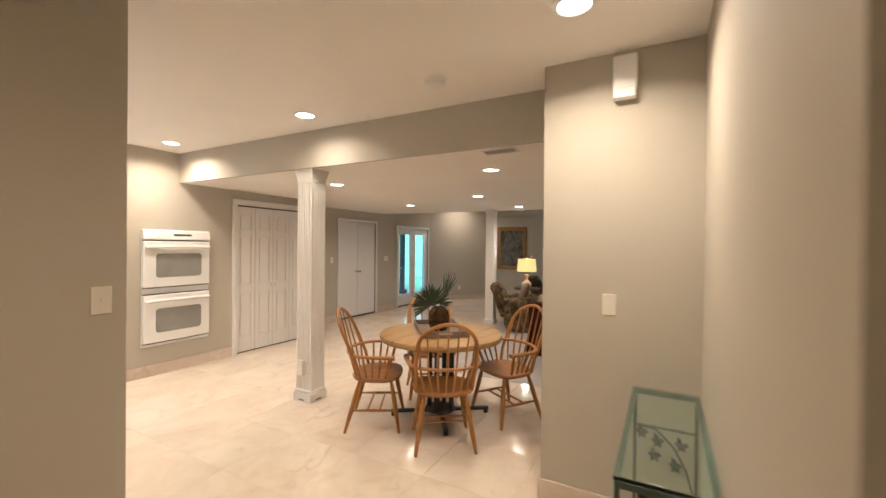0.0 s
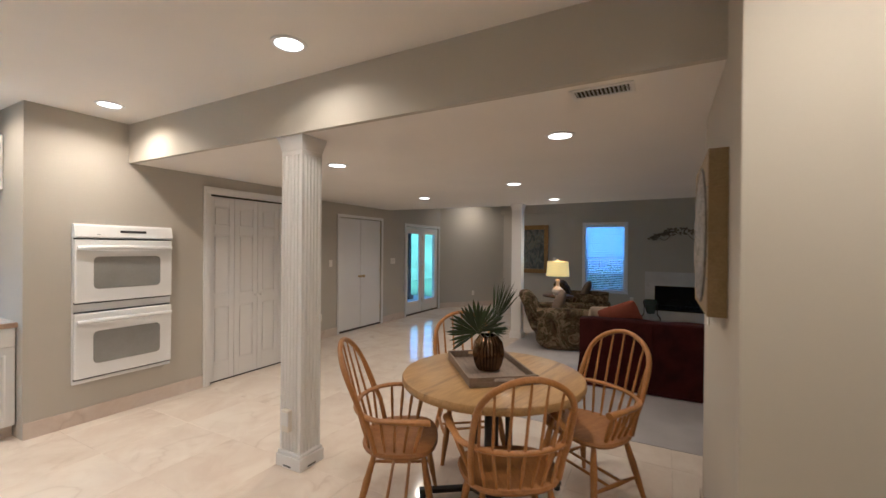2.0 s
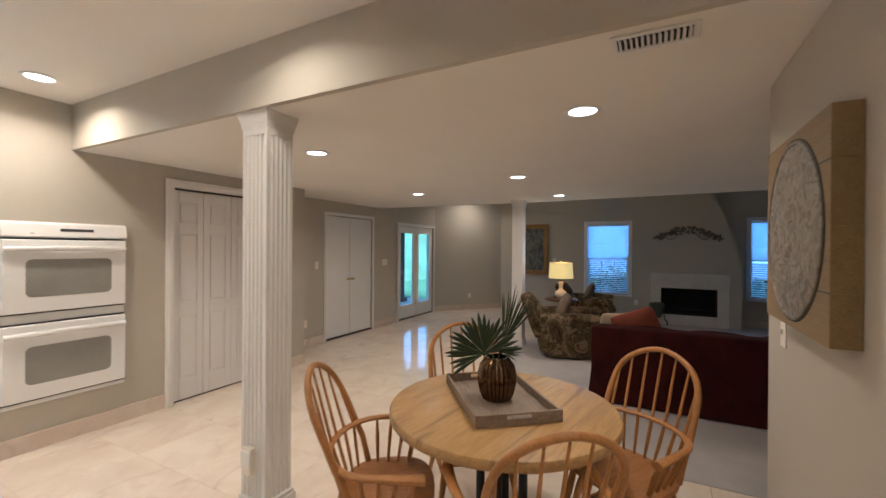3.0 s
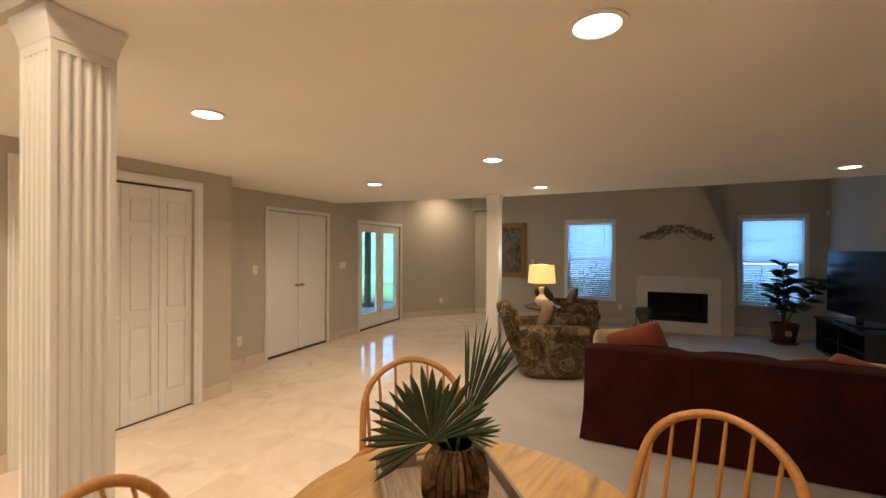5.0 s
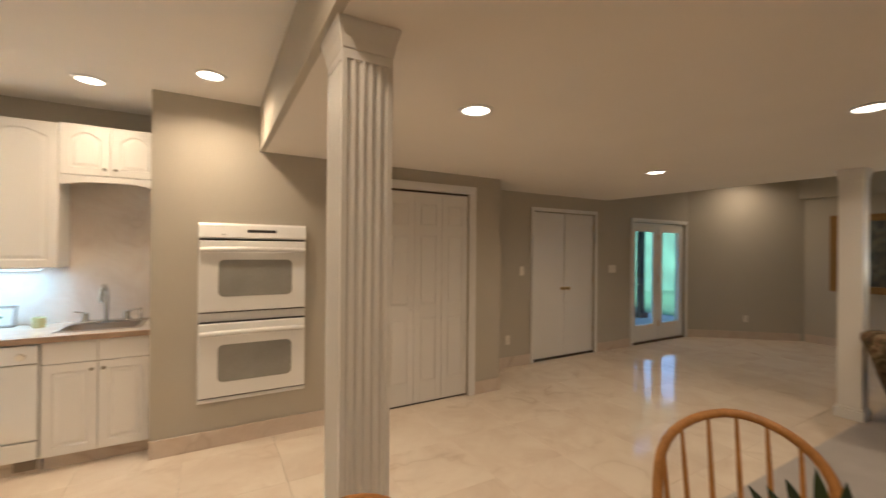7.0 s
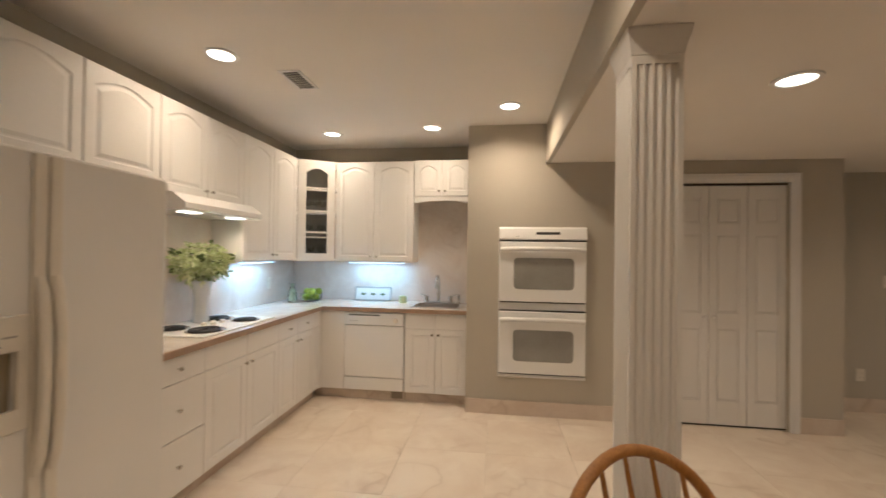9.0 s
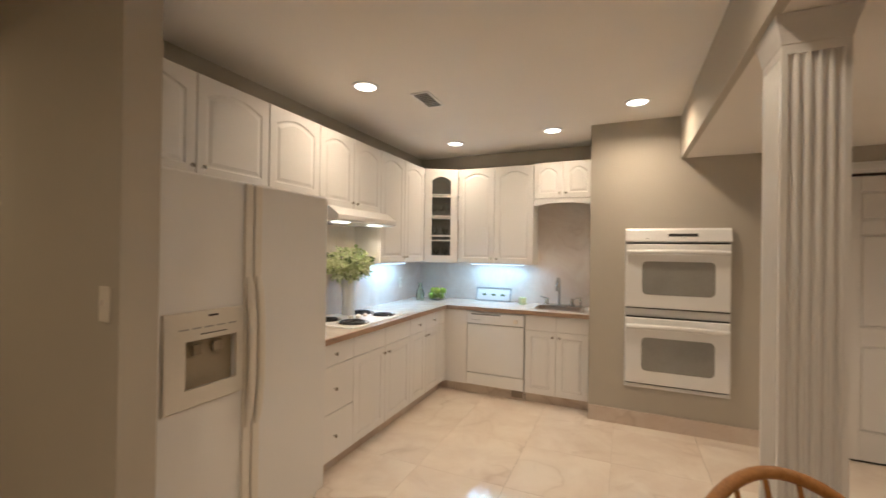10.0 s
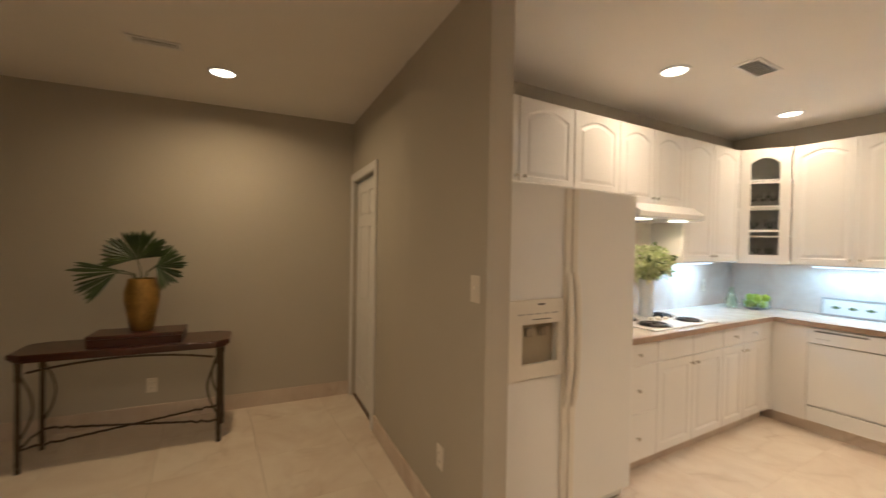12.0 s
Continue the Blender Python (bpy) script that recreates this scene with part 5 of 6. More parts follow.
def tapestry():
    m, n, l, b = shader("floral_tapestry", 0.95, spec=0.1)
    v = coords(n, l)
    big = noise_of(n, l, v, 2.9, 4, 0.6, 2.0)
    leafy = noise_of(n, l, v, 9, 3, 0.55, 1.8)
    col = ramp(n, l, big, [(0.36, (0.028, 0.022, 0.015)), (0.45, (0.10, 0.075, 0.04)), (0.5, (0.05, 0.05, 0.022)), (0.55, (0.33, 0.25, 0.15)), (0.64, (0.07, 0.035, 0.022)), (0.72, (0.03, 0.025, 0.016))])
    col = mix(n, l, 0.4, col, ramp(n, l, leafy, [(0.42, (0.035, 0.03, 0.018)), (0.5, (0.13, 0.06, 0.035)), (0.58, (0.19, 0.15, 0.09)), (0.66, (0.04, 0.035, 0.02))]))
    l.new(col, b.inputs["Base Color"])
    bump(n, l, b, noise_of(n, l, v, 260, 2), 0.5, 0.003)
    return m


TAP = tapestry()


def armchair(at, turn):
    """A rolled upholstered armchair facing +x."""
    t = thing("armchair", "brown floral tapestry upholstered armchair with a pillow", "armchair", at, turn, "armchairs")
    part("base", cushion(B(), -0.38, 0.42, -0.36, 0.36, 0.02, 0.32, 0.01), TAP, t, smooth=True)
    part("seat_cushion", cushion(B(), -0.3, 0.44, -0.27, 0.27, 0.30, 0.46, 0.03), TAP, t, smooth=True)
    bm = cushion(B(), -0.14, 0.08, -0.33, 0.33, 0.0, 0.62, 0.03, 12)
    for v in bm.verts:
        v.co.x += 0.05 * max(0, v.co.z - 0.45) / 0.17 * (-1)
    part("backrest", moved(bm, Matrix.Translation((-0.31, 0, 0.26)) @ pose(0, 0, 0, 0, -17, 0)), TAP, t, smooth=True)
    for s in (-1, 1):
        y0, y1 = sorted((s * 0.25, s * 0.43))
        part("arm", cushion(B(), -0.36, 0.40, y0, y1, 0.02, 0.55, 0.015), TAP, t, smooth=True)
        part("arm_roll", tube(B(), [(-0.38, s * 0.345, 0.52), (0.1, s * 0.345, 0.53), (0.41, s * 0.345, 0.52)], [0.1, 0.105, 0.1], 18), TAP, t, smooth=True)
    p = thing("throw_pillow", "taupe throw pillow resting in the tapestry armchair", "pillow", Matrix.Translation(at) @ pose(0, 0, 0, 0, 0, turn) @ Vector((-0.1, 0.02, 0.47)), turn + 90, "chair pillows")
    bm = cushion(B(), -0.21, 0.21, -0.05, 0.05, 0, 0.42, 0.0, 10)
    for v in bm.verts:
        u, w = v.co.x / 0.21, (v.co.z - 0.21) / 0.21
        v.co.y *= 0.35 + 1.3 * max(0, 1 - u * u) ** 0.6 * max(0, 1 - w * w) ** 0.6
    part("cover", moved(bm, pose(0, 0, 0, 22)), cloth("taupe_cloth", (0.20, 0.15, 0.11)), p, smooth=True)


armchair((7.85, 2.65, 0.004), -72)
armchair((10.05, 2.60, 0.004), -85)

# round side table and its lamp
t = thing("side_table", "small round dark wooden side table between the armchairs", "side table", (8.78, 2.90, 0.004))
t.scale = (0.95, 0.95, 1.2)
dk_wood = wood("dark_walnut", (0.085, 0.04, 0.022), (0.035, 0.016, 0.01), 0.3, (1, 10, 10), 3, 0.3)
part("tabletop", lathe(B(), [(0.27, 0.54), (0.285, 0.547), (0.285, 0.56), (0.275, 0.566)], 36), dk_wood, t, smooth=True)
part("pedestal", lathe(B(), [(0.05, 0.02), (0.035, 0.08), (0.028, 0.2), (0.045, 0.3), (0.03, 0.4), (0.05, 0.54)], 20), dk_wood, t, smooth=True)
for a in (0, 120, 240):
    c, s = math.cos(radians(a)), math.sin(radians(a))
    part("leg", tube(B(), [(0.03 * c, 0.03 * s, 0.12), (0.14 * c, 0.14 * s, 0.09), (0.24 * c, 0.24 * s, 0.012)], [0.02, 0.018, 0.012], 8), dk_wood, t, smooth=True)
t = thing("table_lamp", "white ceramic table lamp with a cream drum shade, lit", "lamp", (8.76, 2.90, 0.684))
t.scale = (0.9, 0.9, 0.95)
part("base", lathe(B(), [(0.075, 0), (0.08, 0.012), (0.115, 0.06), (0.11, 0.11), (0.06, 0.155), (0.036, 0.18), (0.036, 0.24), (0.046, 0.26), (0.046, 0.29), (0.03, 0.3)], 28), plain("white_ceramic", (0.82, 0.80, 0.76), 0.15, vary=0.02, relief=0), t, smooth=True)
part("stem", tube(B(), [(0, 0, 0.29), (0, 0, 0.68)], 0.006, 8), M["brass"], t, smooth=True)
def lampshade():
    m, n, l, b = shader("lit_linen_shade", 0.9)
    v = coords(n, l, (1, 1, 1), False)
    weave = noise_of(n, l, v, 160, 2)
    col = ramp(n, l, weave, [(0.3, (0.84, 0.54, 0.15)), (0.7, (0.92, 0.62, 0.2))])
    l.new(col, b.inputs["Base Color"])
    l.new(col, b.inputs["Emission Color"])
    b.inputs["Emission Strength"].default_value = 0.2
    return m


sh = part("shade", lathe(B(), [(0.225, 0.365), (0.205, 0.64), (0.198, 0.64), (0.218, 0.365)], 48), lampshade(), t, "glowing cream drum shade", True)
part("finial", lathe(B(), [(0.01, 0.66), (0.015, 0.672), (0.008, 0.69)], 12), M["brass"], t, smooth=True)
part("shade_ring", tube(B(), [(0.2 * math.cos(2 * math.pi * k / 24), 0.2 * math.sin(2 * math.pi * k / 24), 0.655 - 0.012) for k in range(25)], 0.003, 5), M["brass"], t)
bulb = bpy.data.lights.new("table_lamp_bulb", "POINT")
bulb.energy, bulb.color, bulb.shadow_soft_size = 2, (1.0, 0.78, 0.48), 0.05
new("table_lamp_bulb", bulb).location = (8.76, 2.90, 1.40)

# fireplace
def slab_yz(bm, outline, x0, x1):
    """A slab standing in the yz plane between x0 and x1."""
    a, b = [bm.verts.new((x0, y, z)) for y, z in outline], [bm.verts.new((x1, y, z)) for y, z in outline]
    bm.faces.new(a)
    bm.faces.new(b[::-1])
    for i in range(len(outline)):
        j = (i + 1) % len(outline)
        bm.faces.new((a[i], a[j], b[j], b[i]))
    return bm


BX = 11.22
fy0, fy1, fz0, fz1 = 0.412, 1.382, 0.21, 0.745
bm = B()
slab_yz(bm, [(fy0, 0), (0.02, 0), (0.02, 1.345), (0.554, FAR), (1.236, FAR), (1.77, 1.345), (1.77, 0), (fy1, 0), (fy1, fz1), (fy0, fz1)], BX, EAST - 0.001)
structure("chimney_breast", bm, M["wall"], "greige painted chimney breast with sloping shoulders", "fireplace")
t = thing("fireplace", "white marble fireplace surround with a dark open firebox", "fireplace", (BX, 0.897, 0))
for y0, y1, za, zb in ((-0.68, -0.484, 0, 0.80), (0.484, 0.675, 0, 0.80), (-0.68, 0.675, 0.80, 1.045)):
    part("marble_slab", box(B(), -0.03, -0.001, y0, y1, za, zb, 0.003), M["mantel"], t)
part("marble_slab", box(B(), -0.028, -0.001, -0.484, 0.484, fz1 + 0.0, 0.80, 0.002), M["mantel"], t)
part("marble_slab", box(B(), -0.028, -0.001, -0.484, 0.484, 0.0, fz0, 0.002), M["mantel"], t)
bm = B()
for q in ((0.36, 0.38, -0.484, 0.484, fz0 + 0.001, fz1), (0.0, 0.36, -0.484, -0.465, fz0 + 0.001, fz1), (0.0, 0.36, 0.465, 0.484, fz0 + 0.001, fz1), (0.0, 0.36, -0.465, 0.465, fz0 + 0.001, fz0 + 0.02), (0.0, 0.36, -0.465, 0.465, fz1 - 0.02, fz1)):
    box(bm, *q)
part("firebox", bm, M["soot"], t, "sooty black firebox")
bm = B()
for k in range(3):
    tube(bm, [(0.2, -0.25 + 0.04 * k, fz0 + 0.08 + 0.05 * k), (0.26, 0.25 - 0.05 * k, fz0 + 0.09 + 0.05 * k)], 0.045, 10)
part("log", bm, M["soot"], t, "charred logs")
bm = B()
for k in range(9):
    y = -0.36 + 0.09 * k
    tube(bm, [(0.03, y, fz0 + 0.02), (0.03, y, fz0 + 0.12)], 0.005, 6)
tube(bm, [(0.03, -0.4, fz0 + 0.12), (0.03, 0.4, fz0 + 0.12)], 0.006, 6)
part("grate", bm, M["dark"], t, "black iron grate")

# vine ornament over the fireplace
t = thing("metal_wall_vine", "dark metal vine and leaf ornament over the fireplace", "wall art", (BX, 0.925, 1.69))
rnd = random.Random(5)
verdigris = plain("aged_metal", (0.17, 0.15, 0.12), 0.6, 0.2, vary=0.3, coarse=9)
for s in (-1, 1):
    pts = [(-0.02, s * (0.02 + 0.53 * u), 0.26 - 0.20 * u * u + 0.02 * math.sin(u * 9)) for u in np.linspace(0, 1, 14)]
    part("stem", tube(B(), pts, 0.007, 6), verdigris, t, smooth=True)
    pts = [(-0.02, s * (0.02 + 0.36 * u), 0.17 - 0.12 * u + 0.05 * math.sin(u * 7)) for u in np.linspace(0, 1, 12)]
    part("stem", tube(B(), pts, 0.006, 6), verdigris, t, smooth=True)
    bm = B()
    for k in range(62):
        u = rnd.random() ** 0.9
        y, z = s * (0.02 + 0.53 * u), 0.26 - 0.20 * u * u + rnd.uniform(-0.13, 0.035) * (1 - 0.7 * u)
        a = rnd.uniform(0, 2 * math.pi)
        blade(bm, (-0.022, y, z), (-0.035, y + 0.075 * math.cos(a), z + 0.06 * math.sin(a)), 0.034, Vector((1, 0, 0)), 0, 3)
    part("leaves", bm, verdigris, t)

# iron plant holder with an ivy pot beside the firebox
t = thing("plant_stand", "small scrolled iron stand with a green glazed pot", "plant stand", (10.98, 1.45, 0.004))
for s in (-1, 1):
    for q in (-1, 1):
        pts = [(q * 0.06, s * 0.17, 0.01), (q * 0.06, s * 0.19, 0.06), (q * 0.06, s * 0.13, 0.14), (q * 0.06, s * 0.12, 0.3), (q * 0.06, s * 0.14, 0.42)]
        part("leg", tube(B(), pts, 0.008, 6), M["dark"], t, smooth=True)
part("ring", tube(B(), [(0.13 * math.cos(a), 0.14 * math.sin(a), 0.36) for a in np.linspace(0, 2 * math.pi, 25)], 0.007, 6), M["dark"], t, smooth=True)
part("pot", lathe(B(), [(0.07, 0.16), (0.10, 0.25), (0.125, 0.38), (0.13, 0.45), (0.12, 0.45), (0.1, 0.38)], 24), plain("green_glaze", (0.07, 0.09, 0.075), 0.25, vary=0.2, coarse=8), t, "dull green glazed pot", True)

# rubber plant
t = thing("potted_plant", "broad-leaved green rubber plant in a dark glazed pot", "plant", (11.0, -0.62, 0.004))
part("pot", lathe(B(), [(0.13, 0.03), (0.15, 0.05), (0.185, 0.26), (0.2, 0.31), (0.205, 0.33), (0.185, 0.33), (0.18, 0.29)], 28), plain("oxblood_glaze", (0.06, 0.022, 0.018), 0.2, vary=0.25, coarse=7), t, "dark oxblood glazed pot", True)
part("saucer", lathe(B(), [(0.17, 0.0), (0.2, 0.03), (0.19, 0.034), (0.12, 0.02)], 28), plain("saucer_clay", (0.09, 0.035, 0.025), 0.4), t, smooth=True)
part("pot_badge", box(B(), -0.193, -0.183, -0.04, 0.04, 0.15, 0.24, 0.004), plain("ochre_badge", (0.38, 0.25, 0.12), 0.5), t, "ochre square ornament")
part("soil", lathe(B(), [(0.175, 0.27), (0.17, 0.29), (0.05, 0.295)], 20), plain("soil", (0.03, 0.02, 0.014), 0.95), t)
ficus = leaf_material("rubber_plant_leaf", (0.012, 0.03, 0.014), (0.03, 0.07, 0.028), 0.25)
rnd = random.Random(11)
for k, (ex, ey, ez) in enumerate(((0, 0.03, 1.32), (0.1, -0.08, 1.12), (-0.12, -0.42, 1.05), (0.02, 0.14, 0.92))):
    pts = [(0, 0, 0.28), (ex * 0.3, ey * 0.3, 0.28 + (ez - 0.28) * 0.4), (ex, ey, ez)]
    part("stem", tube(B(), pts, [0.012, 0.01, 0.006], 8), plain("plant_bark", (0.06, 0.045, 0.03), 0.8), t, smooth=True)
    bm = B()
    for j in range(20):
        u = 0.3 + 0.7 * (j + rnd.random()) / 20
        p = Vector((ex * u, ey * u, 0.28 + (ez - 0.28) * u))
        a = j * 2.4 + rnd.uniform(-0.3, 0.3)
        d = Vector((math.cos(a), math.sin(a), rnd.uniform(0.1, 0.7))).normalized()
        blade(bm, p, p + d * rnd.uniform(0.2, 0.29), 0.13, Vector((rnd.uniform(-1, 0.3), rnd.uniform(-0.6, 0.6), 0.55)), 0.06, 6, 0.08)
    part("leaves", bm, ficus, t)

# television on its stand
t = thing("tv_stand", "low dark television stand against the wall", "tv stand", (9.85, -1.125, 0.004))
black = plain("black_lacquer", (0.018, 0.018, 0.02), 0.25, vary=0.2)
part("top", box(B(), -0.72, 0.72, -0.26, 0.27, 0.50, 0.54, 0.005), black, t)
part("shelf", box(B(), -0.68, 0.68, -0.25, 0.24, 0.26, 0.28), black, t)
part("bottom", box(B(), -0.70, 0.70, -0.25, 0.25, 0.03, 0.07), black, t)
for x in (-0.70, -0.01, 0.68):
    part("side", box(B(), x - 0.01, x + 0.02, -0.25, 0.25, 0.07, 0.50), black, t)
for x in (-0.6, 0.6):
    part("foot", box(B(), x - 0.04, x + 0.04, -0.2, 0.2, 0.0, 0.03), black, t)
t = thing("television", "large black flat television, switched off, on its stand", "television", (9.83, -1.08, 0.545), 4)
t.scale = (1.12, 1.0, 1.12)
part("bezel", box(B(), -0.68, 0.68, -0.03, 0.02, 0.08, 0.88, 0.006), black, t)
part("screen", box(B(), -0.655, 0.655, 0.0205, 0.024, 0.11, 0.86), plain("screen_glass", (0.008, 0.008, 0.01), 0.2, vary=0.02, relief=0), t, "black glossy screen")
part("neck", box(B(), -0.06, 0.06, -0.03, 0.0, 0.015, 0.1), black, t)
part("foot", box(B(), -0.28, 0.28, -0.12, 0.12, 0.0, 0.015, 0.004), black, t)

# framed painting in the niche
t = thing("framed_painting", "dark landscape painting in a wide gilded wooden frame", "painting", (11.698, 4.24, 0.89))
t.scale = (1.0, 0.95, 1.01)
gilt = wood("aged_gilt", (0.34, 0.20, 0.065), (0.20, 0.10, 0.03), 0.4, (6, 6, 6), 3)
for y0, y1, za, zb in ((-0.46, -0.35, 0, 1.22), (0.35, 0.46, 0, 1.22), (-0.35, 0.35, 0, 0.11), (-0.35, 0.35, 1.11, 1.22)):
    part("frame_side", box(B(), -0.05, -0.003, y0, y1, za, zb, 0.012), gilt, t)
def canvas():
    m, n, l, b = shader("painted_canvas", 0.5)
    v = coords(n, l, (1, 1.6, 1), False)
    f = noise_of(n, l, v, 4.5, 5, 0.6, 1.4)
    l.new(ramp(n, l, f, [(0.3, (0.022, 0.028, 0.03)), (0.45, (0.075, 0.09, 0.09)), (0.55, (0.17, 0.15, 0.11)), (0.62, (0.10, 0.125, 0.14)), (0.75, (0.30, 0.29, 0.26))]), b.inputs["Base Color"])
    bump(n, l, b, noise_of(n, l, v, 120, 2), 0.3, 0.002)
    return m


part("canvas", box(B(), -0.02, -0.004, -0.35, 0.35, 0.11, 1.11), canvas(), t, "dark painted canvas")


# windows with blinds
def sash_window(name, y0, y1, z0, z1):
    t = thing(name, "white double-hung window with lowered white blinds", "window", (EAST, 0, 0), 0, "windows", "structure")
    w = 0.07
    bm = B()
    for a, b, c, d in ((y0 - w, y0, z0 - 0.03, z1 + w), (y1, y1 + w, z0 - 0.03, z1 + w), (y0, y1, z1, z1 + w)):
        box(bm, -0.02, -0.001, a, b, c, d, 0.004)
    part("casing", bm, M["white"], t, "white window casing")
    part("sill", box(B(), -0.05, 0.03, y0 - w - 0.01, y1 + w + 0.01, z0 - 0.035, z0 - 0.001, 0.005), M["white"], t, "white window sill")
    mid = (z0 + z1) / 2
    for za, zb, x in ((z0, mid + 0.02, 0.09), (mid - 0.02, z1, 0.125)):
        bm = B()
        f = 0.045
        for a, b, c, d in ((y0, y0 + f, za, zb), (y1 - f, y1, za, zb), (y0 + f, y1 - f, za, za + f), (y0 + f, y1 - f, zb - f, zb)):
            box(bm, x, x + 0.03, a, b, c, d, 0.003)
        for k in (1, 2):
            y = y0 + f + (y1 - y0 - 2 * f) * k / 3
            box(bm, x + 0.005, x + 0.025, y - 0.009, y + 0.009, za + f, zb - f)
        zc = (za + zb) / 2
        box(bm, x + 0.006, x + 0.024, y0 + f, y1 - f, zc - 0.009, zc + 0.009)
        sh = part("sash", bm, M["white"], t, "white glazed sash")
        pn = part("pane", box(B(), x + 0.013, x + 0.017, y0 + f - 0.005, y1 - f + 0.005, za + f - 0.005, zb - f + 0.005), M["pane"], sh, "clear glass pane")
        pn.visible_shadow = False
    bl = thing("window_blind", "white horizontal-slat blind lowered over the window", "blind", (EAST + 0.045, 0, 0), 0, "blinds")
    part("head_rail", box(B(), -0.02, 0.03, y0 + 0.005, y1 - 0.005, z1 - 0.045, z1 - 0.005, 0.003), M["white"], bl)
    bm = B()
    k, z = 0, z1 - 0.07
    while z > z0 + 0.04:
        tl = radians(62 if z > (z0 + z1) / 2 else 22)
        h = 0.024
        c, s = h * math.cos(tl), h * math.sin(tl)
        q = [bm.verts.new(p) for p in ((-c, y0 + 0.01, z - s), (c, y0 + 0.01, z + s), (c, y1 - 0.01, z + s), (-c, y1 - 0.01, z - s), (-c, y0 + 0.01, z - s + 0.003), (c, y0 + 0.01, z + s + 0.003), (c, y1 - 0.01, z + s + 0.003), (-c, y1 - 0.01, z - s + 0.003))]
        for f in ((0, 3, 2, 1), (4, 5, 6, 7), (0, 1, 5, 4), (1, 2, 6, 5), (2, 3, 7, 6), (3, 0, 4, 7)):
            bm.faces.new([q[i] for i in f])
        z -= 0.043
    tagged(part("slats", bm, slat_mat, bl, "white slats letting daylight through"), kind="stuff")
    part("bottom_rail", box(B(), -0.022, 0.022, y0 + 0.008, y1 - 0.008, z0 + 0.012, z0 + 0.03, 0.003), M["white"], bl)
    for y in (y0 + 0.15, y1 - 0.15):
        part("ladder_cord", tube(B(), [(-0.026, y, z0 + 0.02), (-0.026, y, z1 - 0.04)], 0.0015, 4), M["white"], bl)


slat_mat, sn, sl, sb = shader("blind_slat", 0.5)
sv = coords(sn, sl)
sl.new(ramp(sn, sl, noise_of(sn, sl, sv, 30, 2), [(0.3, (0.78, 0.79, 0.8)), (0.7, (0.84, 0.85, 0.86))]), sb.inputs["Base Color"])
trans = sn.new("ShaderNodeBsdfTranslucent")
trans.inputs[0].default_value = (0.8, 0.82, 0.85, 1)
addn = sn.new("ShaderNodeMixShader")
addn.inputs[0].default_value = 0.6
sl.new(sb.outputs[0], addn.inputs[1])
sl.new(trans.outputs[0], addn.inputs[2])
sl.new(addn.outputs[0], sn["Material Output"].inputs[0])
sash_window("window_1", *W1)
sash_window("window_2", *W2)


# ---- wall plates, vents, detectors ----
def plate(label, at, turn, w=0.073, h=0.118, style="switch", category="light switch", name="light_switch", material=None):
    """A plate on a wall; the wall faces local -y."""
    t = thing(name, label, category, at, turn)
    part("plate", box(B(), -w / 2, w / 2, -0.006, -0.0005, -h / 2, h / 2, 0.0025), material or M["plastic"], t)
    if style == "switch":
        n = max(1, round(w / 0.05) - 1) if w > 0.09 else 1
        for k in range(n):
            x = (k - (n - 1) / 2) * 0.046
            part("toggle", box(B(), x - 0.005, x + 0.005, -0.016, -0.005, -0.004, 0.014, 0.0015), M["plastic"], t)
        for z in (-0.03, 0.03):
            part("screw", moved(lathe(B(), [(0.003, 0), (0.002, 0.0012)], 8), Matrix.Translation((0, -0.006, z)) @ pose(0, 0, 0, 90)), M["almond"], t)
    elif style == "outlet":
        for z in (-0.022, 0.022):
            f = part("socket", box(B(), -0.016, 0.016, -0.0085, -0.005, z - 0.014, z + 0.014, 0.003), M["plastic"], t)
            for x in (-0.006, 0.006):
                # near-black boxes in place of the shade in the socket slots
                part("slot", box(B(), x - 0.001, x + 0.001, -0.0092, -0.0082, z - 0.004, z + 0.005), gap, f)
    return t


plate("cream toggle light switch on the hall partition", HALL @ Vector((-0.09, 0, 1.295)), -4.9)
plate("cream toggle light switch on the wall beside the glass table", (2.86, 0.62, 1.22), -90)
plate("cream blank cover plate under the carved panel", (3.846, PART, 1.19), 180)
plate("cream double light switch by the double door", (6.45, NORTH, 1.24), 0, 0.073)
plate("cream triple light switch by the french doors", (8.25, NORTH, 1.24), 0, 0.165)
plate("cream light switch beside the painting", (11.70, 3.66, 1.24), -90)
plate("cream electrical outlet low on the wall", (6.22, NORTH, 0.35), 0, style="outlet", category="outlet", name="wall_outlet")
plate("cream electrical outlet low on the diagonal wall", (11.01, 5.593, 0.35), -40, style="outlet", category="outlet", name="wall_outlet")
plate("cream electrical outlet behind the console table", HALL @ Vector((-2.55, -1.62, 0.29)), 85, style="outlet", category="outlet", name="wall_outlet")
plate("cream electrical outlet low on the hall partition", HALL @ Vector((-0.42, 0, 0.40)), -4.9, style="outlet", category="outlet", name="wall_outlet")
plate("cream electrical outlet on the window wall", (EAST, 1.86, 0.36), -90, style="outlet", category="outlet", name="wall_outlet")
plate("cream outlet on the splashback", (0.435, 5.75, 1.12), 90, style="outlet", category="outlet", name="wall_outlet")
t = thing("wall_outlet", "cream outlet box with a cover on the fluted column", "outlet", (3.25, 3.48, 0.33), -90)
part("box", box(B(), -0.035, 0.035, -0.036, -0.0005, -0.075, 0.075, 0.006), M["plastic"], t)
part("cover", box(B(), -0.038, 0.038, -0.042, -0.036, -0.03, 0.06, 0.003), M["white"], t, "white hinged cover")

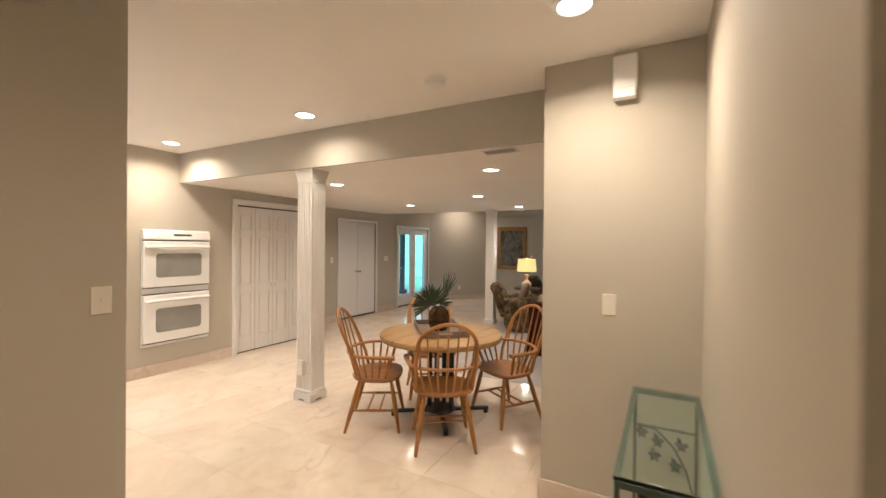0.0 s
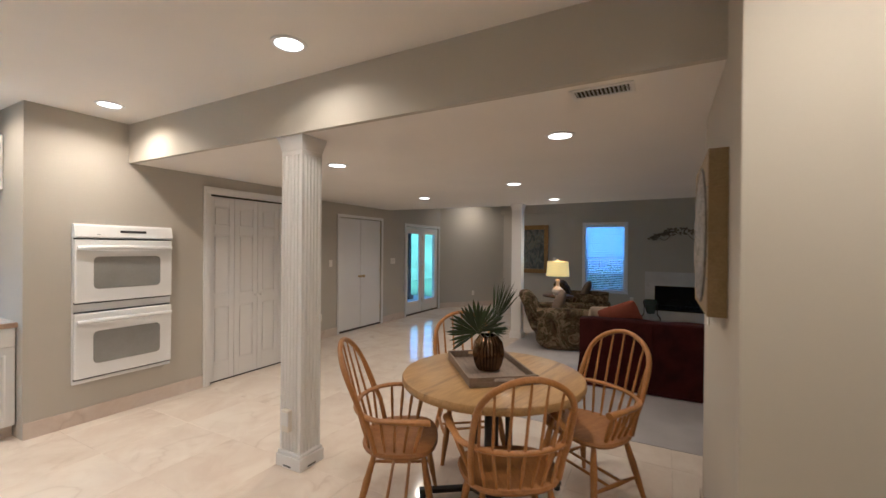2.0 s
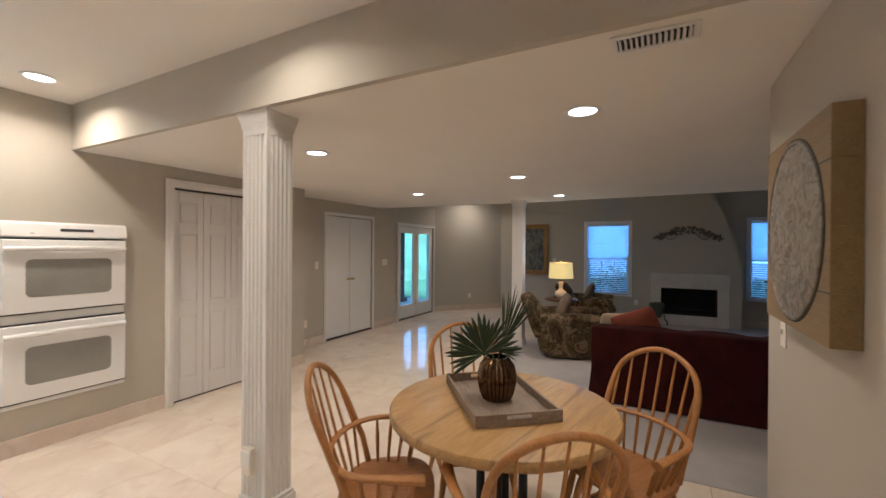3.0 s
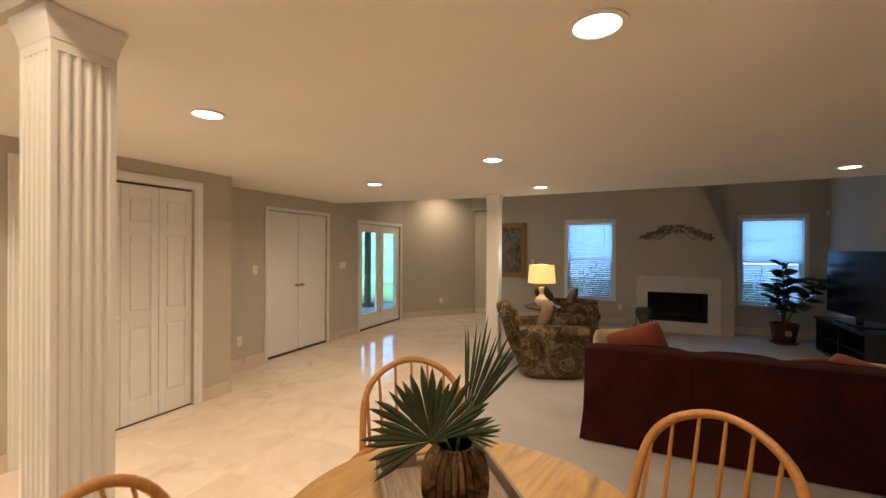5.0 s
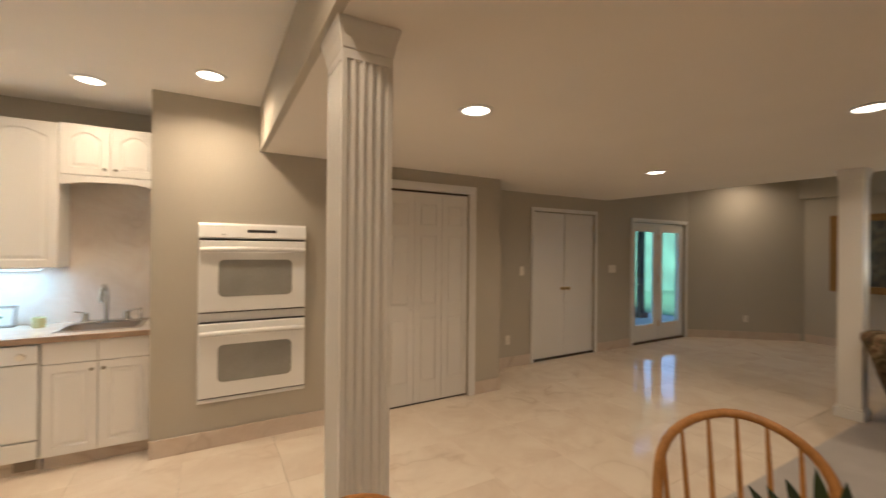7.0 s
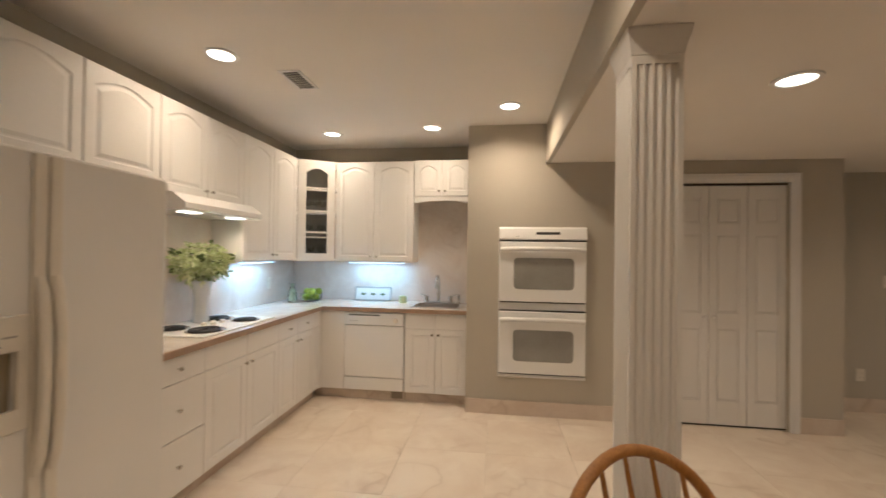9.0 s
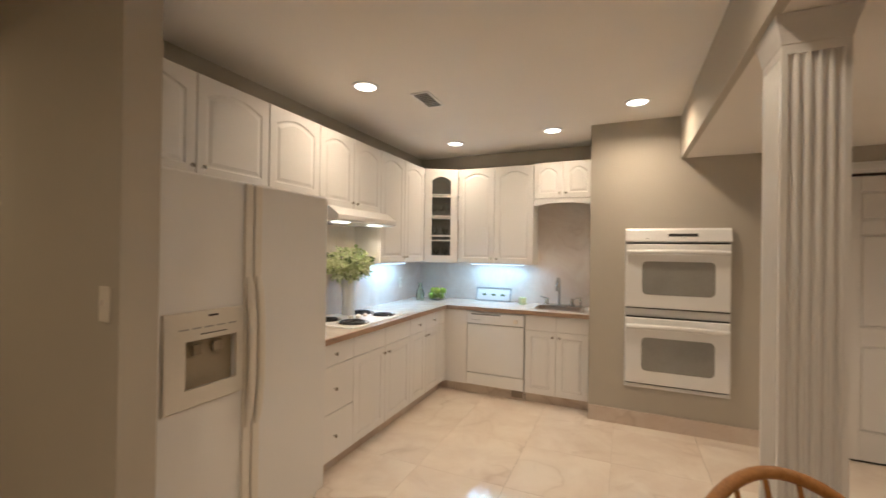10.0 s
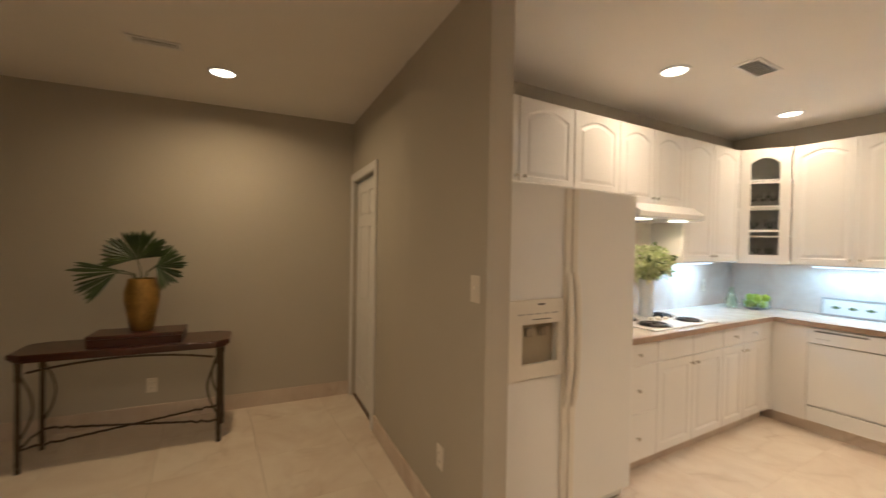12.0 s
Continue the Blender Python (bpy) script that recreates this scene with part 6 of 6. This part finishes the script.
t = thing("alarm_sounder", "white plastic alarm box high on the wall", "alarm", (2.86, 0.55, 2.485), -90)
bm = B()
box(bm, -0.062, 0.062, -0.05, -0.001, -0.075, 0.12, 0.012)
box(bm, -0.058, 0.058, -0.062, -0.001, -0.122, -0.07, 0.01)
part("housing", bm, M["white"], t)
t = thing("smoke_detector", "white round smoke detector on the ceiling", "smoke detector", (2.73, 1.70, HIGH))
part("base", lathe(B(), [(0.075, -0.001), (0.075, -0.012), (0.066, -0.014), (0.064, -0.036), (0.05, -0.044), (0.01, -0.045)], 32), M["white"], t, smooth=True)
part("vent_ring", lathe(B(), [(0.0665, -0.02), (0.0668, -0.024), (0.0665, -0.028)], 32), M["almond"], t)


def ceiling_vent(at, turn, lx, ly, n, label):
    t = thing("ceiling_vent", label, "vent", at, turn, "ceiling vents")
    # no duct is built: a near-black sheet gives its shade
    part("backing", box(B(), -lx / 2 + 0.01, lx / 2 - 0.01, -ly / 2 + 0.01, ly / 2 - 0.01, -0.002, -0.0005), gap, t, "dark sheet standing in for the shade in the duct")
    bm = B()
    f = 0.022
    for a, b, c, d in ((-lx / 2, lx / 2, -ly / 2, -ly / 2 + f), (-lx / 2, lx / 2, ly / 2 - f, ly / 2), (-lx / 2, -lx / 2 + f, -ly / 2 + f, ly / 2 - f), (lx / 2 - f, lx / 2, -ly / 2 + f, ly / 2 - f)):
        box(bm, a, b, c, d, -0.008, -0.001, 0.002)
    part("frame", bm, M["white"], t)
    for k in range(n):
        x = -lx / 2 + f + (lx - 2 * f) * (k + 0.5) / n
        part("slat", moved(box(B(), -0.0015, 0.0015, -ly / 2 + f, ly / 2 - f, -0.008, 0.006), Matrix.Translation((x, 0, -0.009)) @ pose(0, 0, 0, 0, 35, 0)), M["white"], t)


t = thing("alarm_sensor", "small white motion sensor high in the wall corner", "sensor", (11.56, -1.389, 2.17), 180)
part("housing", box(B(), -0.03, 0.03, -0.04, -0.001, -0.05, 0.05, 0.012), M["white"], t)
ceiling_vent((3.36, 1.48, LOW), 90, 0.285, 0.14, 13, "white slotted supply vent in the living room ceiling")
ceiling_vent((1.40, 4.457, HIGH), 90, 0.31, 0.15, 8, "white slotted supply vent in the kitchen ceiling")
ceiling_vent((-0.26, 1.165, HIGH), 85, 0.27, 0.10, 12, "slotted supply vent in the hall ceiling")

# ---- glass-topped iron table in the hall ----
green_iron = plain("verdigris_iron", (0.055, 0.085, 0.07), 0.5, 0.4, vary=0.25, coarse=12, relief=0.3)
glass_top = glass("table_glass", (0.80, 0.95, 0.88))
t = thing("glass_console_table", "narrow glass-topped verdigris iron table with leaf scrolls", "table", (2.28, 0.335, 0))
t.scale = (1.0, 0.81, 1.09)
gt = part("glass_top", box(B(), -0.49, 0.49, -0.185, 0.185, 0.732, 0.744, 0.003), glass_top, t, "clear green-edged glass top")
gt.visible_shadow = False
bm = B()
for a, b, c, d in ((-0.485, 0.485, -0.18, -0.16), (-0.485, 0.485, 0.16, 0.18), (-0.485, -0.465, -0.16, 0.16), (0.465, 0.485, -0.16, 0.16)):
    box(bm, a, b, c, d, 0.708, 0.730, 0.002)
part("top_frame", bm, green_iron, t)
for sx in (-1, 1):
    for sy in (-1, 1):
        part("leg", box(B(), sx * 0.475 - 0.01, sx * 0.475 + 0.01, sy * 0.17 - 0.01, sy * 0.17 + 0.01, 0.0, 0.71, 0.002), green_iron, t)
    bm = tube(B(), [(sx * 0.475, -0.16, 0.56), (sx * 0.475, 0.16, 0.56)], 0.007, 6)
    tube(bm, [(sx * 0.475, 0.16, 0.56), (sx * 0.475, 0.05, 0.55), (sx * 0.475, -0.05, 0.48), (sx * 0.475, -0.12, 0.38), (sx * 0.475, -0.16, 0.26)], 0.006, 6)
    part("scroll", bm, green_iron, t, smooth=True)
    for y, z in ((0.13, 0.53), (0.04, 0.50), (0.055, 0.43), (-0.09, 0.50), (-0.06, 0.40)):
        bm = B()
        for k in range(5):
            a = radians(-150 + 60 * k - 30)
            blade(bm, (sx * 0.475, y, z), (sx * 0.475, y + 0.04 * math.cos(a), z + 0.04 * math.sin(a)), 0.026, Vector((1, 0, 0)), 0, 3)
        part("leaf", bm, green_iron, t)
part("lower_shelf", box(B(), -0.47, 0.47, -0.165, 0.165, 0.235, 0.25, 0.002), glass_top, t, "lower glass shelf").visible_shadow = False
for s in (-1, 1):
    part("shelf_rail", box(B(), -0.47, 0.47, s * 0.165 - 0.006, s * 0.165 + 0.006, 0.222, 0.234, 0.001), green_iron, t)
t = thing("decorative_box", "dark lacquered box on the lower glass shelf", "box", (2.36, 0.335, 0.273), 8)
part("body", box(B(), -0.13, 0.13, -0.09, 0.09, 0, 0.11, 0.012), plain("black_gloss", (0.02, 0.018, 0.016), 0.12, vary=0.2), t)
part("lid", box(B(), -0.135, 0.135, -0.095, 0.095, 0.11, 0.135, 0.01), plain("black_gloss_lid", (0.025, 0.022, 0.02), 0.1, vary=0.2), t)
t = thing("white_bowl", "white folded-rim bowl on the lower glass shelf", "bowl", (2.63, 0.375, 0.273))
part("body", lathe(B(), [(0.035, 0), (0.04, 0.01), (0.06, 0.05), (0.075, 0.07), (0.07, 0.072), (0.05, 0.05)], 28), plain("white_glaze", (0.78, 0.77, 0.75), 0.2, vary=0.02), t, smooth=True)
t = thing("gilt_dish", "golden brown wooden dish on the lower glass shelf", "dish", (2.02, 0.335, 0.273))
part("body", lathe(B(), [(0.08, 0), (0.1, 0.02), (0.14, 0.06), (0.13, 0.062), (0.09, 0.025)], 28), wood("amber_wood", (0.40, 0.2, 0.05), (0.2, 0.08, 0.02), 0.3), t, smooth=True)

# ---- hall console ----
rust_iron = plain("brown_iron", (0.085, 0.062, 0.04), 0.55, 0.5, vary=0.3, coarse=14, relief=0.4)
cherry = wood("cherry_wood", (0.085, 0.026, 0.014), (0.035, 0.011, 0.007), 0.28, (10, 1.2, 10), 3, 0.3)
CONSOLE = pose(-0.95, 0.985, 0, 0, 0, -4.9)
t = thing("console_table", "cherry-topped console table on twisted brown iron legs", "table", (-0.95, 0.985, 0), -4.9)
t.scale = (1.0, 1.03, 0.955)
out = []
for x, y in ((-0.20, -0.52), (-0.14, -0.60), (0.14, -0.60), (0.20, -0.52), (0.20, 0.52), (0.14, 0.60), (-0.14, 0.60), (-0.20, 0.52)):
    out.append((x, y))
part("tabletop", prism(B(), out, 0.748, 0.785, 0.008), cherry, t, "polished cherry top")
part("apron_moulding", prism(B(), [(x * 0.93, y * 0.97) for x, y in out], 0.73, 0.748), cherry, t)
for sx in (-1, 1):
    for sy in (-1, 1):
        x, y = sx * 0.165, sy * 0.535
        lg = part("leg", tube(B(), [(x, y, 0.0), (x, y, 0.04), (x, y, 0.06), (x, y, 0.6), (x, y, 0.62), (x, y, 0.66), (x, y, 0.73)], [0.014, 0.012, 0.016, 0.013, 0.02, 0.016, 0.02], 8), rust_iron, t, smooth=True)
        pts = [(x, y - sy * (0.01 + 0.06 * math.sin(math.pi * u)), 0.22 + 0.42 * u) for u in np.linspace(0, 1, 9)]
        part("scroll", tube(B(), pts, 0.006, 6), rust_iron, lg, smooth=True)
    pts = [(sx * 0.165, 0.5 * u, 0.66 + 0.055 * (1 - u * u)) for u in np.linspace(-1, 1, 13)]
    part("bow_rail", tube(B(), pts, 0.008, 6), rust_iron, t, smooth=True)
    part("end_rail", tube(B(), [(-0.165, sx * 0.535, 0.16), (-0.08, sx * 0.535, 0.15), (0, sx * 0.535, 0.165), (0.08, sx * 0.535, 0.15), (0.165, sx * 0.535, 0.16)], 0.008, 6), rust_iron, t, smooth=True)
    pts = []
    for u in np.linspace(0, 1, 40):
        tw = 0.008 if (u < 0.2 or u > 0.8) else 0.002
        pts.append((sx * (-0.165 + 0.33 * u) + tw * math.sin(u * 90), -0.535 + 1.07 * u, 0.16 + tw * math.cos(u * 90)))
    part("cross_stretcher", tube(B(), pts, 0.008, 6), rust_iron, t, smooth=True)
t = thing("wooden_box", "flat dark red wooden box on the console table", "box", CONSOLE @ Vector((0.02, 0.045, 0.7502)), -4.9)
part("body", box(B(), -0.13, 0.13, -0.27, 0.27, 0, 0.055, 0.003), cherry, t)
part("lid", box(B(), -0.135, 0.135, -0.275, 0.275, 0.057, 0.08, 0.005), cherry, t)
t = thing("gold_vase", "tall mottled gold ceramic vase on the wooden box", "vase", CONSOLE @ Vector((0, 0.05, 0.8307)))
gold = plain("mottled_gold_glaze", (0.36, 0.21, 0.045), 0.35, 0.35, vary=0.4, coarse=9, fine=50)
part("body", lathe(B(), [(0.06, 0), (0.07, 0.01), (0.09, 0.12), (0.108, 0.22), (0.108, 0.28), (0.09, 0.34), (0.083, 0.37), (0.076, 0.37), (0.08, 0.3), (0.07, 0.1)], 32), gold, t, smooth=True)
t = thing("palm_leaves", "green fan-palm leaves in the gold vase", "plant", CONSOLE @ Vector((0, 0.05, 1.09)), -4.9)
palm2 = leaf_material("palm_leaf_hall", (0.014, 0.032, 0.008), (0.036, 0.07, 0.016))
for k, (c, ax, fc, r, sp, count) in enumerate((((0.0, -0.03, 0.25), (0, -0.22, 1), (1, 0, 0.3), 0.23, 190, 22), ((0.05, 0.09, 0.20), (0.1, 0.95, -0.02), (0.9, 0.1, 0.45), 0.20, 150, 18),
                                         ((0.06, -0.10, 0.17), (0.15, -1, 0.04), (0.9, 0.1, 0.5), 0.29, 34, 6), ((0.07, -0.13, 0.16), (0.2, -0.72, -0.6), (0.9, -0.1, 0.4), 0.25, 44, 7))):
    bm = B()
    fan(bm, c, ax, fc, r, count, sp, 0.024, 0.1, 20 + k, 0.76)
    part("fan_leaf", bm, palm2, t)
    part("stalk", tube(B(), [(0, 0, 0.02), (c[0] * 0.4, c[1] * 0.4, 0.5 * c[2] + 0.06), c], 0.004, 6), palm2, t, smooth=True)

# ---- on the countertop ----
TOPZ = 0.913
t = thing("flower_vase", "tall pale grey fluted ceramic vase on the counter by the cooktop", "vase", (0.61, 4.56, TOPZ + 0.013))
part("body", lathe(B(), [(0.055, 0), (0.058, 0.008), (0.05, 0.1), (0.055, 0.2), (0.07, 0.29), (0.076, 0.3), (0.068, 0.3), (0.045, 0.15)], 48, 0, 0, 0.04, 16), plain("pale_blue_grey_glaze", (0.70, 0.74, 0.78), 0.2, vary=0.04), t, smooth=True)
t = thing("flower_bouquet", "bunch of pale green and cream hydrangea leaves in the vase", "flowers", (0.61, 4.56, TOPZ + 0.25))
petal = leaf_material("pale_green_petals", (0.46, 0.56, 0.22), (0.86, 0.88, 0.60), 0.6)
leafy = leaf_material("bouquet_leaves", (0.06, 0.10, 0.03), (0.16, 0.22, 0.07), 0.5)
rnd = random.Random(3)
for material, count, size, nm in ((petal, 900, 0.036, "petals"), (leafy, 60, 0.05, "leaves")):
    bm = B()
    for k in range(count):
        d = Vector((rnd.gauss(0, 1), rnd.gauss(0, 1), rnd.gauss(0, 0.8)))
        d = d.normalized() * (0.55 + 0.45 * rnd.random())
        lump = 1 + 0.22 * noise.noise(d * 3.1)
        p = Vector((d.x * 0.19 * lump, d.y * 0.21 * lump, 0.20 + d.z * 0.145 * lump))
        e = (d + Vector((rnd.uniform(-1, 1), rnd.uniform(-1, 1), rnd.uniform(-1, 1)))).normalized()
        blade(bm, p, p + e * size * rnd.uniform(0.8, 1.4), size * 0.75, d, 0.005, 3)
    part(nm, bm, material, t)
bm = B()
for k in range(9):
    a = k * 0.7
    tube(bm, [(0.02 * math.cos(a), 0.02 * math.sin(a), 0.0), (0.10 * math.cos(a), 0.10 * math.sin(a), 0.17)], 0.003, 5)
part("stems", bm, leafy, t)
t = thing("glass_bottle", "pale green glass bottle in the counter corner", "bottle", (0.63, 5.88, TOPZ))
part("body", lathe(B(), [(0.045, 0), (0.05, 0.01), (0.05, 0.09), (0.035, 0.12), (0.02, 0.16), (0.022, 0.2), (0.016, 0.2), (0.03, 0.11), (0.042, 0.02)], 24), glass("green_bottle_glass", (0.90, 1.0, 0.90), 0.0), t, smooth=True)
t = thing("glass_bowl", "clear glass bowl on the counter", "bowl", (0.79, 6.0, TOPZ))
part("body", lathe(B(), [(0.06, 0), (0.1, 0.015), (0.115, 0.09), (0.11, 0.09), (0.095, 0.02), (0.02, 0.008)], 32), glass("bowl_glass", (0.93, 0.98, 0.93)), t, smooth=True)
apple = plain("green_apple_skin", (0.36, 0.50, 0.06), 0.3, vary=0.18, coarse=14, fine=90)
spots = [(0.05, 0.0, 0.052), (-0.03, 0.05, 0.052), (-0.04, -0.045, 0.052), (0.0, 0.0, 0.112), (0.055, 0.05, 0.107), (-0.05, 0.0, 0.109), (0.03, -0.06, 0.104)]
first = None
for x, y, z in spots:
    if first is None:
        first = thing("green_apple", "green apple heaped in the glass bowl", "apple", (0.79 + x, 6.0 + y, TOPZ + z), 0, "apples in the bowl")
        part("flesh", lathe(B(), [(0.006, -0.028), (0.02, -0.034), (0.034, -0.018), (0.039, 0.004), (0.033, 0.024), (0.018, 0.033), (0.005, 0.027)], 18), apple, first, smooth=True)
        part("stem", tube(B(), [(0, 0, 0.026), (0.003, 0.002, 0.042)], 0.0018, 5), M["dark"], first)
    else:
        copy_thing(first, pose(0.79 + x, 6.0 + y, TOPZ + z, x * 300, y * 300, x * 900))
t = thing("framed_tile_picture", "long framed picture of three green sprigs on the counter", "picture", (1.41, 6.2, TOPZ), 0)
fr = plain("silver_grey_frame", (0.42, 0.41, 0.39), 0.35, 0.4, vary=0.05)
tilt = pose(0, 0, 0, -13)
for a, b, c, d in ((-0.21, 0.21, 0, 0.016), (-0.21, 0.21, 0.144, 0.16), (-0.21, -0.194, 0.016, 0.144), (0.194, 0.21, 0.016, 0.144)):
    part("frame_side", moved(box(B(), a, b, -0.012, 0.006, c, d, 0.002), tilt), fr, t)
part("mat_board", moved(box(B(), -0.194, 0.194, -0.004, 0.002, 0.016, 0.144), tilt), plain("white_mat", (0.74, 0.74, 0.71), 0.6, vary=0.02), t, "white mat board")
for k in (-1, 0, 1):
    bm = B()
    for j in range(5):
        a = radians(30 * j + 30)
        blade(bm, (k * 0.11, -0.0065, 0.065), (k * 0.11 + 0.038 * math.cos(a), -0.0065, 0.065 + 0.03 * math.sin(a)), 0.014, Vector((0, 1, 0)), 0, 3, 0.02)
    part("sprig", moved(bm, tilt), leafy, t, "painted green sprig")
t = thing("candle", "pale green jar candle beside the sink", "candle", (1.77, 6.12, TOPZ))
part("wax", lathe(B(), [(0.038, 0), (0.04, 0.006), (0.04, 0.07), (0.036, 0.075), (0.01, 0.07)], 24), plain("pale_green_wax", (0.62, 0.66, 0.36), 0.4, vary=0.05), t, smooth=True)
part("wick", tube(B(), [(0, 0, 0.07), (0, 0, 0.085)], 0.0015, 5), M["dark"], t)

# ---- outside ----
structure("backdrop", box(B(), 19.0, 19.05, -14, 6.5, -0.24, 9), glow("hazy_sky", (0.33, 0.52, 1.0), 0.34), "pale blue hazy sky beyond the garden", "backdrop")
t = thing("porch_post", "dark brown timber porch post outside the french doors", "post", (11.74, 8.1, -0.05))
part("shaft", box(B(), -0.065, 0.065, -0.065, 0.065, 0, 2.56, 0.01), wood("dark_timber", (0.07, 0.05, 0.035), (0.03, 0.022, 0.016), 0.7), t)
part("base_block", box(B(), -0.12, 0.12, -0.12, 0.12, 0, 0.12, 0.01), wood("dark_timber_base", (0.07, 0.05, 0.035), (0.03, 0.022, 0.016), 0.7), t)
bank = plain("rising_lawn", (0.09, 0.19, 0.105), 0.95, vary=0.35, coarse=0.5, fine=18, relief=0.8, depth=0.03)
bm = B()
slab_yz(bm, [(13.0, -0.3), (22.0, 6.5), (60.0, 7.0), (60.0, -0.3)], 6, 60)
bmesh.ops.recalc_face_normals(bm, faces=bm.faces[:])
structure("ground_slope", bm, bank, "sunlit green grass bank rising behind the porch", "ground")
hedge_leaf = leaf_material("shrub_leaf", (0.05, 0.12, 0.04), (0.13, 0.24, 0.09), 0.6)
rnd = random.Random(9)


def shrub(x, y, w, h):
    t = thing("shrub", "leafy green shrub outside the windows", "shrub", (x, y, -0.24), 0, "shrubs outside")
    bm = B()
    for k in range(7):
        a = k * 0.9
        tube(bm, [(0, 0, 0), (0.3 * w * math.cos(a), 0.3 * w * math.sin(a), h * 0.75)], [0.02, 0.006], 5)
    part("branches", bm, wood("twig", (0.1, 0.07, 0.05), (0.05, 0.035, 0.025), 0.8), t)
    bm = B()
    for k in range(900):
        d = Vector((rnd.gauss(0, 1), rnd.gauss(0, 1), rnd.gauss(0, 1))).normalized() * (0.5 + 0.5 * rnd.random())
        lump = 1 + 0.45 * noise.noise(d * 2.3 + Vector((x, y, 0)))
        p = Vector((d.x * w * lump, d.y * w * lump, h * (0.55 + 0.45 * d.z * lump)))
        e = Vector((rnd.uniform(-1, 1), rnd.uniform(-1, 1), rnd.uniform(-0.5, 1))).normalized()
        blade(bm, p, p + e * 0.13, 0.06, d, 0.02, 2)
    part("leaves", bm, hedge_leaf, t)


for x, y, w, h in ((14.2, 2.2, 0.7, 1.4), (14.4, 3.4, 0.8, 1.3), (14.0, -0.9, 0.7, 1.2), (14.5, 0.4, 0.8, 1.0), (12.6, 14.0, 0.9, 1.2)):
    shrub(x, y, w, h)

# ---- marble floor tiles ----
TILE = 0.61
floor_ob = bpy.data.objects["floor"]
bm = box(B(), 0.0006, TILE - 0.0006, 0.0006, TILE - 0.0006, 0, 0.0115, 0.0008, 1)
tile_mesh = bpy.data.meshes.new("marble_tile")
bm.to_mesh(tile_mesh)
bm.free()
tile_mesh.materials.append(M["floor"])


def tiled(x, y):
    """Whether a tile at this corner shows on the marble part of the floor."""
    if x + TILE <= WEST or x >= EAST or y + TILE <= SOUTH or y >= NORTH + 0.02:
        return False
    if x > 4.85 and y + TILE <= CARPET_Y:
        return False
    if x > 2.86 and x + TILE < 4.11 and y + TILE < PART:
        return False
    if x + TILE < 1.03 and 2.6 < y:
        return False
    return True


x = -2.17
while x < EAST:
    y = -1.9
    while y < NORTH:
        if tiled(x, y):
            x1, y1, y0 = x + TILE, y + TILE, y
            straddle_y = x >= 4.85 - 1e-6 and y < CARPET_Y < y + TILE
            straddle_x = x < 4.85 < x + TILE and y < CARPET_Y
            if straddle_y or straddle_x:
                b2 = B()
                if straddle_y:
                    box(b2, 0.001, TILE - 0.001, CARPET_Y + 0.002 - y, TILE - 0.001, 0, 0.0115, 0.0012, 1)
                elif y + TILE <= CARPET_Y:
                    box(b2, 0.001, 4.848 - x, 0.001, TILE - 0.001, 0, 0.0115, 0.0012, 1)
                else:
                    prism(b2, [(0.001, 0.001), (4.848 - x, 0.001), (4.848 - x, CARPET_Y + 0.002 - y), (TILE - 0.001, CARPET_Y + 0.002 - y), (TILE - 0.001, TILE - 0.001), (0.001, TILE - 0.001)], 0, 0.0115)
                me = bpy.data.meshes.new("marble_tile_cut")
                b2.to_mesh(me)
                b2.free()
                me.materials.append(M["floor"])
            else:
                me = tile_mesh
            ob = new("marble_tile", me)
            ob.location = (x, y, -0.0115)
            ob.parent = floor_ob
        y += TILE
    x += TILE
